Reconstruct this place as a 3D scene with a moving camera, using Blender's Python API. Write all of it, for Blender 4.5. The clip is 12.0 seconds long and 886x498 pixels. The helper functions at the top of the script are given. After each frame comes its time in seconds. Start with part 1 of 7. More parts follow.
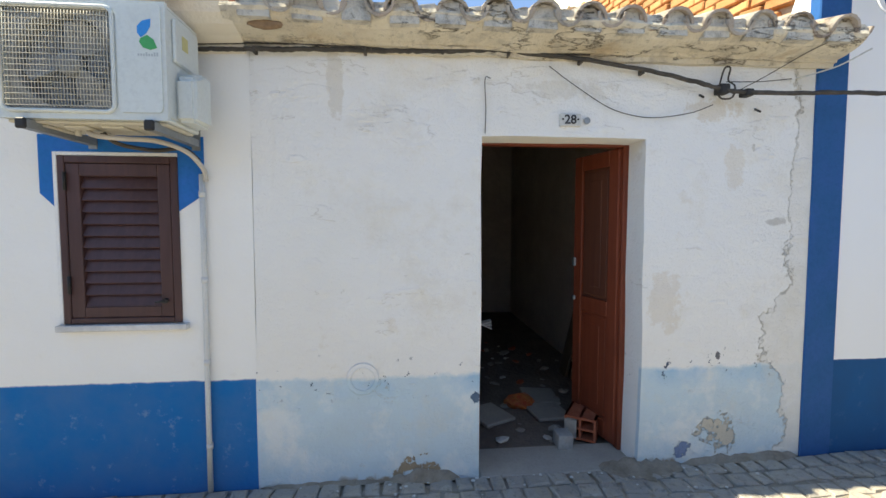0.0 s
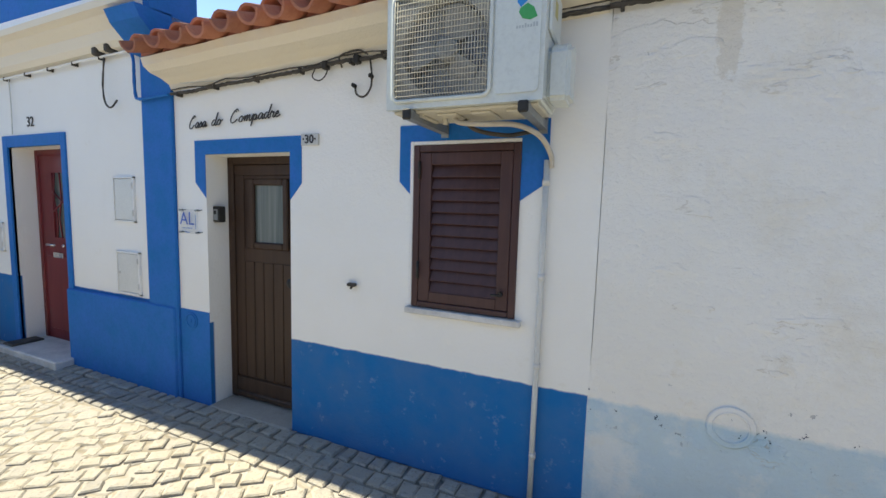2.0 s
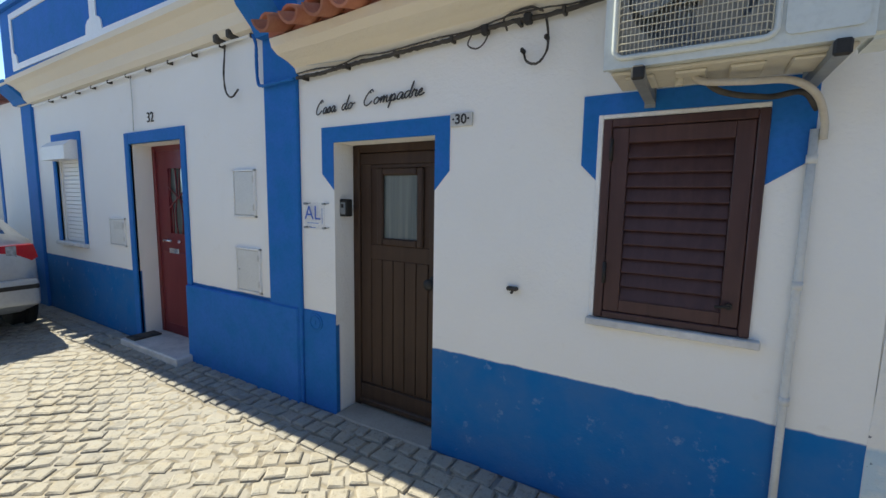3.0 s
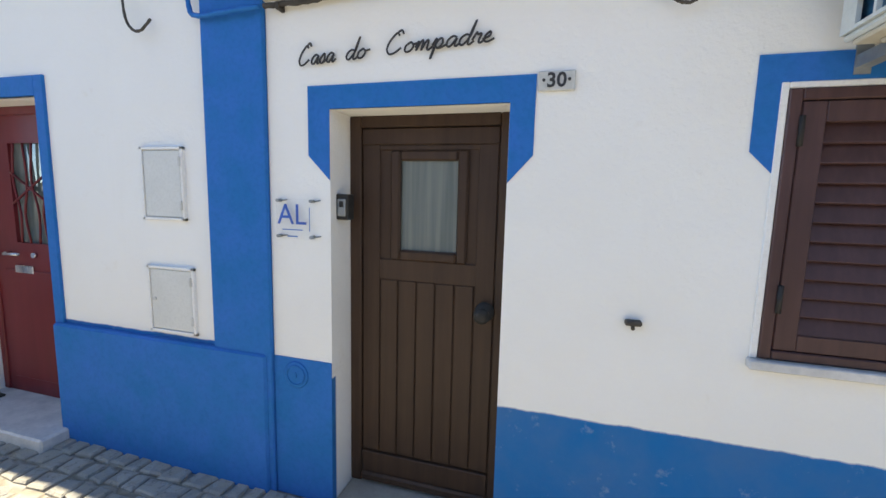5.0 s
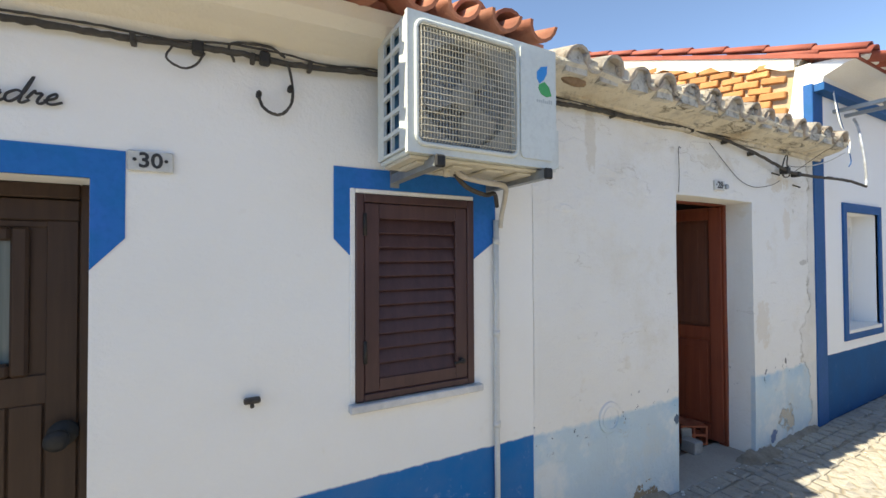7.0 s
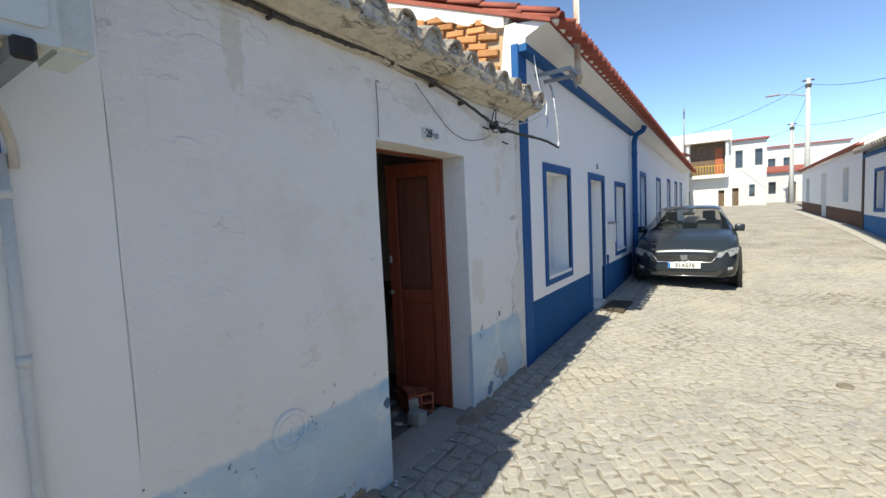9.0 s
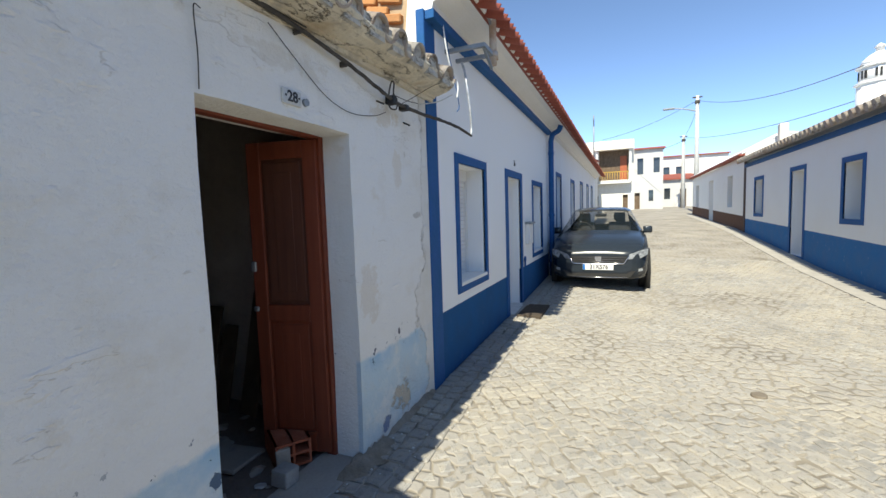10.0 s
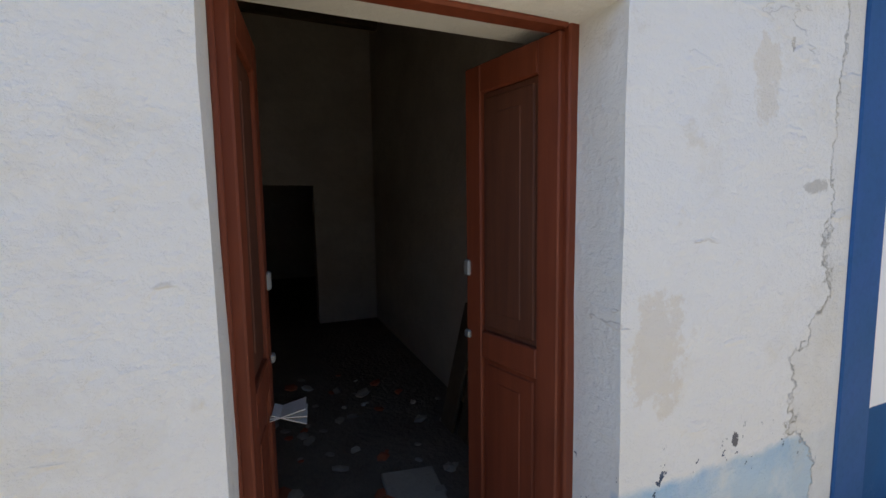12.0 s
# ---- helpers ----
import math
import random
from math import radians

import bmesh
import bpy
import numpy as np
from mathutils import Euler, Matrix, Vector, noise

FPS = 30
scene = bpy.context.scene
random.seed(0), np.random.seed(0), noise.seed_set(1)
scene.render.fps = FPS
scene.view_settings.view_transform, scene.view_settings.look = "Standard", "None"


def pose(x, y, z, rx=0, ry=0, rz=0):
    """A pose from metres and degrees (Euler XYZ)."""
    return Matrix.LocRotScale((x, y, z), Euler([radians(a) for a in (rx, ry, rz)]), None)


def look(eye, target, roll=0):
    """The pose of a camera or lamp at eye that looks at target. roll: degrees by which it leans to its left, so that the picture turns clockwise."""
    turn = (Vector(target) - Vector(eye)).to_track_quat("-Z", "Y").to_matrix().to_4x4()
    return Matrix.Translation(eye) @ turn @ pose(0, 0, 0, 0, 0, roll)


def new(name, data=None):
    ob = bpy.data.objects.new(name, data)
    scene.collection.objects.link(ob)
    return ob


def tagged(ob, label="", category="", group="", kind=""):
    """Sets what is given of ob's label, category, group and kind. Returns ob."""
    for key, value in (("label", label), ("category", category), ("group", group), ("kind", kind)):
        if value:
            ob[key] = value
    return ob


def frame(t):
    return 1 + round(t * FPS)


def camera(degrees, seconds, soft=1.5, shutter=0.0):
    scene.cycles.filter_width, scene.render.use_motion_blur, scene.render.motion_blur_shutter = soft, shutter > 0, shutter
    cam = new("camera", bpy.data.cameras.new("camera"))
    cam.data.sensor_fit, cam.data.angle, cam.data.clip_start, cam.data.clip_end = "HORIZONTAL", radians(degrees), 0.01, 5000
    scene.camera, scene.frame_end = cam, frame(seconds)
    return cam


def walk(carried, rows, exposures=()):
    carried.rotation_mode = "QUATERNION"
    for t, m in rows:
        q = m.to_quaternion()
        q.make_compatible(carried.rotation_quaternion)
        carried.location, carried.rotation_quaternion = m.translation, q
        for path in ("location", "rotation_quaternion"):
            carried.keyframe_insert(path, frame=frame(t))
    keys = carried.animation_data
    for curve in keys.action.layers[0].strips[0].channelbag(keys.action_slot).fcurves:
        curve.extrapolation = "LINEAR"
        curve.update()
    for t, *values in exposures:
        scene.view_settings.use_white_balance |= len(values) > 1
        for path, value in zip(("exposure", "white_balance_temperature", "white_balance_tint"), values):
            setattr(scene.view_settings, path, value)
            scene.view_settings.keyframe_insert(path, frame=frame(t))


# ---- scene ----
cam = camera(92.2, 12.0)
PATH = [
    (0, (-0.009, -0.106, 1.476), (0.176, 1.882, 1.365), 0.0),
    (0.5, (-0.045, -0.127, 1.532), (0.24, 1.846, 1.371), -0.2),
    (1, (-0.133, -0.077, 1.5), (-0.038, 1.914, 1.336), -0.2),
    (1.5, (-0.399, 0.072, 1.467), (-0.778, 2.029, 1.298), 0.5),
    (2, (-0.664, 0.188, 1.512), (-1.459, 2.012, 1.313), 1.6),
    (2.5, (-0.995, 0.197, 1.497), (-1.9, 1.967, 1.279), 1.3),
    (3, (-1.345, 0.261, 1.48), (-2.363, 1.967, 1.247), 0.9),
    (5, (-2.334, 0.615, 1.481), (-2.891, 2.519, 1.225), 1.4),
    (5.5, (-2.443, 0.585, 1.572), (-2.836, 2.543, 1.47), 1.3),
    (6, (-2.514, 0.543, 1.637), (-2.786, 2.521, 1.756), 1.3),
    (6.5, (-2.466, 0.552, 1.598), (-2.255, 2.539, 1.695), 0.5),
    (7, (-2.238, 0.516, 1.562), (-1.272, 2.267, 1.598), -0.3),
    (7.5, (-2.058, 0.458, 1.581), (-0.829, 2.036, 1.609), -1.5),
    (9.5, (-1.013, 0.723, 1.498), (0.757, 1.64, 1.328), -2.2),
    (10, (-0.677, 0.779, 1.492), (1.155, 1.566, 1.333), -1.8),
    (10.5, (-0.358, 0.821, 1.504), (1.481, 1.591, 1.342), -1.6),
    (11, (-0.001, 0.907, 1.496), (1.55, 2.158, 1.326), 0.1),
    (11.5, (0.282, 1.127, 1.451), (1.463, 2.732, 1.282), -0.6),
    (12, (0.513, 1.361, 1.442), (1.258, 3.207, 1.255), -0.8),
]
EXPOSURES = [(0.0, 2.33, 8200, 2.0), (0.5, 2.19, 8200, 2.0), (1.5, 2.31, 8200, 1.5), (2.5, 1.83, 7800, 0.5), (3.0, 1.74, 7650, 0.5), (5.0, 2.47, 8300, 3.0), (6.5, 2.39, 8300, 4.0), (7.5, 1.85, 8100, 2.0), (9.5, 1.6, 7250, 2.0), (11.0, 1.6, 7250, 2.0), (12.0, 2.27, 8450, 5.5)]
walk(cam, [(t, look(eye, target, roll)) for t, eye, target, roll in PATH], EXPOSURES)

# ---- world and sun ----
SUN_TO = Vector((-0.85, 0.035, 1.0)).normalized()
world = bpy.data.worlds.new("sky")
scene.world = world
world.use_nodes = True
wn = world.node_tree
sky = wn.nodes.new("ShaderNodeTexSky")
sky.sky_type, sky.sun_disc = "NISHITA", False
sky.sun_elevation = math.asin(SUN_TO.z)
sky.sun_rotation = math.atan2(SUN_TO.x, SUN_TO.y)
sky.altitude, sky.air_density, sky.dust_density, sky.ozone_density = 4000, 0.62, 0.0, 3.2
wn.links.new(sky.outputs[0], wn.nodes["Background"].inputs[0])
wn.nodes["Background"].inputs[1].default_value = 0.132
sun = new("sun", bpy.data.lights.new("sun", "SUN"))
sun.data.energy, sun.data.angle, sun.data.color = 2.6, radians(0.5), (1.0, 0.965, 0.91)
sun.matrix_world = look((0, 0, 20), Vector((0, 0, 20)) - SUN_TO)


# ---- node and mesh helpers ----
class Net:
    def __init__(self, name):
        self.m = bpy.data.materials.new(name)
        self.m.use_nodes = True
        self.t = self.m.node_tree
        self.b = self.t.nodes["Principled BSDF"]
        self.pos = self.t.nodes.new("ShaderNodeNewGeometry").outputs["Position"]

    def node(self, kind, props=(), **ins):
        n = self.t.nodes.new("ShaderNode" + kind)
        for k, v in props:
            if k == "op":
                n.operation = v
            elif k == "blend":
                n.blend_type = v
            elif k == "data":
                n.data_type = v
            elif k == "feature":
                n.feature = v
        for k, v in ins.items():
            k = int(k[1:]) if k[0] == "i" and k[1:].isdigit() else k.replace("_", " ")
            self.put(n.inputs[k], v)
        return n

    def put(self, sock, v):
        if isinstance(v, bpy.types.NodeSocket):
            self.t.links.new(v, sock)
        else:
            if isinstance(v, tuple) and len(v) == 3 and sock.type == "RGBA":
                v = (*v, 1)
            sock.default_value = v

    def noise(self, scale, detail=4, rough=0.6, vec=None):
        return self.node("TexNoise", Vector=vec or self.pos, Scale=scale, Detail=detail, Roughness=rough).outputs["Fac"]

    def math(self, op, a, b=0.0, c=0.0):
        return self.node("Math", (("op", op),), i0=a, i1=b, i2=c).outputs[0]

    def ramp(self, v, lo, hi):
        return self.node("MapRange", Value=v, From_Min=lo, From_Max=hi).outputs[0]

    def mix(self, f, a, b):
        n = self.node("Mix", (("data", "RGBA"),))
        self.put(n.inputs[0], f)
        self.put(n.inputs[6], a)
        self.put(n.inputs[7], b)
        return n.outputs[2]

    def axes(self):
        s = self.node("SeparateXYZ", Vector=self.pos)
        return s.outputs[0], s.outputs[1], s.outputs[2]

    def bump(self, h, strength, dist=0.01, after=None):
        n = self.node("Bump", Height=h, Strength=strength, Distance=dist)
        if after:
            self.put(n.inputs["Normal"], after)
        return n.outputs[0]

    def done(self, color, rough=0.8, normal=None, metal=0.0, spec=0.3):
        self.put(self.b.inputs["Base Color"], color)
        self.put(self.b.inputs["Roughness"], rough)
        self.put(self.b.inputs["Metallic"], metal)
        self.put(self.b.inputs["Specular IOR Level"], spec)
        if normal:
            self.put(self.b.inputs["Normal"], normal)
        return self.m


def surf(name, c1, c2, scale=4.0, rough=0.8, bump=0.2, fine=70.0, metal=0.0, spec=0.3, vary=0.0, dist=0.004, local=False):
    """A general worn surface: two tones at a coarse scale, grain at a fine one, and a tint that differs from piece to piece."""
    n = Net(name)
    vec = n.node("TexCoord").outputs["Object"] if local else n.pos
    f = n.ramp(n.noise(scale, 5, 0.65, vec), 0.3, 0.7)
    col = n.mix(f, c1, c2)
    g = n.noise(fine, 3, 0.6, vec)
    col = n.mix(n.math("MULTIPLY", n.ramp(g, 0.45, 0.75), 0.25), col, tuple(c * 0.6 for c in c1))
    if vary:
        r = n.node("ObjectInfo").outputs["Random"]
        hs = n.node("HueSaturation", Value=n.math("ADD", n.math("MULTIPLY", r, 2 * vary), 1 - vary), Color=col)
        col = hs.outputs[0]
    return n.done(col, rough, n.bump(g, bump, dist), metal, spec)


def plaster(name, white=(0.80, 0.80, 0.78), dado=None, level=0.65, edge=0.006, wear=0.3, lumps=0.5, crumble=0.0, cream=0.25, rise=0.0, face=2.23):
    """Limewashed wall, with a painted dado under a hand-drawn line."""
    n = Net(name)
    x, y, z = n.axes()
    big, mid, fine = n.noise(0.9, 4), n.noise(6, 5), n.noise(55, 4)
    streak = n.noise(1.0, 4, 0.6, n.node("Mapping", Vector=n.pos, Scale=(7, 7, 0.8)).outputs[0])
    col = n.mix(n.math("MULTIPLY", n.ramp(big, 0.4, 0.75), cream), white, (0.70, 0.66, 0.57))
    col = n.mix(n.math("MULTIPLY", n.ramp(streak, 0.62, 0.85), 0.22 * wear), col, (0.50, 0.46, 0.38))
    col = n.mix(n.math("MULTIPLY", n.ramp(mid, 0.66, 0.72), 0.35 * wear), col, (0.62, 0.55, 0.43))
    height = n.math("ADD", n.math("MULTIPLY", mid, 0.7), n.math("MULTIPLY", fine, 0.3))
    if dado:
        line = n.math("ADD", n.math("SUBTRACT", z, n.math("MULTIPLY", x, rise)), n.math("MULTIPLY", n.math("SUBTRACT", n.noise(9, 5), 0.5), edge * 6))
        under = n.math("MULTIPLY", n.ramp(line, level + edge, level - edge), n.ramp(n.math("ABSOLUTE", y), face + 0.005, face - 0.005))
        paint = n.mix(n.ramp(n.noise(4, 5), 0.35, 0.75), dado, tuple(0.8 * c + 0.1 * wear for c in dado))
        worn = n.math("MULTIPLY", n.ramp(n.noise(11, 6, 0.7), 0.60, 0.70), wear)
        paint = n.mix(worn, paint, tuple(0.5 * c + 0.3 for c in dado))
        if crumble:
            paint = n.mix(n.math("MULTIPLY", n.ramp(n.noise(2.6, 6, 0.68), 0.50, 0.62), 0.8), paint, (0.70, 0.73, 0.73))
            edge_band = n.math("MULTIPLY", n.ramp(z, level - 0.13, level - 0.02), n.ramp(n.noise(3.1, 5, 0.6), 0.44, 0.60))
            paint = n.mix(n.math("MULTIPLY", edge_band, 0.75), paint, (0.30, 0.50, 0.68))
        col = n.mix(under, col, paint)
    if crumble:
        # trowel ripples and blistered limewash
        vec = n.node("Mapping", Vector=n.pos, Scale=(2.4, 2.4, 6.5)).outputs[0]
        ripple = n.noise(1.6, 5, 0.62, vec)
        blister = n.ramp(n.noise(3.0, 6, 0.7, vec), 0.52, 0.56)
        height = n.math("ADD", height, n.math("ADD", n.math("MULTIPLY", ripple, 0.26), n.math("MULTIPLY", blister, 0.03)))
        col = n.mix(n.math("MULTIPLY", n.ramp(n.noise(2.1, 6, 0.7), 0.55, 0.68), 0.35), col, (0.66, 0.61, 0.51))
        # limewash layers that lift in thin curled lines, most under the eave
        high = n.ramp(z, 1.75, 2.25)
        for scale, seed, gate in ((0.8, 3.0, 0.655), (1.5, 11.0, 0.67)):
            sv = n.node("Mapping", Vector=n.pos, Location=(seed, 0, seed), Scale=(1.5, 1.5, 4.2)).outputs[0]
            off = n.math("SUBTRACT", n.noise(scale, 5, 0.58, sv), 0.5)
            keep = n.ramp(n.math("ADD", n.noise(1.9, 3, 0.5, sv), n.math("MULTIPLY", high, 0.13)), gate, gate + 0.03)
            crack_shade = n.math("MULTIPLY", n.ramp(n.math("ABSOLUTE", off), 0.007, 0.001), keep)
            # crack lines, tinted darker with the shade under their lifted edges
            col = n.mix(n.math("MULTIPLY", crack_shade, 0.38), col, (0.46, 0.42, 0.36))
            height = n.math("ADD", height, n.math("MULTIPLY", n.math("MULTIPLY", n.ramp(off, -0.008, 0.008), keep), 0.13))
        # flakes down to old render
        f = n.ramp(n.noise(3.3, 7, 0.7), 0.735 - 0.05 * crumble, 0.745 - 0.05 * crumble)
        col = n.mix(n.math("MULTIPLY", f, 0.5), col, (0.52, 0.49, 0.42))
        height = n.math("SUBTRACT", height, n.math("MULTIPLY", f, 0.25))
        chips = n.math("MULTIPLY", n.ramp(n.noise(17, 4, 0.7), 0.655, 0.665), n.ramp(n.math("ABSOLUTE", n.math("SUBTRACT", z, level)), 0.16, 0.02))
        col = n.mix(chips, col, (0.07, 0.10, 0.15))
        height = n.math("SUBTRACT", height, n.math("MULTIPLY", chips, 0.2))
        rag = n.math("SUBTRACT", n.noise(13, 7, 0.72), 0.5)

        def blot(cx, cz, rx, rz, tone, amount, soft=0.9):
            """A stain or a bare patch with a ragged outline."""
            dx = n.math("POWER", n.math("ABSOLUTE", n.math("DIVIDE", n.math("SUBTRACT", x, cx), rx)), 2.0)
            dz = n.math("POWER", n.math("ABSOLUTE", n.math("DIVIDE", n.math("SUBTRACT", z, cz), rz)), 2.0)
            d = n.math("ADD", n.math("ADD", dx, dz), n.math("MULTIPLY", rag, 10.0))
            m = n.ramp(d, 1.0 + soft, 1.0)
            return m, n.mix(n.math("MULTIPLY", m, amount), col, tone)
        for args in ((1.49, 1.03, 0.075, 0.13, (0.68, 0.62, 0.53), 0.55), (1.89, 1.80, 0.045, 0.10, (0.66, 0.58, 0.46), 0.4), (1.75, 2.13, 0.12, 0.05, (0.60, 0.50, 0.36), 0.45), (2.31, 2.28, 0.05, 0.11, (0.50, 0.43, 0.33), 0.7), (-0.36, 2.20, 0.03, 0.16, (0.60, 0.55, 0.46), 0.5), (2.16, 1.50, 0.045, 0.02, (0.30, 0.28, 0.25), 0.5), (0.93, 2.22, 0.22, 0.04, (0.64, 0.60, 0.52), 0.5)):
            col = blot(*args)[1]
        for args in ((1.845, 0.24, 0.10, 0.095, (0.50, 0.46, 0.38), 0.9, 0.25), (0.06, 0.10, 0.13, 0.075, (0.30, 0.24, 0.17), 1.0, 0.1), (1.83, 0.712, 0.016, 0.024, (0.16, 0.16, 0.17), 1.0, 0.1), (0.385, 0.51, 0.02, 0.03, (0.10, 0.15, 0.22), 1.0, 0.1), (1.62, 0.16, 0.05, 0.04, (0.08, 0.14, 0.30), 0.8, 0.2)):
            m, col = blot(*args)
            height = n.math("SUBTRACT", height, n.math("MULTIPLY", m, 0.35))
        # smoother later render next to the corner, its border stepping in towards the base
        ramp = n.t.nodes.new("ShaderNodeValToRGB")
        n.put(ramp.inputs[0], n.math("DIVIDE", z, 2.5))
        els = ramp.color_ramp.elements
        for k, (h, w) in enumerate(((0.0, 0.13), (0.52, 0.12), (0.62, 0.17), (0.70, 0.27), (0.95, 0.25), (1.15, 0.13), (1.6, 0.12), (2.4, 0.11))):
            e = els[k] if k < 2 else els.new(h / 2.5)
            e.position, e.color = h / 2.5, (w, w, w, 1)
        gap = n.math("ADD", n.math("SUBTRACT", n.math("ADD", x, ramp.outputs[0]), 2.375), n.math("MULTIPLY", n.math("SUBTRACT", n.noise(5.0, 8, 0.74), 0.5), 0.42))
        bare = n.ramp(gap, -0.003, 0.003)
        rim = n.math("MULTIPLY", n.ramp(n.math("ABSOLUTE", gap), 0.016, 0.004), n.ramp(n.noise(6, 4), 0.42, 0.56))
        col = n.mix(n.math("MULTIPLY", bare, 0.85), col, n.mix(n.ramp(mid, 0.3, 0.7), (0.76, 0.75, 0.72), (0.68, 0.66, 0.60)))
        # darkens the patch's border in broken lengths, a shadow line painted into the colour
        col = n.mix(n.math("MULTIPLY", rim, 0.42), col, (0.44, 0.40, 0.33))
        foot = n.ramp(n.math("ADD", z, n.math("MULTIPLY", n.noise(5, 5), 0.22)), 0.205, 0.185)
        col = n.mix(n.math("MULTIPLY", foot, n.ramp(n.noise(2.2, 3), 0.48, 0.55)), col, (0.30, 0.25, 0.19))
        height = n.math("SUBTRACT", height, n.math("MULTIPLY", bare, 0.45))
    return n.done(col, 0.9, n.bump(height, lumps, 0.02), 0, 0.15)


def place_mesh(name, bm, mats, parent=None, smooth=False):
    me = bpy.data.meshes.new(name)
    bmesh.ops.recalc_face_normals(bm, faces=bm.faces)
    bm.to_mesh(me)
    bm.free()
    for m in mats if isinstance(mats, (list, tuple)) else [mats]:
        me.materials.append(m)
    if smooth:
        for p in me.polygons:
            p.use_smooth = True
    ob = new(name, me)
    if parent:
        ob.parent = parent
    return ob


def empty(name, loc=(0, 0, 0), rz=0.0):
    e = new(name)
    e.matrix_basis = pose(*loc, 0, 0, rz)
    return e


def box(bm, x0, x1, y0, y1, z0, z1, bev=0.0, mi=0, seg=1):
    r = bmesh.ops.create_cube(bm, size=1.0)
    vs = r["verts"]
    for v in vs:
        v.co = Vector((x0 + (v.co.x + 0.5) * (x1 - x0), y0 + (v.co.y + 0.5) * (y1 - y0), z0 + (v.co.z + 0.5) * (z1 - z0)))
    fs = {f for v in vs for f in v.link_faces}
    for f in fs:
        f.material_index = mi
    if bev:
        es = list({e for v in vs for e in v.link_edges})
        out = bmesh.ops.bevel(bm, geom=es, offset=bev, segments=seg, affect="EDGES", profile=0.6)
        for f in out["faces"]:
            f.material_index = mi
        vs = list({v for f in out["faces"] for v in f.verts} | {v for v in vs if v.is_valid})
    return vs


def boxed(name, mats, dims, bev=0.0, parent=None, seg=1):
    bm = bmesh.new()
    box(bm, *dims, bev, 0, seg)
    return place_mesh(name, bm, mats, parent)


def tube(bm, pts, r, n=8, mi=0, caps=True):
    """A round tube swept along points; r may be one radius or one for each point."""
    pts = [Vector(p) for p in pts]
    rs = r if isinstance(r, (list, tuple)) else [r] * len(pts)
    rings = []
    up = Vector((0.13, 0.31, 0.94))
    for i, p in enumerate(pts):
        d = (pts[min(i + 1, len(pts) - 1)] - pts[max(i - 1, 0)]).normalized()
        a = d.cross(up)
        a = a.normalized() if a.length > 0.05 else d.orthogonal().normalized()
        b = d.cross(a)
        rings.append([bm.verts.new(p + rs[i] * (math.cos(k * math.tau / n) * a + math.sin(k * math.tau / n) * b)) for k in range(n)])
    for q, s in zip(rings, rings[1:]):
        for k in range(n):
            f = bm.faces.new((q[k], q[(k + 1) % n], s[(k + 1) % n], s[k]))
            f.material_index, f.smooth = mi, True
    if caps:
        for q in (rings[0], rings[-1]):
            bm.faces.new(q).material_index = mi


def curve_pts(keys, per=8):
    """Catmull-Rom through a few points."""
    k = [Vector(p) for p in keys]
    k = [2 * k[0] - k[1]] + k + [2 * k[-1] - k[-2]]
    out = []
    for a, b, c, d in zip(k, k[1:], k[2:], k[3:]):
        for i in range(per):
            t = i / per
            out.append(0.5 * (2 * b + (c - a) * t + (2 * a - 5 * b + 4 * c - d) * t * t + (3 * b - a - 3 * c + d) * t ** 3))
    return out + [k[-2]]


def prism(bm, pts, axis, a0, a1, mi=0):
    """A polygon, in the two axes other than the given one, drawn out from a0 to a1."""
    def at(p, a):
        return Vector((a, p[0], p[1])) if axis == "x" else Vector((p[0], a, p[1])) if axis == "y" else Vector((p[0], p[1], a))
    q = [bm.verts.new(at(p, a0)) for p in pts]
    s = [bm.verts.new(at(p, a1)) for p in pts]
    n = len(pts)
    fs = [bm.faces.new(q), bm.faces.new(s[::-1])] + [bm.faces.new((q[i], s[i], s[(i + 1) % n], q[(i + 1) % n])) for i in range(n)]
    for f in fs:
        f.material_index = mi
    return q + s


def wall_with_openings(bm, x0, x1, z0, z1, y0, y1, openings, mi=0, step=0.35):
    """A wall along x from y0 to y1 thick, with rectangular holes (xa, xb, za, zb) right through it."""
    xs = sorted({x0, x1, *[v for o in openings for v in o[:2]]})
    zs = sorted({z0, z1, *[min(max(v, z0), z1) for o in openings for v in o[2:]]})
    xs = [v for v in xs if x0 <= v <= x1]

    def solid(i, j):
        cx, cz = (xs[i] + xs[i + 1]) / 2, (zs[j] + zs[j + 1]) / 2
        return not any(a < cx < b and c < cz < d for a, b, c, d in openings)
    made = {}

    def vert(x, y, z):
        k = (round(x, 4), round(y, 4), round(z, 4))
        if k not in made:
            made[k] = bm.verts.new((x, y, z))
        return made[k]

    def quad(*c):
        f = bm.faces.new([vert(*p) for p in c])
        f.material_index = mi
    for i in range(len(xs) - 1):
        for j in range(len(zs) - 1):
            if not solid(i, j):
                continue
            a, b, c, d = xs[i], xs[i + 1], zs[j], zs[j + 1]
            quad((a, y0, c), (b, y0, c), (b, y0, d), (a, y0, d))
            quad((a, y1, c), (a, y1, d), (b, y1, d), (b, y1, c))
            if i == 0 or not solid(i - 1, j):
                quad((a, y0, c), (a, y0, d), (a, y1, d), (a, y1, c))
            if i == len(xs) - 2 or not solid(i + 1, j):
                quad((b, y0, c), (b, y1, c), (b, y1, d), (b, y0, d))
            if j == 0 or not solid(i, j - 1):
                quad((a, y0, c), (a, y1, c), (b, y1, c), (b, y0, c))
            if j == len(zs) - 2 or not solid(i, j + 1):
                quad((a, y0, d), (b, y0, d), (b, y1, d), (a, y1, d))


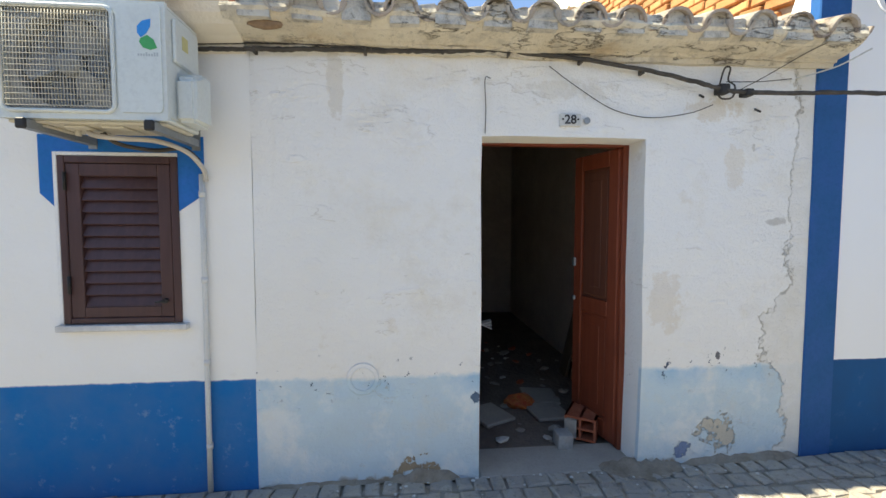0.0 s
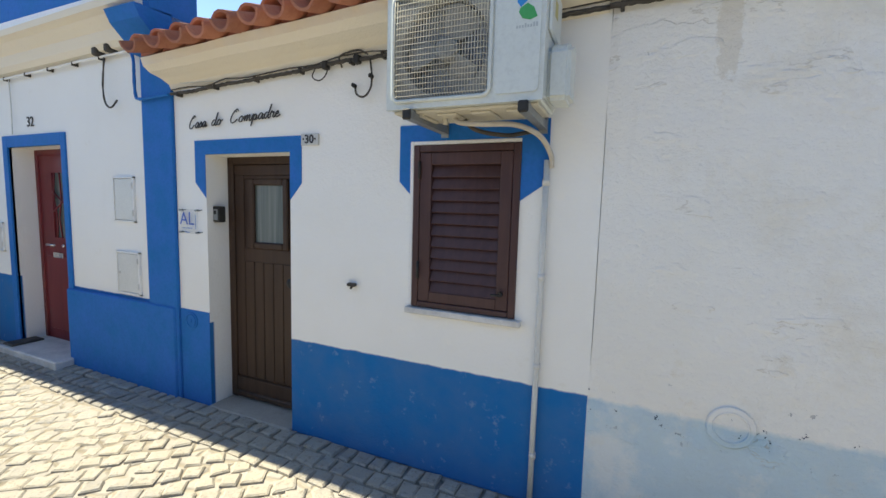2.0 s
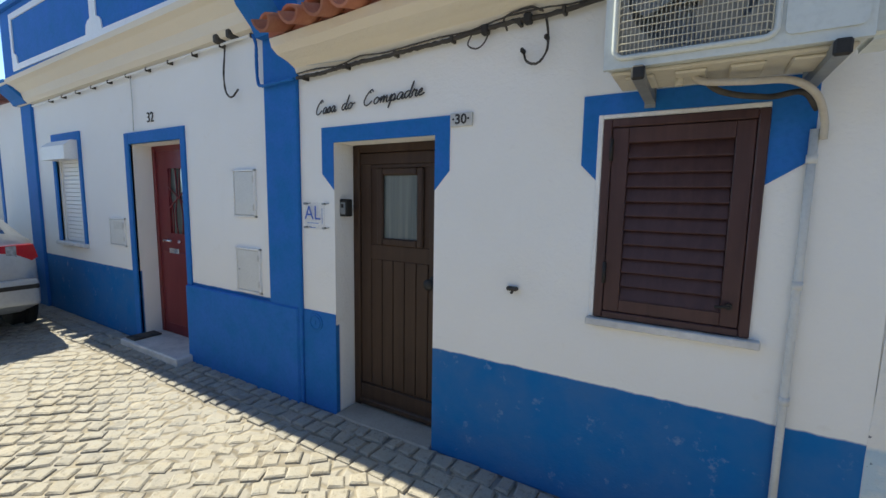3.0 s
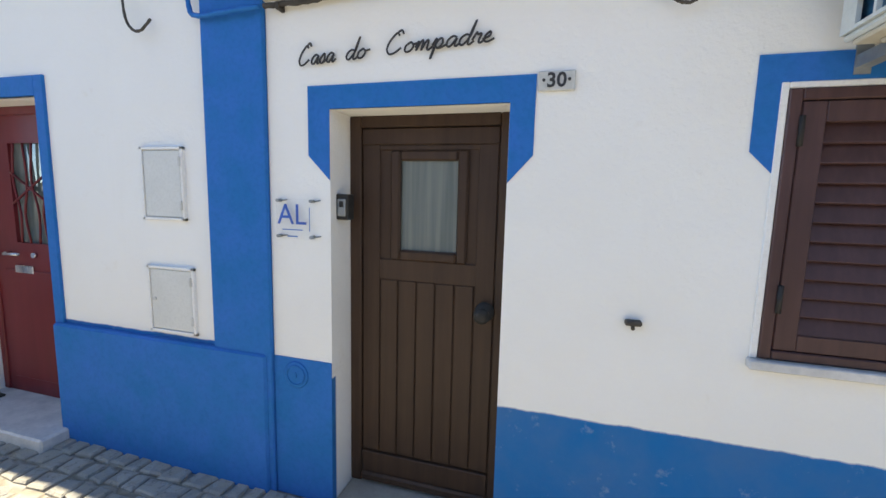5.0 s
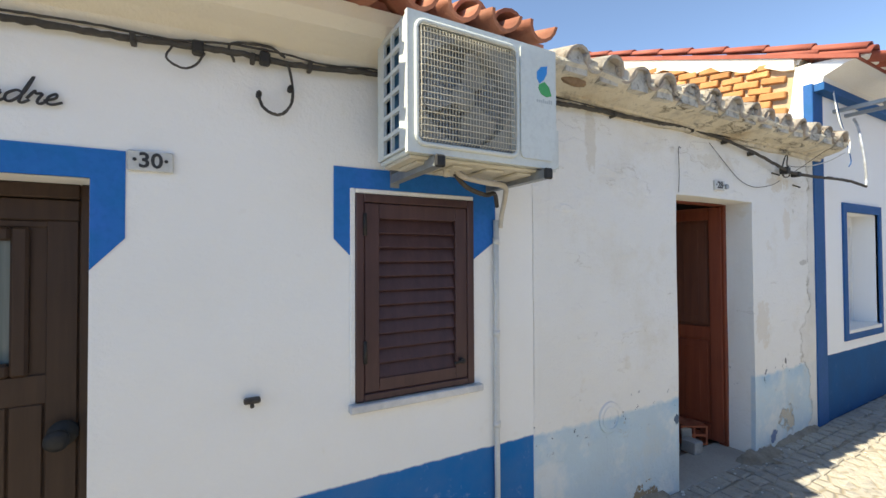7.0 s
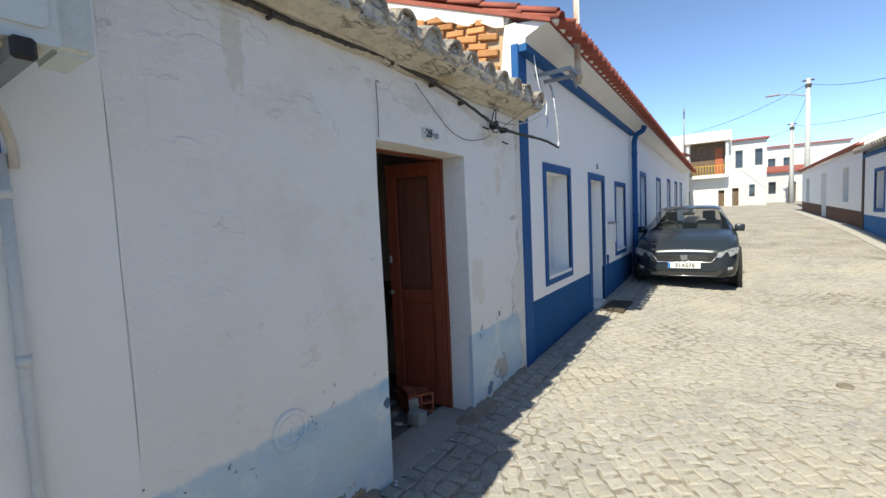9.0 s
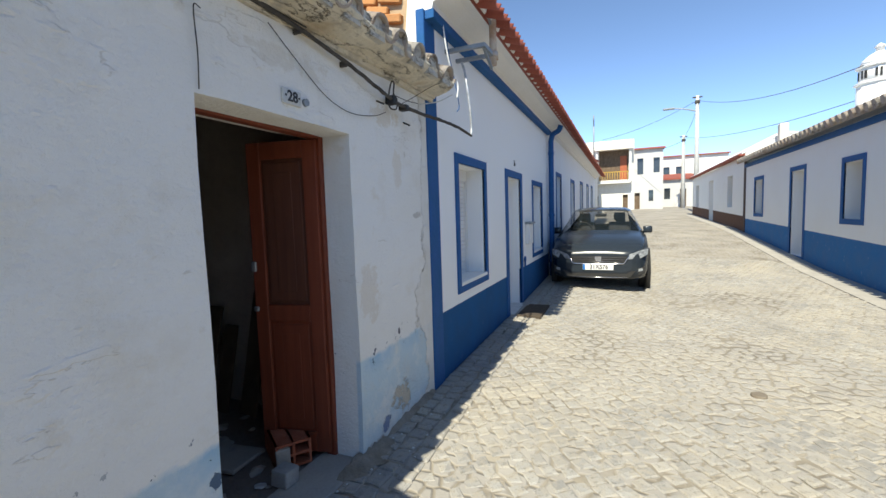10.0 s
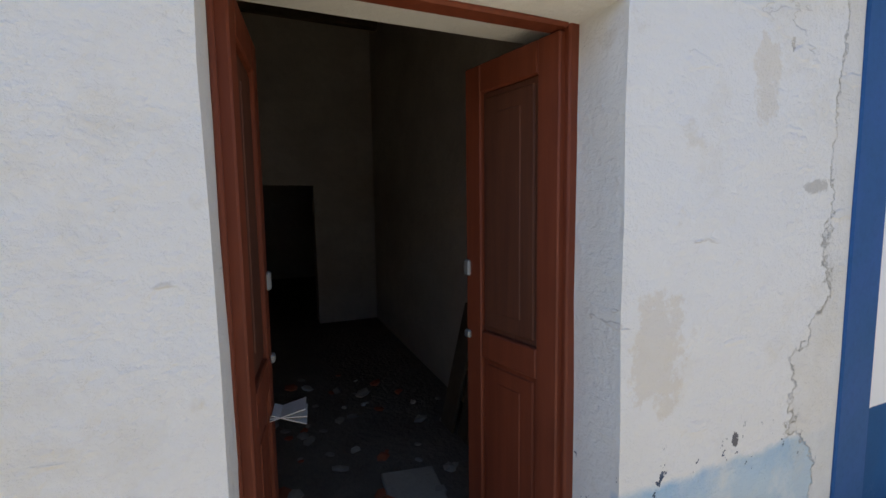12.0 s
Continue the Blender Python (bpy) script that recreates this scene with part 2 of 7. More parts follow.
def wobble(ob, amount, size, keep_y=False):
    """Uneven hand-built edges."""
    for v in ob.data.vertices:
        d = noise.noise_vector(v.co * size)
        if keep_y:
            d.y *= 0.3
        v.co += d * amount
    return ob


def lettering(name, text, size, m, mat, parent=None, shear=0.0, thick=0.002, spacing=1.0, bold=0.0):
    cu = bpy.data.curves.new(name, "FONT")
    cu.body, cu.size, cu.extrude, cu.shear, cu.space_character = text, size, thick, shear, spacing
    cu.align_x, cu.align_y = "CENTER", "CENTER"
    cu.resolution_u = 3
    cu.offset = bold
    tmp = bpy.data.objects.new(name, cu)
    scene.collection.objects.link(tmp)
    me = bpy.data.meshes.new_from_object(tmp.evaluated_get(bpy.context.evaluated_depsgraph_get()))
    bpy.data.objects.remove(tmp)
    me.materials.clear()
    me.materials.append(mat)
    me.name = name
    ob = new(name, me)
    ob.matrix_basis = m
    if parent:
        ob.parent = parent
    return ob


def facing_street(x, y, z):
    """Upright lettering on a wall that faces -y."""
    return pose(x, y, z, 90, 0, 0)


def ground_z(x, y):
    b = 0.055 + 0.010 * min(max(0.0, -x - 3.5), 5) + 0.02 * min(max(0.0, x - 1.2), 5.0) + 0.036 * max(0.0, x - 6.2)
    b += 0.035 * min(max(0.0, x - 10.0), 7.0)
    if y > 2.25:
        return b - 0.3
    fall = 0.08 * min(max((-1.0 - y) / 1.8, 0.0), 1.0) * min(max((x - 3.0) / 4.0, 0.0), 1.0)
    return b - 0.09 * min(max((2.1 - y) / 1.6, 0.0), 1.0) - fall


# ---- materials ----
BLUE = (0.004, 0.145, 0.41)
NAVY = (0.013, 0.095, 0.25)
M_w28 = plaster("whitewash_old", (0.80, 0.80, 0.78), (0.50, 0.63, 0.71), 0.648, 0.012, 0.85, 1.0, 0.8, 0.4)
M_w30 = plaster("whitewash_smooth", (0.82, 0.82, 0.80), BLUE, 0.66, 0.004, 0.4, 0.5, 0.0, 0.28)
M_w32 = plaster("whitewash_blue_base", (0.82, 0.82, 0.80), BLUE, 0.757, 0.003, 0.35, 0.35, 0.0, 0.22)
M_w36 = plaster("whitewash_navy_base", (0.83, 0.84, 0.84), NAVY, 0.665, 0.002, 0.08, 0.2, 0.0, 0.05)
M_w38 = plaster("whitewash_pale", (0.78, 0.80, 0.82), None, 0.7, 0.002, 0.1, 0.2)
M_opp = plaster("whitewash_opposite", (0.80, 0.80, 0.78), (0.03, 0.15, 0.36), 0.58, 0.003, 0.3, 0.3, 0.0, 0.2, 0.03, 2.87)
M_opp2 = plaster("whitewash_brown_base", (0.80, 0.79, 0.75), (0.12, 0.065, 0.045), 0.58, 0.003, 0.2, 0.3, 0.0, 0.2, 0.034, 2.87)
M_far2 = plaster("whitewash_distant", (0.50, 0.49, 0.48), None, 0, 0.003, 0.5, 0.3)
M_brickbed = surf("sandy_mortar", (0.40, 0.28, 0.17), (0.48, 0.36, 0.24), 6, 0.95, 0.6, 50)
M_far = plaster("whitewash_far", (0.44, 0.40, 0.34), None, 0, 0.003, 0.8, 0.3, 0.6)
M_reveal = plaster("lime_reveal", (0.72, 0.73, 0.71), None, 0, 0.003, 0.6, 0.7, 0.5, 0.4)
M_cream = plaster("cream_cornice", (0.76, 0.70, 0.59), None, 0, 0.003, 0.6, 0.6, 0.0, 0.5)


def lichened(name, base, pale, dark, spots):
    """Lime mortar gone grey: pale and ochre clouds, dark lichen in blotches, black pinholes."""
    n = Net(name)
    col = n.mix(n.ramp(n.noise(2.2, 6, 0.65), 0.35, 0.65), base, pale)
    col = n.mix(n.math("MULTIPLY", n.ramp(n.noise(7, 7, 0.72), 0.50, 0.62), spots), col, dark)
    col = n.mix(n.math("MULTIPLY", n.ramp(n.noise(26, 5, 0.7), 0.58, 0.66), 0.7 * spots), col, tuple(0.4 * c for c in dark))
    col = n.mix(n.math("MULTIPLY", n.ramp(n.noise(4.0, 5, 0.6), 0.60, 0.70), 0.5), col, (0.50, 0.38, 0.24))
    h = n.math("ADD", n.noise(14, 6, 0.7), n.math("MULTIPLY", n.noise(60, 4), 0.4))
    sv = n.node("Mapping", Vector=n.pos, Scale=(1.2, 3, 5)).outputs[0]
    line = n.math("MULTIPLY", n.ramp(n.math("ABSOLUTE", n.math("SUBTRACT", n.noise(1.6, 7, 0.65, sv), 0.5)), 0.010, 0.002), n.ramp(n.noise(1.7, 3), 0.46, 0.54))
    col = n.mix(n.math("MULTIPLY", line, 0.75), col, (0.13, 0.11, 0.09))
    h = n.math("SUBTRACT", h, line)
    return n.done(col, 0.95, n.bump(h, 0.9, 0.018), 0, 0.15)


M_grime = lichened("grimy_cornice", (0.60, 0.53, 0.41), (0.70, 0.65, 0.54), (0.36, 0.33, 0.28), 0.55)
M_blue = surf("blue_paint", BLUE, (0.02, 0.15, 0.50), 5, 0.75, 0.35, 45, spec=0.2)
M_navy = surf("navy_paint", NAVY, (0.022, 0.10, 0.30), 5, 0.7, 0.2, 45, spec=0.2)
M_room = surf("sooty_plaster", (0.68, 0.61, 0.52), (0.54, 0.47, 0.40), 1.4, 0.95, 0.5, 14, dist=0.02)
M_roomfloor = surf("dirt_floor", (0.15, 0.12, 0.10), (0.23, 0.195, 0.165), 3, 0.95, 0.8, 25, dist=0.02)
M_oldwood = surf("old_rafter", (0.10, 0.065, 0.04), (0.18, 0.13, 0.09), 5, 0.9, 0.5, 40)
M_cement = surf("cement", (0.33, 0.31, 0.28), (0.42, 0.39, 0.34), 4, 0.9, 0.5, 60)
M_mortar = lichened("mossy_mortar", (0.50, 0.47, 0.41), (0.62, 0.59, 0.52), (0.24, 0.225, 0.20), 0.7)
M_terra = surf("terracotta", (0.34, 0.12, 0.075), (0.43, 0.19, 0.12), 6, 0.85, 0.4, 60, vary=0.22)
M_terra2 = surf("red_tile", (0.26, 0.065, 0.045), (0.32, 0.10, 0.07), 4, 0.8, 0.2, 60, vary=0.1)
M_tileold = lichened("limed_old_tile", (0.46, 0.43, 0.38), (0.40, 0.32, 0.26), (0.22, 0.205, 0.185), 0.65)
M_brick = surf("orange_brick", (0.44, 0.19, 0.07), (0.52, 0.27, 0.12), 7, 0.9, 0.6, 60, vary=0.28, dist=0.008)
M_brickred = surf("red_hollow_brick", (0.33, 0.085, 0.04), (0.42, 0.14, 0.08), 14, 0.9, 0.4, 90)
M_white = surf("white_paint", (0.80, 0.80, 0.79), (0.75, 0.75, 0.73), 3, 0.5, 0.05, 90)
M_marble = surf("pale_marble", (0.70, 0.69, 0.67), (0.45, 0.46, 0.47), 9, 0.4, 0.1, 60)
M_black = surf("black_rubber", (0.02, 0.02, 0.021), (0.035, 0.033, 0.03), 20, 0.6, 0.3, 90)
M_cable = surf("dusty_cable", (0.035, 0.033, 0.03), (0.10, 0.09, 0.08), 12, 0.8, 0.3, 70)
M_dark = surf("dark_letter", (0.03, 0.03, 0.035), (0.05, 0.05, 0.05), 20, 0.5, 0.05)
M_plate = surf("ceramic_plaque", (0.50, 0.51, 0.49), (0.60, 0.60, 0.58), 25, 0.3, 0.1)
M_steel = surf("galvanised_steel", (0.34, 0.36, 0.37), (0.24, 0.26, 0.27), 12, 0.5, 0.1, 60, metal=0.5)
M_tape = surf("silver_tape", (0.72, 0.73, 0.74), (0.40, 0.41, 0.42), 26, 0.35, 0.4, 60, metal=0.5)
M_rust = surf("rusty_pipe", (0.55, 0.50, 0.44), (0.35, 0.18, 0.09), 9, 0.7, 0.3, 60)
M_chrome = surf("chrome", (0.75, 0.75, 0.76), (0.65, 0.65, 0.66), 10, 0.18, 0.0, metal=1.0)


def wood(name, c1, c2, rough=0.5, scale=1.0, bump=0.25):
    n = Net(name)
    v = n.node("Mapping", Vector=n.pos, Scale=(28 * scale, 28 * scale, 1.6 * scale)).outputs[0]
    g = n.noise(1.0, 6, 0.65, v)
    blot = n.noise(3.0, 4)
    col = n.mix(n.ramp(g, 0.3, 0.7), c1, c2)
    col = n.mix(n.math("MULTIPLY", n.ramp(blot, 0.5, 0.8), 0.35), col, tuple(0.55 * c for c in c1))
    return n.done(col, rough, n.bump(g, bump, 0.004), 0, 0.35)


M_door30 = wood("dark_stained_wood", (0.040, 0.021, 0.013), (0.065, 0.036, 0.022), 0.55)
M_shutter = wood("maroon_painted_wood", (0.055, 0.027, 0.027), (0.085, 0.042, 0.041), 0.42)
M_doorred = wood("varnished_red_wood", (0.155, 0.034, 0.016), (0.21, 0.050, 0.023), 0.6)
M_doorpanel = wood("faded_dark_varnish", (0.085, 0.030, 0.018), (0.13, 0.045, 0.025), 0.65)
M_door32 = wood("maroon_metal", (0.13, 0.015, 0.02), (0.17, 0.022, 0.028), 0.45, 0.3, 0.08)


def glass(name, tint, rough=0.03):
    n = Net(name)
    n.put(n.b.inputs["Transmission Weight"], 1.0)
    n.put(n.b.inputs["IOR"], 1.45)
    return n.done(tint, rough, None, 0, 0.5)


M_carglass = surf("car_glass", (0.02, 0.028, 0.027), (0.03, 0.036, 0.034), 2, 0.02, 0.0, spec=0.5)
M_carglass.node_tree.nodes["Principled BSDF"].inputs["Alpha"].default_value = 0.32
M_darkglass = surf("dark_window", (0.03, 0.035, 0.04), (0.05, 0.055, 0.06), 2, 0.06, 0.0, spec=0.6)


# ---- ground ----
def ground_material():
    n = Net("sandy_road")
    sand = n.mix(n.ramp(n.noise(1.1, 5), 0.35, 0.7), (0.19, 0.165, 0.13), (0.38, 0.34, 0.275))
    warp = n.node("VectorMath", (("op", "ADD"),), i0=n.pos, i1=n.node("VectorMath", (("op", "SCALE"),), i0=n.node("TexNoise", Vector=n.pos, Scale=2.0).outputs["Color"], Scale=0.25).outputs[0]).outputs[0]
    sett = n.node("TexVoronoi", (("feature", "DISTANCE_TO_EDGE"),), Vector=warp, Scale=8.5, Randomness=0.55).outputs["Distance"]
    top = n.ramp(sett, 0.03, 0.16)
    col = n.mix(n.math("MULTIPLY", top, 0.55), sand, (0.38, 0.365, 0.345))
    h = n.math("ADD", n.math("MULTIPLY", top, 0.8), n.math("MULTIPLY", n.noise(40, 4), 0.3))
    return n.done(col, 0.9, n.bump(h, 0.6, 0.02), 0, 0.2)


M_ground = ground_material()


def sheet(name, x_edges, y_edges, mat, lift=0.0):
    bm = bmesh.new()
    vs = [[bm.verts.new((x, y, ground_z(x, y) + lift)) for y in y_edges] for x in x_edges]
    for a, b in zip(vs, vs[1:]):
        for k in range(len(y_edges) - 1):
            bm.faces.new((a[k], b[k], b[k + 1], a[k + 1]))
    return place_mesh(name, bm, mat, smooth=True)


gx = [-400, -60] + [v * 1.0 for v in range(-20, 50, 1)] + [60, 80, 400]
gy = [-400, -40, -12] + [-6 + 0.5 * v for v in range(0, 17)] + [2.2, 2.3, 3, 4, 12, 40, 400]
tagged(sheet("ground", gx, gy, M_ground), "sandy cobbled village street with dusty joints", "ground", kind="structure")

# ---- house walls along the street (they face -y, front at y = 2.2) ----
FACE = 2.2


def house_wall(name, mat, x0, x1, z1, openings, label, thick=0.42, z0=-0.2, y0=FACE):
    bm = bmesh.new()
    wall_with_openings(bm, x0, x1, z0, z1, y0, y0 + thick, openings)
    ob = place_mesh(name, bm, mat)
    return tagged(ob, label, "wall", kind="structure")


D28 = (0.415, 1.35, -0.2, 1.958)
D30 = (-3.292, -2.560, -0.2, 1.812)
W30 = (-1.716, -1.150, 0.97, 1.823)
D32 = (-5.85, -4.99, -0.2, 1.93)
W32 = (-7.56, -6.95, 0.94, 2.03)
W36 = (3.025, 3.815, 0.84, 1.965)
D36 = (4.825, 5.545, -0.2, 1.968)
V36 = (6.47, 7.25, 0.83, 1.94)
# 28: rough edges, so its front is cut finer
bm = bmesh.new()
wall_with_openings(bm, -0.785, 2.375, -0.2, 2.42, FACE, FACE + 0.22, [D28])
bmesh.ops.bevel(bm, geom=[e for e in bm.edges if len(e.link_faces) == 2 and e.calc_face_angle(0) > 1.0 and max(v.co.y for v in e.verts) < FACE + 0.01], offset=0.018, segments=2, affect="EDGES")
bmesh.ops.subdivide_edges(bm, edges=[e for e in bm.edges if e.calc_length() > 0.3], cuts=7, use_grid_fill=True)
wall28 = wobble(place_mesh("wall_28", bm, M_w28), 0.012, 2.3, True)
tagged(wall28, "old whitewashed wall, peeling, with faded pale blue base", "wall", kind="structure")
house_wall("wall_30", M_w30, -3.592, -0.788, 2.42, [D30, W30], "white wall with bright blue painted base")
house_wall("wall_32", M_w32, -8.42, -3.588, 2.6, [D32, W32], "white wall with bright blue painted base")
house_wall("wall_36", M_w36, 2.565, 8.0, 3.2, [W36, D36, V36], "clean white wall with navy painted base")
W38 = [(9.15, 9.85, 1.1, 2.28), (11.9, 12.7, -0.2, 2.3), (14.6, 15.4, 1.3, 2.4), (17.2, 18.0, 0.0, 2.45), (19.5, 20.3, 1.5, 2.5)]
house_wall("wall_38", M_w38, 8.0, 22.0, 3.3, W38, "pale white wall of a long low house")
W34 = [(-10.3, -9.5, 0.95, 2.05), (-12.6, -11.7, -0.2, 2.0)]
house_wall("wall_34", M_w32, -16.0, -8.42, 2.6, W34, "white wall with blue painted base")

tagged(boxed("wall_joint", M_w30, (-0.786, -0.74, FACE + 0.004, FACE + 0.4, -0.1, 2.4)), "plastered joint between two houses", "wall", kind="structure")
house_wall("wall_inner_28", M_reveal, -0.785, 2.375, 2.42, [(0.3, 1.6, -0.2, 1.995)], "rough inner face of the old wall", 0.235, -0.2, FACE + 0.215)
# pilasters that part the houses
tagged(boxed("pilaster", M_blue, (-3.912, -3.590, FACE - 0.022, FACE + 0.05, 0.0, 2.62), 0.006), "bright blue painted pilaster", "pilaster", kind="structure")
bm = bmesh.new()
box(bm, -4.985, -3.615, FACE - 0.035, FACE + 0.02, -0.1, 0.735, 0.01)
tagged(place_mesh("trim_base", bm, M_blue), "thick blue painted plinth", "plinth", kind="structure")
tagged(boxed("pilaster", M_blue, (-8.42, -8.10, FACE - 0.03, FACE + 0.05, 0.0, 2.62), 0.006), "bright blue painted pilaster", "pilaster", kind="structure")
tagged(boxed("pilaster", M_navy, (2.372, 2.572, FACE - 0.01, FACE + 0.06, 0.0, 3.06), 0.006), "navy blue painted corner strip", "pilaster", kind="structure")


def trim_ring(name, mat, x0, x1, z0, z1, hole, proud=0.012, base=True, label=""):
    """Painted band round an opening; without base it stops at the wall's foot."""
    a, b, c, d = hole
    bm = bmesh.new()
    y0, y1 = FACE - proud, FACE + 0.02
    box(bm, x0, a, y0, y1, z0, z1, 0.003)
    box(bm, b, x1, y0, y1, z0, z1, 0.003)
    box(bm, a, b, y0, y1, d, z1, 0.003)
    if base:
        box(bm, a, b, y0, y1, z0, c, 0.003)
    return tagged(place_mesh(name, bm, mat), label or "painted band round the opening", "trim", kind="structure")


def eared_trim(x0, x1, top, leg_out, leg_in, hole, bottom_hidden=True):
    a, b, c, d = hole
    bm = bmesh.new()
    y0, y1 = FACE - 0.004, FACE + 0.01
    prism(bm, [(x0, top), (x0, leg_out), (a - 0.001, leg_in), (a - 0.001, d), (b + 0.001, d), (b + 0.001, leg_in), (x1, leg_out), (x1, top)], "y", y0, y1)
    return tagged(place_mesh("trim", bm, M_blue), "bright blue painted band with angled ends", "trim", kind="structure")


eared_trim(-3.392, -2.470, 1.905, 1.626, 1.526, D30)
eared_trim(-1.803, -1.022, 1.925, 1.636, 1.548, W30)
trim_ring("trim", M_blue, -5.93, -4.925, 0.1, 2.03, D32, 0.015, False)
trim_ring("trim", M_blue, -7.63, -6.885, 0.9, 2.12, W32, 0.015, False)
trim_ring("trim", M_navy, 2.945, 3.885, 0.755, 2.05, W36, 0.015)
trim_ring("trim", M_navy, 4.70, 5.66, 0.12, 2.062, D36, 0.012, False)
trim_ring("trim", M_navy, 6.40, 7.33, 0.74, 2.02, V36, 0.015)
for o in W38:
    trim_ring("trim", M_navy, o[0] - 0.08, o[1] + 0.08, o[2] - 0.08 if o[2] > 0.5 else 0.3, o[3] + 0.09, o, 0.012, o[2] > 0.5)
for o in W34:
    trim_ring("trim", M_blue, o[0] - 0.08, o[1] + 0.08, o[2] - 0.06 if o[2] > 0.5 else 0.1, o[3] + 0.09, o, 0.012, o[2] > 0.5)

# ---- room behind the open door of 28 ----
bm = bmesh.new()
RX0, RX1, RY0, RY1 = -0.75, 1.75, FACE + 0.45, 6.75
for xa, xb in ((RX0 - 0.2, RX0), (RX1, RX1 + 0.5)):
    prism(bm, [(RY0 - 0.02, -0.1), (RY1 + 4.2, -0.1), (RY1 + 4.2, 3.87), (RY1 + 0.3, 3.87), (RY0 - 0.02, 2.5)], "x", xa, xb)
wall_with_openings(bm, RX0 - 0.2, RX1 + 0.5, -0.1, 3.8, RY1, RY1 + 0.3, [(0.1, 1.02, -0.1, 1.75)])
box(bm, RX0 - 0.2, RX1 + 0.5, RY1 + 4.0, RY1 + 4.2, -0.1, 3.87)
tagged(wobble(place_mesh("wall_room", bm, M_room), 0.02, 1.7), "sooty unpainted plaster walls of an abandoned room", "wall", kind="structure")
tagged(boxed("floor", M_roomfloor, (RX0 - 0.2, RX1 + 0.4, FACE + 0.18, RY1 + 4.2, -0.12, 0.045)), "dirt covered floor strewn with rubble", "floor", kind="structure")
bm = bmesh.new()
box(bm, D28[0] - 0.01, D28[1] + 0.01, FACE - 0.03, FACE + 0.3, -0.1, 0.062, 0.02)
tagged(wobble(place_mesh("threshold", bm, M_cement), 0.01, 5), "worn cement doorstep", "threshold", kind="structure")
bm = bmesh.new()
for k in range(19):
    xa = RX0 - 0.5 + k * 0.187
    prism(bm, [(FACE + 0.02, 2.42), (RY1 + 0.3, 3.83), (RY1 + 4.3, 3.83), (RY1 + 4.3, 3.9), (RY1 + 0.25, 3.9), (FACE + 0.02, 2.5)], "x", xa, xa + 0.183)
box(bm, RX0 - 0.5, RX1 + 0.55, RY1 + 0.2, RY1 + 4.3, 3.91, 3.95)
tagged(place_mesh("ceiling", bm, surf("dusty_boards", (0.26, 0.20, 0.15), (0.36, 0.30, 0.24), 4, 0.95, 0.5, 40)), "dark boarded sloping ceiling", "ceiling", kind="structure")
for k in range(5):
    y = 2.9 + 0.85 * k
    zc = 2.42 + (y - FACE) * 0.29
    b = boxed("ceiling_beam", M_oldwood, (RX0, RX1, y, y + 0.1, zc - 0.12, zc - 0.005), 0.01)
    tagged(b, "rough old wooden ceiling beam", "beam", group="ceiling beams", kind="structure")
bm = bmesh.new()
box(bm, D28[0] - 0.02, D28[1] + 0.02, FACE + 0.19, FACE + 0.24, 1.965, 1.995)
tagged(place_mesh("door_lintel", bm, M_reveal), "plastered lintel over the doorway", "lintel", kind="structure")

# closed houses behind the other fronts
for nm, x0, x1, y1 in (("wall_inside", -3.55, -0.99, 5.0), ("wall_inside", -16.0, -3.65, 5.0), ("wall_inside", 2.6, 22.0, 6.0)):
    bm = bmesh.new()
    box(bm, x0, x1, FACE + 0.45, y1, -0.1, 2.38)
    tagged(place_mesh(nm, bm, M_room), "plain inner wall behind the front", "wall", kind="structure")


# ---- roofs and eaves ----
def barrel_tile(name, mat, length=0.42, r0=0.095, r1=0.075, thick=0.014, over=True, n=8):
    """One half-round clay tile along y, its wide end at y = 0; over: arch up, else trough."""
    bm = bmesh.new()
    rows = []
    for y, r in ((0.0, r0), (length, r1)):
        for rr in (r, r - thick):
            rows.append([bm.verts.new((rr * math.cos(math.pi * k / n), y, (1 if over else -1) * rr * math.sin(math.pi * k / n))) for k in range(n + 1)])
    o0, i0, o1, i1 = rows
    for k in range(n):
        bm.faces.new((o0[k], o0[k + 1], o1[k + 1], o1[k])).smooth = True
        bm.faces.new((i0[k], i1[k], i1[k + 1], i0[k + 1])).smooth = True
        bm.faces.new((o0[k], i0[k], i0[k + 1], o0[k + 1]))
        bm.faces.new((o1[k], o1[k + 1], i1[k + 1], i1[k]))
    for k in (0, n):
        bm.faces.new((o0[k], o1[k], i1[k], i0[k]))
    me = bpy.data.meshes.new(name)
    bmesh.ops.recalc_face_normals(bm, faces=bm.faces)
    bm.to_mesh(me)
    bm.free()
    me.materials.append(mat)
    return me


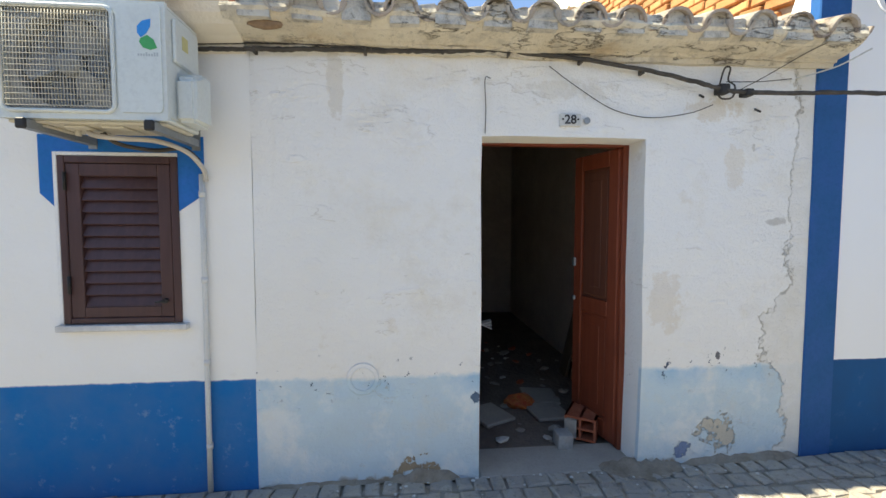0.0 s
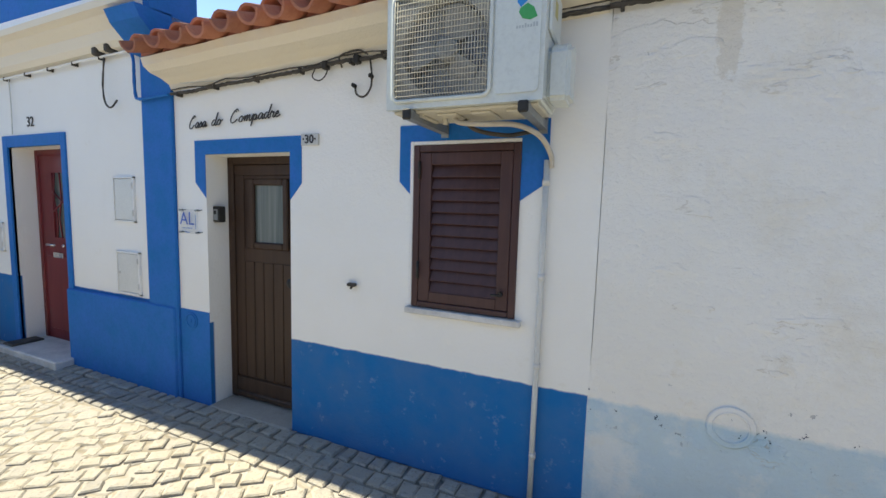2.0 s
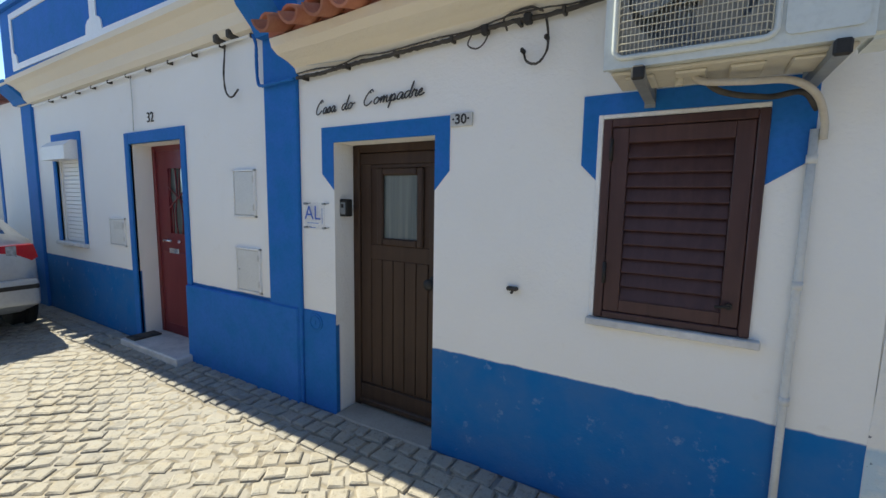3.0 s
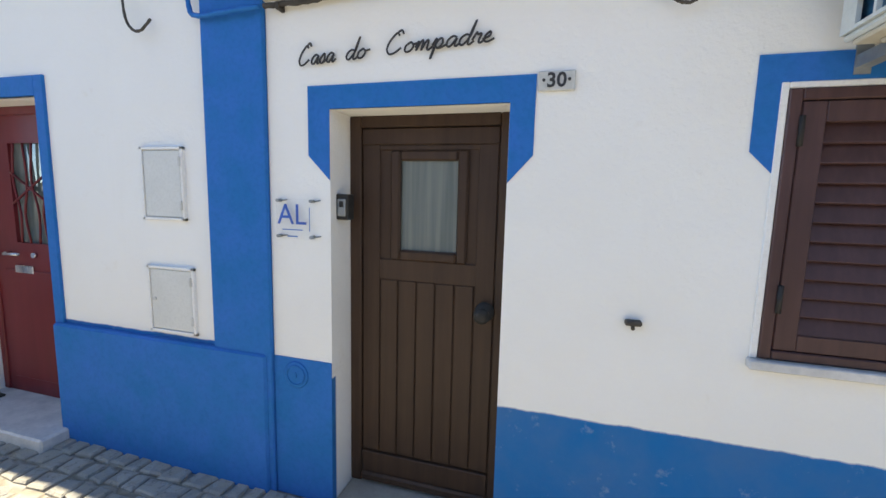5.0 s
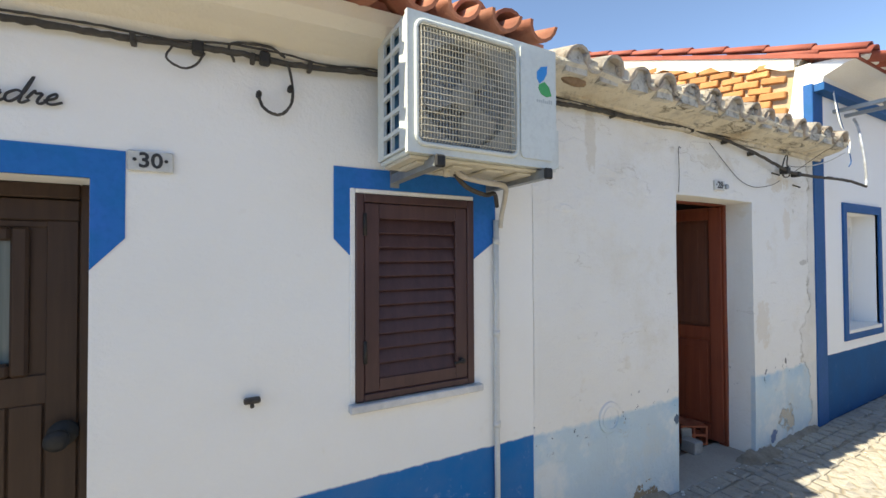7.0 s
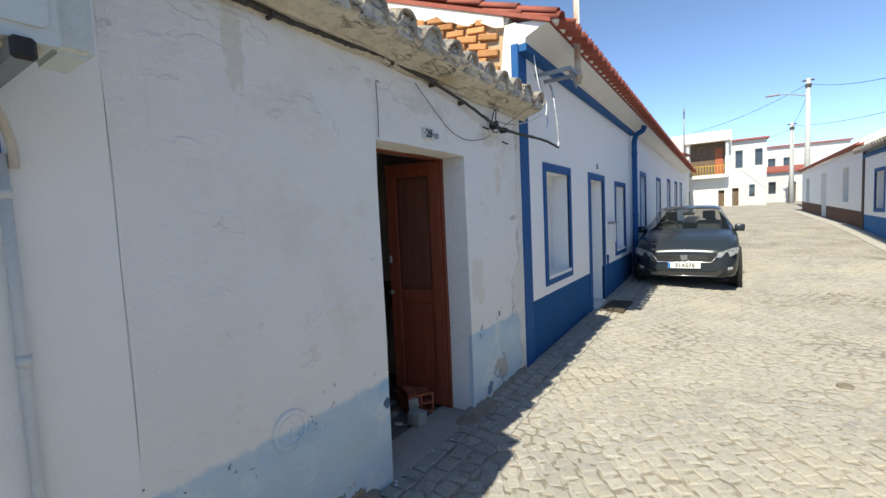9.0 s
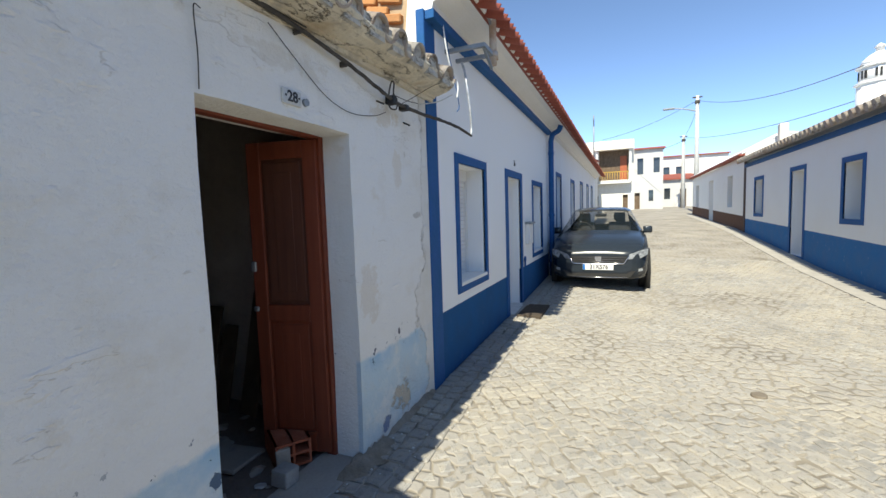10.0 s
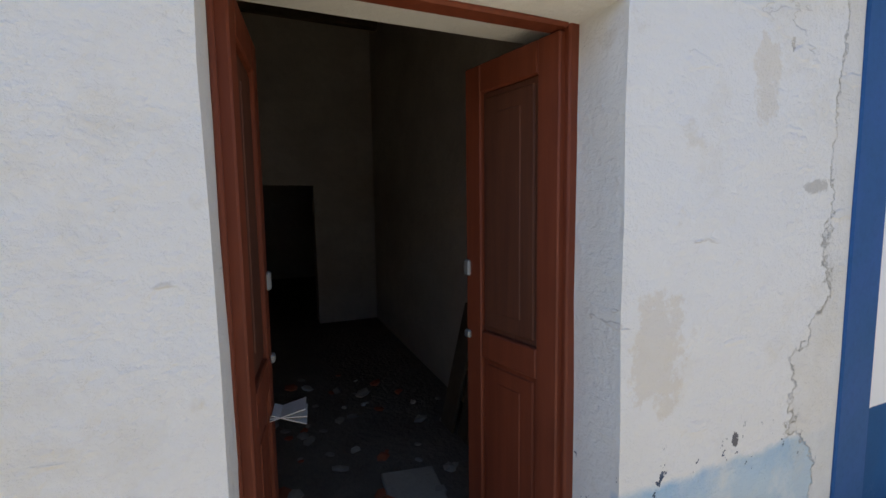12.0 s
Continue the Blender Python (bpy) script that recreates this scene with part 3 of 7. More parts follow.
def tile_roof(label, mat, x0, x1, y0, z0, slope, rows, pitch, r, parent_name="roof", seed=1, length=0.42, trough=True, jitter=0.012, ridge=None, slab_mat=None, tilt=0.0):
    """Rows of clay tiles on a sloping slab, from the eave at y0, z0 upwards."""
    rng = random.Random(seed)
    reach = ridge or rows * length * 0.8
    bm = bmesh.new()
    prism(bm, [(y0 + 0.16, z0 + 0.075), (y0 + reach, z0 + slope * reach + 0.0), (y0 + reach, z0 + slope * reach + 0.06), (y0 + 0.16, z0 + 0.11)], "x", x0, x1)
    for v in bm.verts:
        v.co.z += tilt * (v.co.x - x0)
    roof = tagged(place_mesh(parent_name, bm, slab_mat or mat), label, "roof", kind="structure")
    over = barrel_tile("roof_tile", mat, length, r, r * 0.82)
    under = barrel_tile("trough_tile", mat, length, r * 0.8, r * 0.95, over=False)
    ang = math.degrees(math.atan(slope))
    n = int((x1 - x0) / pitch)
    for i in range(n):
        x = x0 + (i + 0.5) * pitch
        for j in range(rows):
            y = y0 + j * length * 0.8
            z = z0 + slope * j * length * 0.8 + 0.055 + tilt * (x - x0)
            ob = new("roof_tile", over)
            ob.parent = roof
            ob.matrix_basis = pose(x + rng.uniform(-1, 1) * jitter, y + rng.uniform(-1, 1) * jitter + (0.10 if trough else 0.02), z + 0.03 + rng.uniform(-0.5, 0.5) * jitter, ang - 2, rng.uniform(-80, 80) * jitter, rng.uniform(-150, 150) * jitter)
            if trough and j < 2:
                ob = new("trough_tile", under)
                ob.parent = roof
                ob.matrix_basis = pose(x + pitch / 2 + rng.uniform(-1, 1) * jitter, y - 0.02 + rng.uniform(-1, 1) * jitter, z + 0.035, ang - 2, 0, rng.uniform(-150, 150) * jitter)
    return roof


tile_roof("terracotta barrel tile roof, weathered", M_terra, -3.64, -0.86, 1.865, 2.35, 0.38, 3, 0.187, 0.092, seed=3, ridge=3.2, tilt=0.034)
old_roof = tile_roof("old barrel tile roof bedded in lime mortar", M_tileold, -0.80, 2.42, 1.955, 2.40, 0.36, 3, 0.228, 0.085, seed=5, ridge=3.4, trough=False, slab_mat=M_mortar)


def mortared_eave(roof, x0, n, pitch, y, z, seed):
    """Mortar packed under each old tile's mouth and the trough tiles between them, at the edge of the eave."""
    rng = random.Random(seed)
    under = barrel_tile("trough_tile", M_tileold, 0.34, 0.074, 0.068, over=False)
    for i in range(n):
        x = x0 + (i + 0.5) * pitch
        bm = bmesh.new()
        r, dx = 0.072 * rng.uniform(0.94, 1.02), rng.uniform(-0.006, 0.006)
        arch = [(x + dx + r * math.cos(math.pi * k / 10), z + r * rng.uniform(0.93, 1.04) * math.sin(math.pi * k / 10)) for k in range(11)]
        prism(bm, arch + [(x + dx - r, z - 0.05), (x + dx + r, z - 0.05)], "y", y + 0.028 + rng.uniform(-0.008, 0.012), y + 0.16)
        wobble(place_mesh("mortar_plug", bm, M_mortar, roof), 0.006, 30)
        ob = new("trough_tile", under)
        ob.parent = roof
        ob.matrix_basis = pose(x + pitch / 2 + rng.uniform(-0.008, 0.008), y + 0.012 + rng.uniform(-0.015, 0.012), z + 0.038 + rng.uniform(-0.008, 0.004), 17, rng.uniform(-3, 3), rng.uniform(-4, 4))
        bm = bmesh.new()
        r = 0.056
        bowl = [(x + pitch / 2 + r * math.cos(math.pi * k / 8), z + 0.028 - r * math.sin(math.pi * k / 8)) for k in range(9)]
        prism(bm, bowl + [(x + pitch / 2 - 0.035, z + 0.042), (x + pitch / 2 + 0.03, z + 0.046)], "y", y + 0.035, y + 0.15)
        wobble(place_mesh("mortar_fill", bm, M_mortar, roof), 0.007, 30)


mortared_eave(old_roof, -0.80, 14, 0.228, 1.955, 2.488, 15)
tile_roof("red clay tile roof", M_terra2, 2.36, 22.2, 1.72, 3.08, 0.40, 2, 0.20, 0.085, seed=7, ridge=4.0, jitter=0.003)


def eave_profile(name, mat, pts, x0, x1, label, bumps=0.0, step=0.12, tilt=0.0):
    """A moulded cornice: a profile in y and z run along x."""
    bm = bmesh.new()
    n = max(2, int((x1 - x0) / step))
    rows = []
    for i in range(n + 1):
        x = x0 + (x1 - x0) * i / n
        row = []
        for k, (y, z) in enumerate(pts):
            d = noise.noise_vector(Vector((x * 3, y * 9, z * 9))) * bumps
            row.append(bm.verts.new((x, y + d.y * (y < FACE), z + d.z + tilt * (x - x0))))
        rows.append(row)
    for a, b in zip(rows, rows[1:]):
        for k in range(len(pts) - 1):
            bm.faces.new((a[k], a[k + 1], b[k + 1], b[k]))
        bm.faces.new((a[-1], a[0], b[0], b[-1]))
    bm.faces.new(rows[0])
    bm.faces.new(rows[-1][::-1])
    return tagged(place_mesh(name, bm, mat), label, "cornice", kind="structure")


eave_profile("cornice", M_cream, [(2.21, 2.245), (2.185, 2.25), (2.17, 2.28), (2.12, 2.305), (2.04, 2.325), (2.0, 2.355), (1.985, 2.40), (2.21, 2.44)], -3.590, -0.80, "cream plaster cove under the eave", 0.006, 0.12, 0.036)
eave_profile("cornice", M_grime, [(2.21, 2.368), (2.172, 2.37), (2.166, 2.392), (2.150, 2.394), (2.146, 2.408), (2.10, 2.418), (2.045, 2.428), (2.015, 2.442), (1.99, 2.462), (1.978, 2.482), (1.985, 2.50), (2.21, 2.52)], -0.84, 2.44, "crumbling mortar cornice with grey lichen stains", 0.015, 0.03)
bm = bmesh.new()
bmesh.ops.create_icosphere(bm, subdivisions=3, radius=1.0)
for v in bm.verts:
    v.co = Vector((v.co.x * 0.085, v.co.y * 0.02, v.co.z * 0.024)) + noise.noise_vector(v.co * 2.5) * 0.008
bmesh.ops.translate(bm, verts=bm.verts, vec=(-0.655, 2.035, 2.427))
tagged(place_mesh("trim_broken", bm, surf("bare_clay_render", (0.20, 0.13, 0.08), (0.32, 0.22, 0.14), 22, 0.95, 0.8, 60), None, True), "brown clay bared where the cornice has broken away", "cornice", kind="structure")
eave_profile("cornice", M_white, [(2.21, 3.05), (2.13, 3.055), (2.12, 3.1), (1.98, 3.16), (1.86, 3.17), (1.84, 3.20), (2.21, 3.24)], 2.40, 22.05, "white moulded cornice under the tiles", 0.0, 2.0)
tagged(boxed("trim_band", M_navy, (2.40, 8.0, 2.118, 2.21, 2.985, 3.055), 0.004), "navy painted band under the cornice", "band", kind="structure")
eave_profile("cornice", M_cream, [(2.21, 2.49), (2.15, 2.495), (2.12, 2.53), (2.10, 2.60), (2.03, 2.66), (1.98, 2.68), (1.97, 2.72), (2.21, 2.74)], -8.42, -3.66, "cream moulded cornice", 0.002, 0.5, 0.02)
eave_profile("cornice", M_blue, [(2.21, 2.50), (2.13, 2.505), (2.10, 2.56), (2.0, 2.66), (1.96, 2.73), (2.21, 2.75)], -8.50, -8.10, "blue capital of the pilaster", 0.0, 0.2)
eave_profile("cornice", M_blue, [(2.21, 2.50), (2.13, 2.505), (2.10, 2.56), (2.0, 2.66), (1.965, 2.735), (2.21, 2.75)], -3.912, -3.60, "blue capital of the pilaster", 0.0, 0.2)
# parapet of 32
bm = bmesh.new()
box(bm, -8.40, -3.60, 2.06, 2.40, 2.74, 3.50)
tagged(place_mesh("wall_parapet", bm, M_blue), "bright blue parapet with white outlined panels", "parapet", kind="structure")
tagged(boxed("coping", M_blue, (-8.46, -3.56, 2.02, 2.44, 3.50, 3.56), 0.01), "blue coping on the parapet", "coping", kind="structure")


def panel_outline(x0, x1, z0, z1, w=0.06):
    bm = bmesh.new()
    y0, y1 = 2.050, 2.07
    box(bm, x0, x1, y0, y1, z0, z0 + w)
    box(bm, x0, x1, y0, y1, z1 - w, z1)
    box(bm, x0, x0 + w, y0, y1, z0 + w, z1 - w)
    box(bm, x1 - w, x1, y0, y1, z0 + w, z1 - w)
    for x, s in ((x0 + w, 1), (x1 - w, -1)):
        prism(bm, [(x, z0 + w), (x + s * 0.10, z0 + w), (x + s * 0.085, z0 + 0.14), (x + s * 0.05, z0 + 0.17), (x, z0 + 0.185)], "y", y0, y1)
    tagged(place_mesh("trim_panel", bm, M_white), "white painted panel outline", "trim", kind="structure")


panel_outline(-8.08, -6.02, 2.83, 3.43)
panel_outline(-6.02, -3.95, 2.83, 3.43)
tile_roof("red clay tile roof of the next house", M_terra2, -16.0, -8.6, 1.95, 2.62, 0.4, 2, 0.22, 0.09, seed=9, ridge=3.0)

# brick gable of 36, seen over the roof of 28
gable = boxed("gable_wall", M_brickbed, (2.43, 2.62, FACE + 0.01, 7.0, 2.3, 2.9))
bm = bmesh.new()
prism(bm, [(FACE + 0.13, 2.35), (7.2, 2.35), (7.2, 5.08), (FACE + 0.13, 3.3)], "x", 2.425, 2.60)
gable.data.clear_geometry()
bm.to_mesh(gable.data)
bm.free()
tagged(gable, "unplastered orange brick gable with pale mortar", "wall", kind="structure")
bm = bmesh.new()
prism(bm, [(FACE + 0.005, 2.45), (FACE + 0.25, 2.45), (FACE + 0.22, 2.75), (FACE + 0.16, 2.9), (FACE + 0.12, 3.25), (FACE + 0.005, 3.25)], "x", 2.395, 2.43)
tagged(place_mesh("trim_edge", bm, M_white), "white plastered edge of the gable", "trim", kind="structure")
rng = random.Random(11)
bm = bmesh.new()
box(bm, -0.045, 0.022, -0.110, 0.110, -0.0345, 0.0345, 0.009)
brick_mesh = bpy.data.meshes.new("brick")
bm.to_mesh(brick_mesh)
bm.free()
brick_mesh.materials.append(M_brick)
for j in range(26):
    for i in range(14):
        y = FACE + 0.30 + i * 0.228 + (j % 2) * 0.114
        z = 2.56 + j * 0.073 + (y - FACE) * 0.16
        if z > 3.27 + (y - FACE) * 0.37 or z < 2.52 + (y - FACE) * 0.28:
            continue
        ob = new("brick", brick_mesh)
        ob.parent = gable
        ob.matrix_basis = pose(2.425 + rng.uniform(-0.008, 0.004), y + rng.uniform(-0.008, 0.008), z + rng.uniform(-0.005, 0.005), 9 + rng.uniform(-3, 3), rng.uniform(-4, 4), rng.uniform(-3, 3)) @ Matrix.Diagonal((1, rng.uniform(0.82, 1.03), rng.uniform(0.72, 1.0), 1))
cap = barrel_tile("verge_tile", M_terra2, 0.40, 0.062, 0.055)
for k in range(14):
    ob = new("verge_tile", cap)
    ob.parent = gable
    ob.matrix_basis = pose(2.44, FACE - 0.36 + k * 0.36, 3.22 + k * 0.36 * 0.40, 20, 0, 0)
bm = bmesh.new()
prism(bm, [(FACE + 0.1, 3.27), (7.1, 5.05), (7.1, 5.15), (FACE + 0.05, 3.36)], "x", 2.40, 2.60)
ob = wobble(place_mesh("mortar_bed", bm, M_cream, gable), 0.02, 3)
bm = bmesh.new()
low = [(FACE + 0.12 + 0.09 * k, 3.30 + 0.37 * 0.09 * k - 0.07 + 0.09 * noise.noise(Vector((k * 0.55, 2.0, 0.0)))) for k in range(50)]
prism(bm, low + [(FACE + 0.12 + 0.09 * 49, 3.36 + 0.39 * 0.09 * 49), (FACE + 0.12, 3.36)], "x", 2.376, 2.43)
place_mesh("mortar_smear", bm, M_cream, gable)

# ---- the other side of the street ----
OY = -2.85


def opposite(name, mat, x0, x1, z1, openings, label):
    bm = bmesh.new()
    wall_with_openings(bm, x0, x1, -0.4, z1, OY - 0.4, OY, openings)
    return tagged(place_mesh(name, bm, mat), label, "wall", kind="structure")


OA = [(8.66, 9.32, 1.2, 2.2), (11.2, 12.0, 0.3, 2.26), (14.32, 15.1, 1.25, 2.24), (6.0, 6.8, 1.15, 2.2), (2.4, 3.3, -0.2, 2.05), (-0.6, 0.2, 1.0, 2.1), (-3.3, -2.4, -0.2, 2.05), (-6.3, -5.4, 1.0, 2.1)]
OB = [(18.15, 19.0, 1.45, 2.62), (21.9, 23.0, 0.4, 2.68), (26.0, 27.0, 1.5, 2.66)]
wallA = opposite("wall_opposite", M_opp, -14.0, 16.35, 2.86, OA, "white wall with blue painted base across the street")
wallB = opposite("wall_opposite_brown", M_opp2, 16.35, 28.3, 3.12, OB, "white wall with brown painted base across the street")
for o in OA:
    bm = bmesh.new()
    a, b, c, d = o
    lo = c - 0.1 if c > 0.5 else 0.05
    box(bm, a - 0.1, a, OY - 0.02, OY + 0.012, lo, d + 0.1)
    box(bm, b, b + 0.1, OY - 0.02, OY + 0.012, lo, d + 0.1)
    box(bm, a, b, OY - 0.02, OY + 0.012, d, d + 0.1)
    if c > 0.5:
        box(bm, a, b, OY - 0.02, OY + 0.012, lo, c)
    tagged(place_mesh("trim", bm, M_navy), "blue painted band round the opening", "trim", kind="structure")
for o in OA + OB:
    a, b, c, d = o
    w = empty("window" if c > 0.5 else "house_door", (0, 0, 0))
    tagged(w, "white painted window set deep in the wall" if c > 0.5 else "white painted house door set deep in the wall", "window" if c > 0.5 else "door")
    bm = bmesh.new()
    y0, y1 = OY - 0.37, OY - 0.32
    for q in ((a, a + 0.07, c, d), (b - 0.07, b, c, d), (a + 0.07, b - 0.07, d - 0.07, d), (a + 0.07, b - 0.07, c, c + 0.07), ((a + b) / 2 - 0.03, (a + b) / 2 + 0.03, c + 0.07, d - 0.07)):
        box(bm, q[0], q[1], y0, y1, q[2], q[3], 0.005)
    place_mesh("frame", bm, M_white, w)
    if c > 0.5:
        boxed("pane", M_darkglass, (a + 0.05, b - 0.05, y0 + 0.02, y0 + 0.03, c + 0.05, d - 0.05), 0, w)
    else:
        boxed("leaf", M_white, (a + 0.05, b - 0.05, y0 + 0.01, y0 + 0.04, c + 0.03, d - 0.05), 0.004, w)
tagged(boxed("trim_band", M_navy, (-14, 16.35, OY, OY + 0.03, 2.72, 2.84), 0.004), "blue painted band under the eave", "band", kind="structure")
tagged(boxed("trim_corner", surf("brown_paint", (0.06, 0.035, 0.03), (0.08, 0.05, 0.04), 5), (16.2, 16.42, OY, OY + 0.02, 0.2, 3.0), 0.004), "dark brown painted strip", "trim", kind="structure")
M_limewhite = surf("limewashed_roof", (0.80, 0.80, 0.79), (0.74, 0.73, 0.70), 3, 0.9, 0.4, 20)


def far_roof(label, mat, x0, x1, y0, z0, depth, rise, tiles, name="roof"):
    bm = bmesh.new()
    prism(bm, [(y0, z0), (y0 - depth, z0 + rise), (y0 - depth, z0 + rise - 0.1), (y0, z0 - 0.07)], "x", x0, x1)
    if tiles:
        n = int((x1 - x0) / 0.24)
        s = rise / depth
        for i in range(n):
            x = x0 + (i + 0.5) * 0.24
            tube(bm, [(x, y0 + 0.06, z0 + 0.0), (x, y0 - depth, z0 + rise)], 0.075, 6)
    return tagged(place_mesh(name, bm, mat), label, "roof", kind="structure")


far_roof("grey limed tile roof across the street", M_tileold, -14, 16.4, OY + 0.22, 2.93, 4.5, 1.5, True)
far_roof("white limewashed roof across the street", M_limewhite, 16.35, 28.5, OY + 0.1, 3.25, 1.05, 0.58, False)
bm = bmesh.new()
prism(bm, [(OY, 3.0), (OY - 4.6, 3.0), (OY - 4.6, 3.25), (OY - 0.95, 3.76), (OY, 3.22)], "x", 16.37, 16.6)
tagged(place_mesh("wall_gable", bm, M_limewhite), "white limewashed gable end across the street", "wall", kind="structure")
far_roof("white limewashed rear slope across the street", M_limewhite, 16.35, 28.5, OY - 0.95, 3.83, 4.5, -0.6, False)
tagged(boxed("roof_edge", M_terra2, (16.35, 28.5, OY, OY + 0.2, 3.12, 3.2), 0.02), "brown tile edge of the eave", "eave", kind="structure")
bm = bmesh.new()
box(bm, -14, 28.3, OY - 8, OY - 4.8, -0.4, 3.0)
box(bm, -14, 28.3, OY - 4.8, OY - 0.45, -0.4, 2.3)
tagged(place_mesh("wall_inside", bm, M_room), "plain rear part of the houses", "wall", kind="structure")
bm = bmesh.new()
xs = [-14 + 1.5 * k for k in range(29)]
for a, b in zip(xs, xs[1:]):
    za, zb = ground_z(a, OY), ground_z(b, OY)
    vs = prism(bm, [(OY, -0.3), (OY + 0.42, -0.3), (OY + 0.42, za + 0.03), (OY, za + 0.05)], "x", a, b)
    for v in vs:
        if v.co.x > a + 0.1 and v.co.z > -0.1:
            v.co.z += zb - za
tagged(place_mesh("pavement", bm, M_cement), "narrow pale kerb strip along the houses", "pavement", kind="structure")


# ---- door of 28: two red leaves, opened inwards ----
def red_leaf(label, hinge, turn, mirror, papers):
    """A panelled leaf 0.44 wide, hinged at its local x = 0."""
    leaf = empty("door_leaf", (hinge[0], hinge[1], 0.09), turn)
    s = -1 if mirror else 1
    W, H, T = 0.435, 1.855, 0.038

    def b(name, x0, x1, z0, z1, y0, y1, bev=0.004, mat=M_doorred):
        xa, xb = sorted((s * x0, s * x1))
        return boxed(name, mat, (xa, xb, y0, y1, z0, z1), bev, leaf)
    bm = bmesh.new()
    for x0, x1, z0, z1 in ((0, 0.085, 0.0, H), (W - 0.085, W, 0.0, H), (0.085, W - 0.085, 0.0, 0.12), (0.085, W - 0.085, 0.80, 0.90), (0.085, W - 0.085, H - 0.10, H)):
        xa, xb = sorted((s * x0, s * x1))
        box(bm, xa, xb, -T / 2, T / 2, z0, z1, 0.005)
    place_mesh("frame", bm, M_doorred, leaf)
    for z0, z1, tone in ((0.12, 0.80, M_doorred), (0.90, H - 0.10, M_doorpanel)):
        bm = bmesh.new()
        for k, (d, t) in enumerate(((0.0, 0.004), (0.02, 0.010), (0.035, 0.003), (0.075, 0.013))):
            xa, xb = sorted((s * (0.085 + d), s * (W - 0.085 - d)))
            box(bm, xa, xb, -t, t, z0 + d, z1 - d, 0.004)
        place_mesh("panel", bm, tone, leaf)
    bm = bmesh.new()
    xa, xb = sorted((s * (W - 0.028), s * (W + 0.005)))
    for z0, z1 in ((1.10, 1.16), (0.86, 0.89)):
        box(bm, xa, xb, -T / 2 - 0.012, T / 2 + 0.012, z0, z1, 0.006)
    xc = s * (W - 0.03)
    tube(bm, curve_pts([(xc, -T / 2, 1.15), (xc, -T / 2 - 0.05, 1.14), (xc, -T / 2 - 0.05, 1.10), (xc, -T / 2, 1.09)], 4), 0.006, 6)
    place_mesh("latch", bm, M_steel, leaf)
    if papers:
        bm = bmesh.new()
        for k in range(3):
            xa, xb = sorted((s * (W - 0.10), s * (W - 0.01)))
            vs = box(bm, xa, xb, 0.015, 0.125, 0.70 + 0.008 * k, 0.703 + 0.008 * k)
            bmesh.ops.rotate(bm, verts=vs, cent=(s * W, 0.02, 0.70), matrix=Matrix.Rotation(radians(14 - 18 * k), 3, "X"))
        place_mesh("letter", bm, M_plate, leaf)
    return tagged(leaf, label, "door")


red_leaf("open red wooden door leaf with carved panels and steel latch", (1.318, 2.405), 103.5, False, False)
red_leaf("open red wooden door leaf with letters stuck in it", (0.432, 2.41), -96, True, True)
bm = bmesh.new()
for x0, x1, z0, z1 in ((0.408, 0.424, 0.05, 1.965), (1.322, 1.36, 0.05, 1.965), (0.43, 1.322, 1.948, 1.965)):
    box(bm, x0, x1, 2.385, 2.45, z0, z1, 0.006)
tagged(place_mesh("door_frame", bm, M_doorred), "worn red wooden door frame", "door frame", kind="structure")

# rubble in the doorway
def hollow_brick():
    e = empty("hollow_brick", (1.225, 2.66, 0.062), -34)
    bm = bmesh.new()
    W, L, H, t = 0.20, 0.30, 0.15, 0.014
    nx, nz = 2, 2
    for i in range(nx + 1):
        x = -W / 2 + i * (W - t) / nx
        box(bm, x, x + t, -L / 2, L / 2, 0, H)
    for j in range(nz + 1):
        z = j * (H - t) / nz
        box(bm, -W / 2, W / 2, -L / 2 + 0.001, L / 2 - 0.001, z, z + t)
    place_mesh("shell", bm, M_brickred, e)
    wobble(boxed("mortar", M_cement, (-W / 2, -0.02, -L / 2 - 0.01, -L / 2 + 0.02, 0.005, 0.13), 0.01, e, 2), 0.008, 20)
    return tagged(e, "red hollow clay brick with mortar on its end, on the doorstep", "brick")


hollow_brick()
b = boxed("stone_block", surf("grey_stone", (0.28, 0.28, 0.27), (0.38, 0.38, 0.37), 9, 0.9, 0.5, 60), (0.955, 1.055, 2.42, 2.53, 0.062, 0.155), 0.012, None, 2)
tagged(wobble(b, 0.01, 15), "grey granite cube lying on the doorstep", "stone")
rng = random.Random(21)
M_debris = [surf("debris", (0.28, 0.26, 0.23), (0.40, 0.37, 0.33), 12, 0.95, 0.6, 50), M_brickred, M_plate]
for k in range(70):
    x, y = rng.uniform(0.45, 1.6), 2.55 + rng.random() ** 1.3 * 2.4
    if 1.08 < x < 1.4 and y < 2.9:
        continue
    r = rng.uniform(0.012, 0.05)
    bm = bmesh.new()
    bmesh.ops.create_icosphere(bm, subdivisions=1, radius=r)
    for v in bm.verts:
        v.co = Vector((v.co.x * rng.uniform(0.8, 1.6), v.co.y * rng.uniform(0.8, 1.5), v.co.z * rng.uniform(0.25, 0.5)))
    ob = place_mesh("rubble", bm, M_debris[rng.choice((0, 0, 0, 1, 2))])
    ob.location = (x, y, 0.05 + 0.2 * r)
    ob.rotation_euler = (rng.uniform(-0.3, 0.3), rng.uniform(-0.3, 0.3), rng.uniform(0, 6))
    tagged(ob, "broken bit of plaster rubble on the dirt floor", "rubble", group="rubble on the floor")
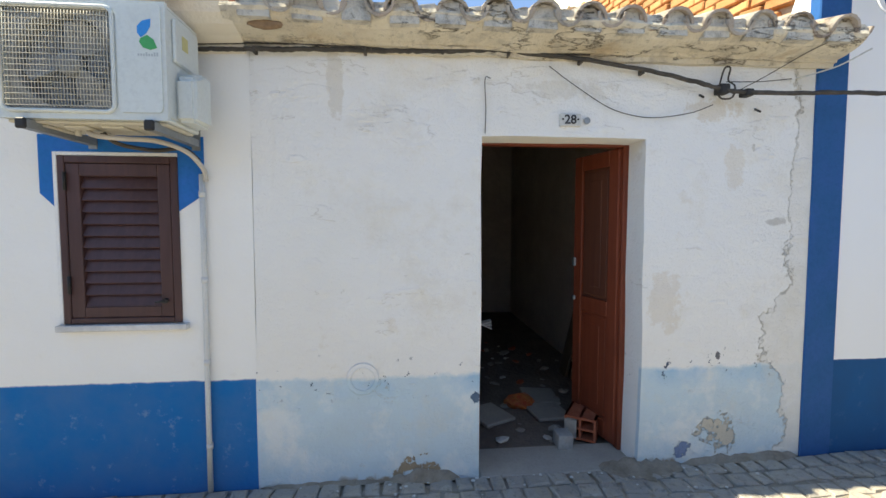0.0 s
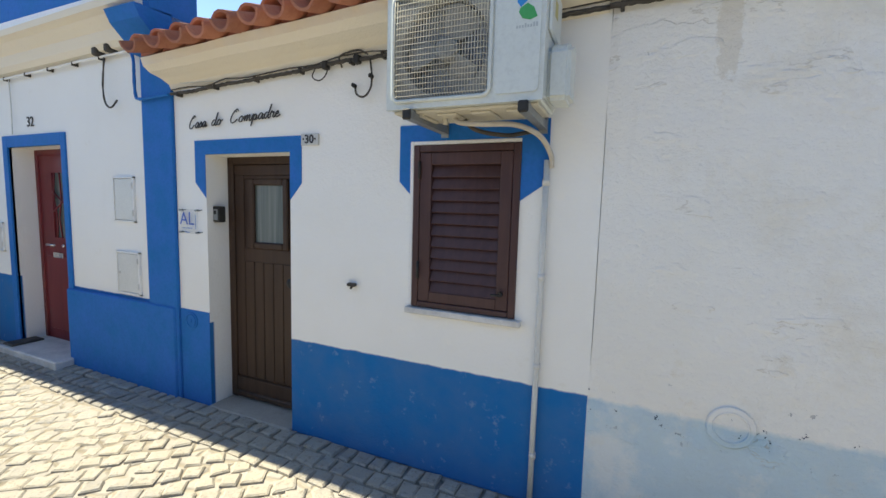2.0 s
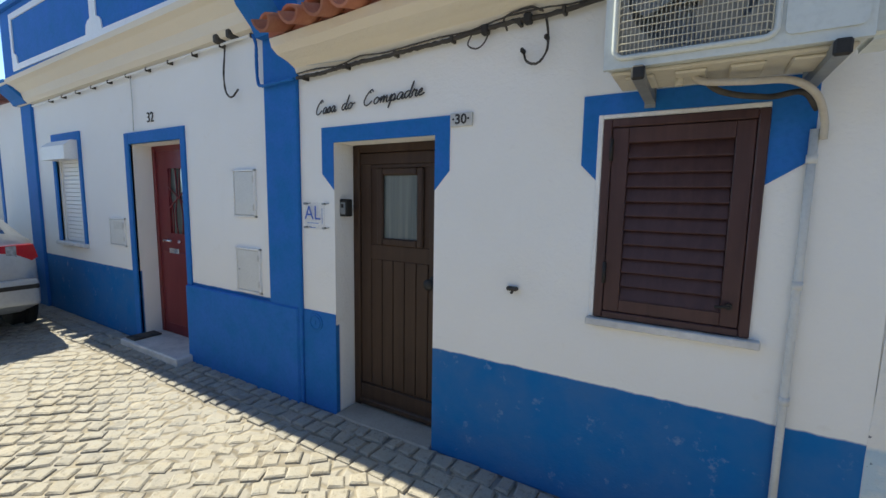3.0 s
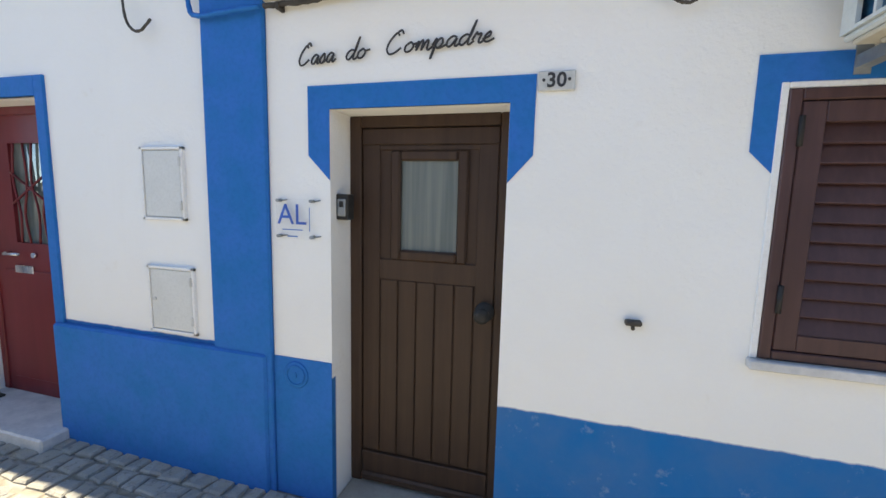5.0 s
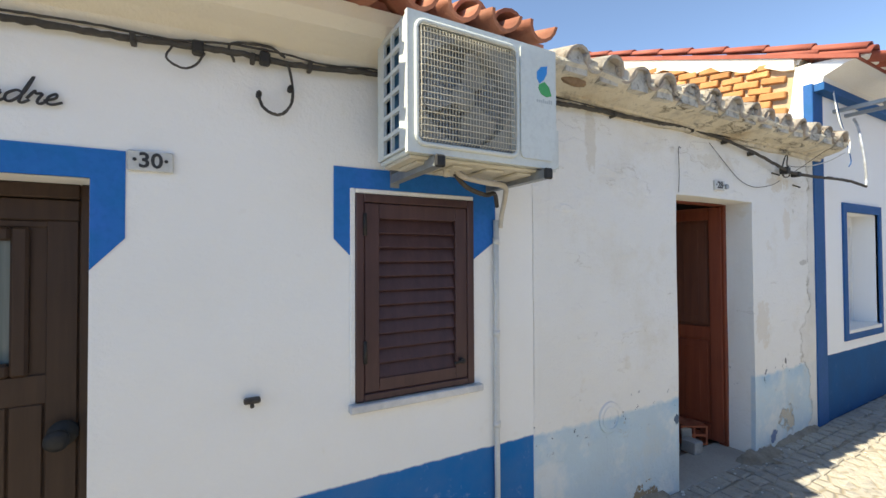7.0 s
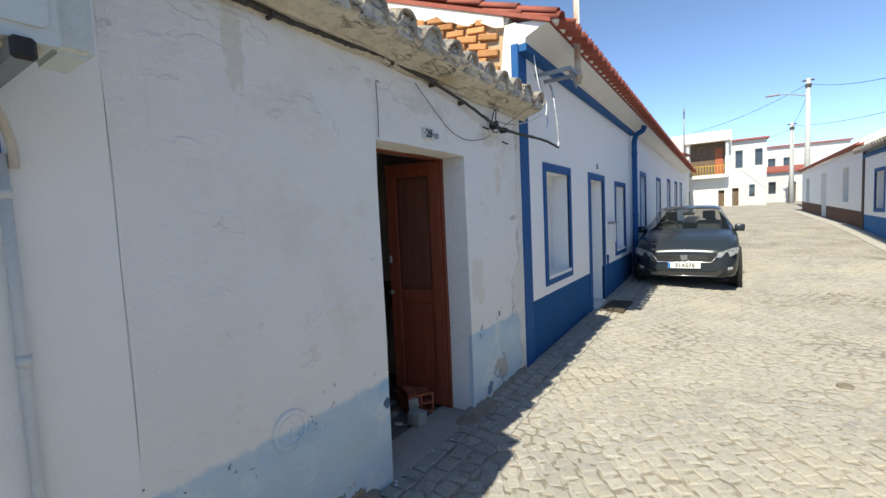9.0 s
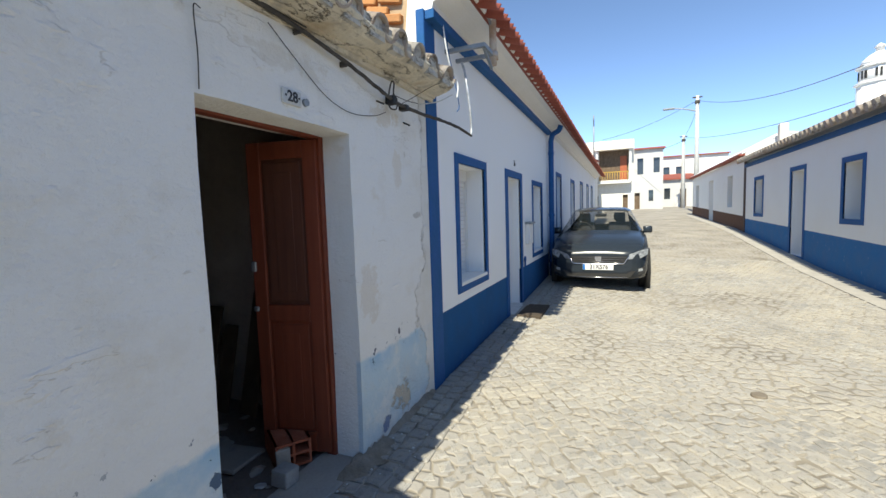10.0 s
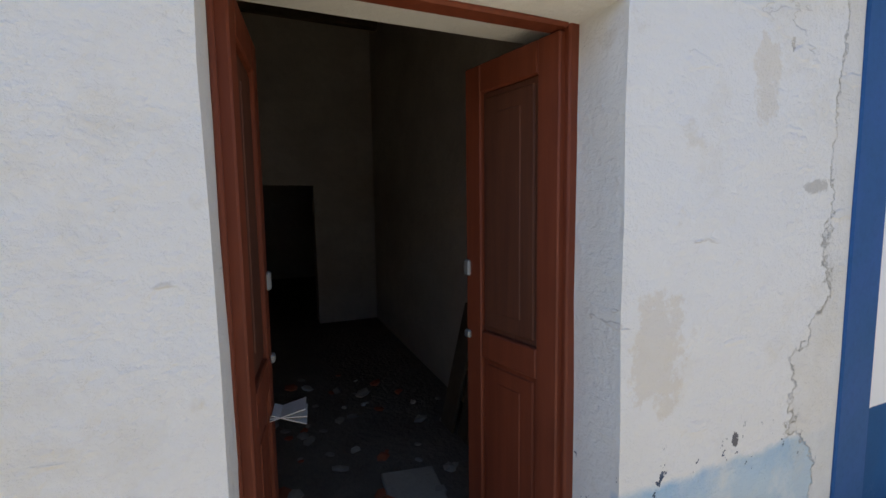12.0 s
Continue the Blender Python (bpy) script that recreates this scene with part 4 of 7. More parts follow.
for k, (x, y, a) in enumerate(((1.08, 2.98, 8), (1.11, 3.28, -4), (0.62, 2.95, 30))):
    b = boxed("floor_slab", M_cement, (-0.14, 0.14, -0.14, 0.14, 0.0, 0.025), 0.006)
    b.matrix_basis = pose(x, y, 0.047 + 0.01 * (k == 2), 2 * k, 3, a)
    tagged(b, "loose grey cement floor slab", "slab", group="loose slabs")
bm = bmesh.new()
bmesh.ops.create_icosphere(bm, subdivisions=3, radius=0.09)
for v in bm.verts:
    v.co = Vector((v.co.x * 1.3, v.co.y * 0.9, v.co.z * 0.55)) + noise.noise_vector(v.co * 18) * 0.03
bag = place_mesh("crumpled_bag", bm, surf("red_wrapper", (0.45, 0.05, 0.03), (0.50, 0.22, 0.06), 12, 0.35, 0.1))
bag.location = (0.89, 3.12, 0.09)
tagged(bag, "crumpled red and orange plastic bag on the floor", "bag")
for k, (y, w, h) in enumerate(((3.36, 0.16, 0.92), (3.60, 0.13, 0.66), (3.78, 0.18, 0.80))):
    b = boxed("plank", M_oldwood, (-0.012, 0.012, -w / 2, w / 2, 0.0, h), 0.006)
    b.matrix_basis = pose(1.56 - 0.03 * k, y, 0.048, 3 - 2 * k, 10 + 2 * k, 0)
    tagged(b, "dark old wooden plank leaning against the wall", "plank", group="leaning planks")

# ---- door of 30 ----
def door30():
    d = empty("house_door", (0, 0, 0))
    a, b, c, t = -3.292, -2.560, 0.075, 1.812
    y = 2.365
    bm = bmesh.new()
    box(bm, a, a + 0.055, y, y + 0.07, c, t, 0.005)
    box(bm, b - 0.055, b, y, y + 0.07, c, t, 0.005)
    box(bm, a + 0.055, b - 0.055, y, y + 0.07, t - 0.05, t, 0.005)
    place_mesh("frame", bm, M_door30, d)
    gx0, gx1, gz0, gz1 = -3.05, -2.79, 1.228, 1.620
    leaf = empty("leaf")
    leaf.parent = d
    bm = bmesh.new()
    x0, x1, z0, z1 = a + 0.058, b - 0.058, c + 0.01, t - 0.053
    wall_with_openings(bm, x0, x1, z0, z1, y + 0.020, y + 0.06, [(gx0 - 0.03, gx1 + 0.03, gz0 - 0.03, gz1 + 0.03)])
    place_mesh("core", bm, M_door30, leaf)
    n = 7
    for k in range(n):
        xa = x0 + (x1 - x0) * k / n + 0.003
        xb = x0 + (x1 - x0) * (k + 1) / n - 0.003
        zs = [(z0 + 0.16, z1 - 0.07)] if xb < gx0 - 0.06 or xa > gx1 + 0.06 else [(z0 + 0.16, gz0 - 0.14)]
        for q0, q1 in zs:
            boxed("plank", M_door30, (xa, xb, y + 0.010, y + 0.021, q0, q1), 0.003, leaf)
    bm = bmesh.new()
    box(bm, x0, x1, y + 0.002, y + 0.021, z0, z0 + 0.15, 0.004)
    box(bm, x0, x1, y + 0.008, y + 0.021, z1 - 0.07, z1, 0.004)
    box(bm, x0, x1, y - 0.015, y + 0.01, z0 + 0.005, z0 + 0.05, 0.01)
    box(bm, gx0 - 0.10, gx1 + 0.10, y + 0.012, y + 0.021, gz0 - 0.14, gz0 - 0.045, 0.003)
    box(bm, gx0 - 0.10, gx1 + 0.10, y + 0.012, y + 0.021, gz1 + 0.045, z1 - 0.072, 0.003)
    place_mesh("rail", bm, M_door30, leaf)
    bm = bmesh.new()
    for q in ((gx0 - 0.045, gx0, gz0 - 0.045, gz1 + 0.045), (gx1, gx1 + 0.045, gz0 - 0.045, gz1 + 0.045), (gx0, gx1, gz1, gz1 + 0.045), (gx0, gx1, gz0 - 0.045, gz0)):
        box(bm, q[0], q[1], y, y + 0.03, q[2], q[3], 0.008)
    place_mesh("window_bead", bm, M_door30, leaf)
    boxed("pane", M_pane, (gx0 - 0.01, gx1 + 0.01, y + 0.024, y + 0.03, gz0 - 0.01, gz1 + 0.01), 0, leaf)
    bm = bmesh.new()
    tube(bm, [(-2.655, y + 0.02, 0.985), (-2.655, y - 0.005, 0.985)], 0.042, 20)
    tube(bm, [(-2.655, y, 0.985), (-2.655, y - 0.035, 0.985), (-2.655, y - 0.05, 0.985), (-2.655, y - 0.07, 0.985), (-2.655, y - 0.078, 0.985)], [0.014, 0.014, 0.03, 0.034, 0.015], 16)
    place_mesh("knob", bm, M_black, leaf, True)
    return tagged(d, "dark brown plank door with small glazed pane and black knob", "door")


n = Net("sheer_curtain_glass")
M_pane = n.done(n.mix(n.ramp(n.noise(3, 3, 0.5, n.node("Mapping", Vector=n.pos, Scale=(14, 14, 0.5)).outputs[0]), 0.35, 0.65), (0.09, 0.115, 0.11), (0.15, 0.175, 0.165)), 0.05, None, 0, 0.9)
door30()
tagged(boxed("door_sill", M_cement, (-3.29, -2.562, 2.17, 2.45, -0.05, 0.075), 0.008), "worn cement door sill", "sill", kind="structure")
tagged(boxed("door_sill_front", M_blue, (-3.292, -2.56, 2.19, 2.2, -0.1, 0.05), 0.003), "blue painted edge of the sill", "sill", kind="structure")

# ---- window shutter of 30 ----
def shutter30():
    s = empty("window_shutter")
    a, b, c, d = -1.716, -1.150, 0.975, 1.822
    y = 2.188
    bm = bmesh.new()
    for q in ((a, a + 0.035, c, d), (b - 0.035, b, c, d), (a + 0.035, b - 0.035, d - 0.035, d), (a + 0.035, b - 0.035, c, c + 0.03)):
        box(bm, q[0], q[1], y, y + 0.06, q[2], q[3], 0.004)
    place_mesh("frame", bm, M_shutter, s)
    bm = bmesh.new()
    x0, x1, z0, z1 = a + 0.038, b - 0.038, c + 0.033, d - 0.038
    la, lb, lc, ld = -1.615, -1.248, 1.062, 1.722
    for q in ((x0, la, z0, z1), (lb, x1, z0, z1), (la, lb, ld, z1), (la, lb, z0, lc)):
        box(bm, q[0], q[1], y + 0.004, y + 0.045, q[2], q[3], 0.003)
    place_mesh("stile", bm, M_shutter, s)
    n = 11
    for k in range(n):
        z = lc + (k + 0.5) * (ld - lc) / n
        bm = bmesh.new()
        vs = box(bm, la, lb, -0.035, 0.035, -0.006, 0.006, 0.004, 0, 2)
        bmesh.ops.rotate(bm, verts=bm.verts, cent=(0, 0, 0), matrix=Matrix.Rotation(radians(68), 3, "X"))
        bmesh.ops.translate(bm, verts=bm.verts, vec=(0, y + 0.028, z))
        place_mesh("slat", bm, M_shutter, s)
    # black sheet added behind the slats, so the shade in their gaps is colour
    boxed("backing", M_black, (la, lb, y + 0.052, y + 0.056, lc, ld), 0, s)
    bm = bmesh.new()
    tube(bm, [(lb + 0.025, y + 0.01, 1.09), (lb + 0.025, y - 0.02, 1.09)], 0.012, 10)
    tube(bm, [(lb - 0.02, y - 0.015, 1.085), (lb + 0.03, y - 0.018, 1.09)], 0.006, 8)
    for z in (1.13, 1.65):
        tube(bm, [(a + 0.037, y - 0.004, z), (a + 0.037, y - 0.004, z + 0.09)], 0.008, 8)
    place_mesh("latch", bm, M_black, s)
    return tagged(s, "closed maroon wooden louvred shutter in the window", "shutter")


shutter30()
tagged(boxed("trim_reveal", M_white, (-1.738, -1.717, FACE - 0.008, FACE + 0.05, 0.973, 1.842), 0.003), "thin white plastered edge beside the shutter", "trim", kind="structure")
tagged(boxed("trim_reveal", M_white, (-1.717, -1.150, FACE - 0.008, FACE + 0.05, 1.823, 1.842), 0.003), "thin white plastered edge above the shutter", "trim", kind="structure")
tagged(boxed("window_sill", M_marble, (-1.745, -1.115, 2.165, 2.6, 0.940, 0.972), 0.004), "veined pale marble window sill", "sill", kind="structure")
tagged(boxed("window_sill", M_marble, (-7.62, -6.88, 2.15, 2.5, 0.905, 0.945), 0.006), "pale marble window sill", "sill", kind="structure")


# ---- air conditioner ----
M_guard = surf("cream_coated_wire", (0.58, 0.55, 0.46), (0.52, 0.48, 0.39), 9, 0.5, 0.1, 60)
M_acw = surf("ivory_enamel", (0.62, 0.66, 0.64), (0.58, 0.61, 0.58), 3, 0.35, 0.03, 60, spec=0.4)
M_shroud = surf("dull_grey_sheet", (0.33, 0.33, 0.31), (0.28, 0.28, 0.26), 8, 0.6, 0.1)
M_fin = surf("heat_exchanger", (0.36, 0.38, 0.40), (0.26, 0.28, 0.29), 8, 0.6, 0.3, 200)
M_finblue = surf("blue_fins", (0.02, 0.10, 0.19), (0.03, 0.14, 0.25), 10, 0.5, 0.3, 200)


def air_conditioner():
    ac = empty("air_conditioner", (0.02, 0, 0))
    x0, x1, y0, y1, z0, z1 = -1.676, -1.01, 1.812, 2.10, 1.915, 2.40
    gx0, gx1, gz0, gz1 = -1.637, -1.222, 1.952, 2.362
    bm = bmesh.new()
    wall_with_openings(bm, x0, x1, z0, z1, y0, y0 + 0.02, [(gx0, gx1, gz0, gz1)])
    bmesh.ops.bevel(bm, geom=[e for e in bm.edges if len(e.link_faces) == 2 and e.calc_face_angle(0) > 1.0], offset=0.012, segments=3, affect="EDGES")
    box(bm, x0 + 0.004, x1 - 0.002, y0 + 0.018, y1, z1 - 0.02, z1 - 0.001, 0.006)
    box(bm, x0 + 0.01, x1 - 0.005, y0 + 0.012, y1, z0, z0 + 0.02, 0.006)
    box(bm, x1 - 0.02, x1 - 0.001, y0 + 0.018, y1, z0 + 0.018, z1 - 0.018, 0.004)
    box(bm, x0 + 0.01, x1 - 0.03, y1 - 0.03, y1 - 0.002, z0 + 0.018, z1 - 0.018)
    place_mesh("casing", bm, M_acw, ac)
    # rounded rim round the guard, and the front plate
    def round_rect(xa, xb, za, zb, r, n=5):
        out = []
        for cx, cz, a0 in ((xb - r, zb - r, 0), (xa + r, zb - r, 90), (xa + r, za + r, 180), (xb - r, za + r, 270)):
            out += [(cx + r * math.cos(radians(a0 + 90 * k / n)), cz + r * math.sin(radians(a0 + 90 * k / n))) for k in range(n + 1)]
        return out
    bm = bmesh.new()
    ring = round_rect(gx0 - 0.006, gx1 + 0.006, gz0 - 0.006, gz1 + 0.006, 0.03)
    tube(bm, [(p, y0 - 0.003, q) for p, q in ring + ring[:1]], 0.009, 8, 0, False)
    vs = prism(bm, round_rect(gx1 + 0.024, x1 - 0.016, z0 + 0.03, z1 - 0.014, 0.018, 3), "y", y0 - 0.006, y0 + 0.003)
    place_mesh("front_plate", bm, M_acw, ac)
    bm = bmesh.new()
    nv, nh = 34, 18
    for k in range(nv):
        x = gx0 + (k + 0.5) * (gx1 - gx0) / nv
        tube(bm, [(x, y0 + 0.008, gz0), (x, y0 - 0.014, gz0 + 0.018), (x, y0 - 0.018, (gz0 + gz1) / 2), (x, y0 - 0.014, gz1 - 0.018), (x, y0 + 0.008, gz1)], 0.0015, 4)
    for k in range(nh):
        z = gz0 + (k + 0.5) * (gz1 - gz0) / nh
        tube(bm, [(gx0, y0 + 0.004, z), (gx0 + 0.014, y0 - 0.016, z), ((gx0 + gx1) / 2, y0 - 0.020, z), (gx1 - 0.014, y0 - 0.016, z), (gx1, y0 + 0.004, z)], 0.0019, 4)
    place_mesh("fan_guard", bm, M_guard, ac)
    bm = bmesh.new()
    box(bm, gx0 - 0.01, gx1 + 0.01, y0 + 0.10, y0 + 0.12, gz0 - 0.01, gz1 + 0.01)
    for k in range(30):
        x = gx0 + (k + 0.5) * (gx1 - gx0) / 30
        box(bm, x - 0.002, x + 0.002, y0 + 0.088, y0 + 0.10, gz0, gz1)
    place_mesh("coil", bm, M_fin, ac)
    # plate with the round mouth of the fan
    bm = bmesh.new()
    cx, cz, R = (gx0 + gx1) / 2 + 0.005, (gz0 + gz1) / 2, 0.192
    inner, deep, outer = [], [], []
    for k in range(48):
        a = k * math.tau / 48
        c, q = math.cos(a), math.sin(a)
        m = 1 / max(abs(c) / ((gx1 - gx0) / 2 + 0.004), abs(q) / ((gz1 - gz0) / 2 + 0.004))
        inner.append(bm.verts.new((cx + R * c, y0 + 0.022, cz + R * q)))
        deep.append(bm.verts.new((cx + R * c, y0 + 0.085, cz + R * q)))
        outer.append(bm.verts.new((cx - 0.005 + m * c, y0 + 0.020, cz + m * q)))
    for k in range(48):
        j = (k + 1) % 48
        bm.faces.new((outer[k], outer[j], inner[j], inner[k]))
        bm.faces.new((inner[k], inner[j], deep[j], deep[k])).smooth = True
    place_mesh("fan_shroud", bm, M_shroud, ac)
    bm = bmesh.new()
    tube(bm, [(cx, y0 + 0.10, cz), (cx, y0 + 0.045, cz), (cx, y0 + 0.04, cz)], [0.05, 0.05, 0.03], 18)
    for k in range(3):
        vs = prism(bm, [(-0.02, 0.03), (0.05, 0.06), (0.11, 0.14), (0.06, 0.175), (-0.01, 0.183), (-0.06, 0.15)], "y", -0.003, 0.003)
        bmesh.ops.rotate(bm, verts=vs, cent=(0, 0, 0.1), matrix=Matrix.Rotation(radians(22), 3, "Z"))
        bmesh.ops.rotate(bm, verts=vs, cent=(0, 0, 0), matrix=Matrix.Rotation(radians(120 * k + 20), 3, "Y"))
        bmesh.ops.translate(bm, verts=vs, vec=(cx, y0 + 0.06, cz))
    place_mesh("fan", bm, M_shroud, ac)
    # pressed base tray and drain stub under the case
    bm = bmesh.new()
    box(bm, x0 + 0.02, x1 - 0.02, y0 + 0.03, y1 - 0.02, z0 - 0.012, z0 + 0.002, 0.005)
    for k in range(4):
        xa = x0 + 0.06 + k * 0.15
        box(bm, xa, xa + 0.09, y0 + 0.06, y1 - 0.06, z0 - 0.022, z0 - 0.010, 0.005)
    tube(bm, [(cx - 0.03, y0 + 0.13, z0 - 0.01), (cx - 0.03, y0 + 0.13, z0 - 0.045)], 0.012, 10)
    place_mesh("base_tray", bm, M_guard, ac)
    # open side with a lattice over blue fins
    bm = bmesh.new()
    rows = 6
    zz = [z0 + 0.02 + k * (z1 - z0 - 0.04) / rows for k in range(rows + 1)]
    holes = [(y0 + 0.075, y0 + 0.145), (y0 + 0.155, y0 + 0.225)]
    wv = bmesh.new()
    wall_with_openings(wv, y0 + 0.02, y1, z0 + 0.018, z1 - 0.018, 0, 0.012, [(h0, h1, za + 0.008, zb - 0.008) for h0, h1 in holes for za, zb in zip(zz, zz[1:])])
    for v in wv.verts:
        v.co = Vector((x0 + 0.002 + v.co.y, v.co.x, v.co.z))
    place_mesh("side_lattice", wv, M_acw, ac)
    box(bm, x0 + 0.03, x0 + 0.045, y0 + 0.03, y1 - 0.03, z0 + 0.02, z1 - 0.02)
    place_mesh("side_coil", bm, M_finblue, ac)
    # valve cover on the far side
    bm = bmesh.new()
    prism(bm, [(y0 + 0.06, z0 + 0.01), (y0 + 0.225, z0 + 0.01), (y0 + 0.225, z0 + 0.24), (y0 + 0.17, z0 + 0.25), (y0 + 0.06, z0 + 0.20)], "x", x1 - 0.002, x1 + 0.085)
    bmesh.ops.bevel(bm, geom=list(bm.edges), offset=0.016, segments=3, affect="EDGES")
    box(bm, x1 - 0.004, x1 + 0.012, y0 + 0.05, y1 - 0.02, z0 + 0.26, z1 - 0.04, 0.008)
    place_mesh("valve_cover", bm, M_acw, ac)
    # leaf marks and the bar of writing
    bm = bmesh.new()
    up = [(-0.02, 0), (-0.035, 0.02), (-0.035, 0.05), (-0.012, 0.075), (0.025, 0.085), (0.022, 0.05), (0.005, 0.02)]
    prism(bm, [(-1.085 + 0.9 * p, 2.25 + 0.9 * q) for p, q in up], "y", y0 - 0.0075, y0 - 0.005)
    place_mesh("blue_mark", bm, surf("mark_blue", (0.02, 0.24, 0.62), (0.02, 0.26, 0.65), 5, 0.4, 0.0), ac)
    bm = bmesh.new()
    dn = [(-0.022, -0.004), (0.008, 0.012), (0.035, -0.008), (0.05, -0.045), (0.02, -0.055), (-0.012, -0.045), (-0.028, -0.02)]
    prism(bm, [(-1.085 + 0.9 * p, 2.25 + 0.9 * q) for p, q in dn], "y", y0 - 0.0075, y0 - 0.005)
    place_mesh("green_mark", bm, surf("mark_green", (0.05, 0.33, 0.10), (0.06, 0.36, 0.12), 5, 0.4, 0.0), ac)
    bm = bmesh.new()
    for k in range(8):
        box(bm, -1.118 + k * 0.0105, -1.111 + k * 0.0105, y0 - 0.0065, y0 - 0.005, 2.175, 2.185 + 0.006 * (k in (3, 6, 7)))
    place_mesh("brand_bar", bm, surf("grey_print", (0.42, 0.46, 0.46), (0.40, 0.44, 0.44), 5, 0.5, 0.0), ac)
    boxed("warning_label", surf("yellow_label", (0.55, 0.50, 0.25), (0.5, 0.45, 0.2), 9), (x1 + 0.0125, x1 + 0.014, y0 + 0.11, y0 + 0.16, z1 - 0.15, z1 - 0.09), 0, ac)
    bm = bmesh.new()
    for x in (-1.565, -1.075):
        box(bm, x - 0.018, x + 0.018, 1.79, 2.2, 1.872, 1.876)
        box(bm, x - 0.018, x - 0.014, 1.79, 2.2, 1.876, 1.908)
        box(bm, x + 0.014, x + 0.018, 1.79, 2.2, 1.876, 1.908)
        box(bm, x - 0.02, x + 0.02, 2.192, 2.2, 1.855, 2.02)
        box(bm, x - 0.014, x + 0.014, 1.83, 1.87, 1.90, 1.917)
        box(bm, x - 0.014, x + 0.014, 2.00, 2.04, 1.90, 1.917)
    place_mesh("bracket", bm, M_steel, ac)
    bm = bmesh.new()
    for x in (-1.565, -1.075):
        box(bm, x - 0.02, x + 0.02, 1.782, 1.80, 1.868, 1.912, 0.006)
    place_mesh("bracket_cap", bm, M_black, ac)
    bm = bmesh.new()
    tube(bm, curve_pts([(-1.42, 1.95, 1.92), (-1.39, 1.93, 1.875), (-1.28, 1.93, 1.86), (-1.15, 1.98, 1.86), (-1.07, 2.08, 1.83), (-1.03, 2.16, 1.76), (-1.025, 2.178, 1.70)]), 0.0115, 8)
    place_mesh("pale_hose", bm, surf("hose_tape", (0.56, 0.53, 0.47), (0.45, 0.40, 0.33), 10), ac)
    bm = bmesh.new()
    tube(bm, curve_pts([(-1.40, 1.99, 1.91), (-1.33, 2.0, 1.85), (-1.2, 2.05, 1.83), (-1.10, 2.12, 1.85), (-1.05, 2.17, 1.80)]), 0.010, 8)
    place_mesh("grey_hose", bm, M_cable, ac)
    return tagged(ac, "ivory air conditioner unit with wire fan guard on steel brackets", "air conditioner")


air_conditioner()
bm = bmesh.new()
tube(bm, [(-1.028, 2.182, 1.735), (-1.028, 2.182, 1.3), (-1.030, 2.182, 0.6), (-1.030, 2.180, 0.07)], 0.0135, 10)
for z in (1.62, 1.18, 0.75, 0.3):
    tube(bm, [(-1.028, 2.182, z), (-1.028, 2.182, z + 0.03)], 0.0165, 10)
tagged(place_mesh("drain_pipe", bm, surf("grey_pvc", (0.62, 0.63, 0.62), (0.55, 0.56, 0.54), 4, 0.5, 0.1)), "thin pale grey plastic pipe clipped to the wall", "pipe")

# ---- cables along the fronts ----
def cable(name, keys, r, label, mat=None, clips=(), per=8):
    e = empty(name)
    bm = bmesh.new()
    pts = curve_pts(keys, per)
    uneven = random.Random(len(pts))
    tube(bm, [p + Vector((0, 0, uneven.uniform(-0.25, 0.25) * r)) for p in pts], [r * uneven.uniform(0.87, 1.10) for p in pts], 6)
    place_mesh("wire", bm, mat or M_cable, e)
    if clips:
        bm = bmesh.new()
        for x, z in clips:
            box(bm, x - 0.008, x + 0.008, 2.155, 2.2, z - 0.018, z + 0.012, 0.003)
        place_mesh("clip", bm, M_cable, e)
    return tagged(e, label, "cable")


def wavy(x0, z0, x1, z1, y=2.178, n=12, amp=0.006, sag=0.0, seed=0):
    r = random.Random(seed)
    return [(x0 + (x1 - x0) * k / n, y + r.uniform(-0.006, 0.004), z0 + (z1 - z0) * k / n + r.uniform(-amp, amp) - 4 * sag * (k / n) * (1 - k / n)) for k in range(n + 1)]


cable("bundled_cable", wavy(-3.57, 2.215, -1.8, 2.296, 2.172, 10, 0.004, 0, 1) + wavy(-1.6, 2.315, -0.8, 2.362, 2.168, 5, 0.004, 0, 2), 0.011, "thick dusty black cable clipped under the eave", None, [(-3.5, 2.215), (-3.15, 2.235), (-2.8, 2.25), (-2.45, 2.265), (-2.1, 2.28), (-1.9, 2.29)])
cable("thin_cable", wavy(-3.56, 2.24, -0.8, 2.378, 2.165, 16, 0.012, 0.01, 3), 0.004, "thin grey cable under the eave")
cable("thin_cable", [(-3.60, 2.16, 2.45), (-3.57, 2.15, 2.36), (-3.50, 2.17, 2.29), (-3.3, 2.17, 2.275), (-3.0, 2.17, 2.262), (-2.8, 2.17, 2.275)], 0.003, "thin pale wire drooping under the eave", M_plate)
cable("bundled_cable", wavy(-0.8, 2.362, 0.55, 2.395, 2.168, 8, 0.005, 0, 4) + [(0.9, 2.165, 2.375), (1.3, 2.16, 2.325), (1.6, 2.15, 2.265), (1.76, 2.13, 2.222), (1.95, 2.10, 2.20), (2.3, 2.05, 2.195), (2.6, 2.02, 2.19), (2.86, 2.0, 2.165)], 0.012, "thick black cable running over the doorway", None, [(-0.75, 2.36), (-0.2, 2.375), (0.2, 2.385), (0.55, 2.39), (0.95, 2.365), (1.3, 2.32)])
cable("thin_cable", wavy(-0.8, 2.383, 1.0, 2.40, 2.165, 12, 0.008, 0, 5), 0.004, "thin grey cable under the crumbling cornice")
cable("loose_wire", [(0.78, 2.185, 2.335), (0.9, 2.18, 2.25), (1.1, 2.18, 2.13), (1.25, 2.185, 2.085), (1.4, 2.185, 2.075), (1.6, 2.18, 2.105), (1.72, 2.17, 2.15)], 0.0025, "thin loose wire hanging over the door")
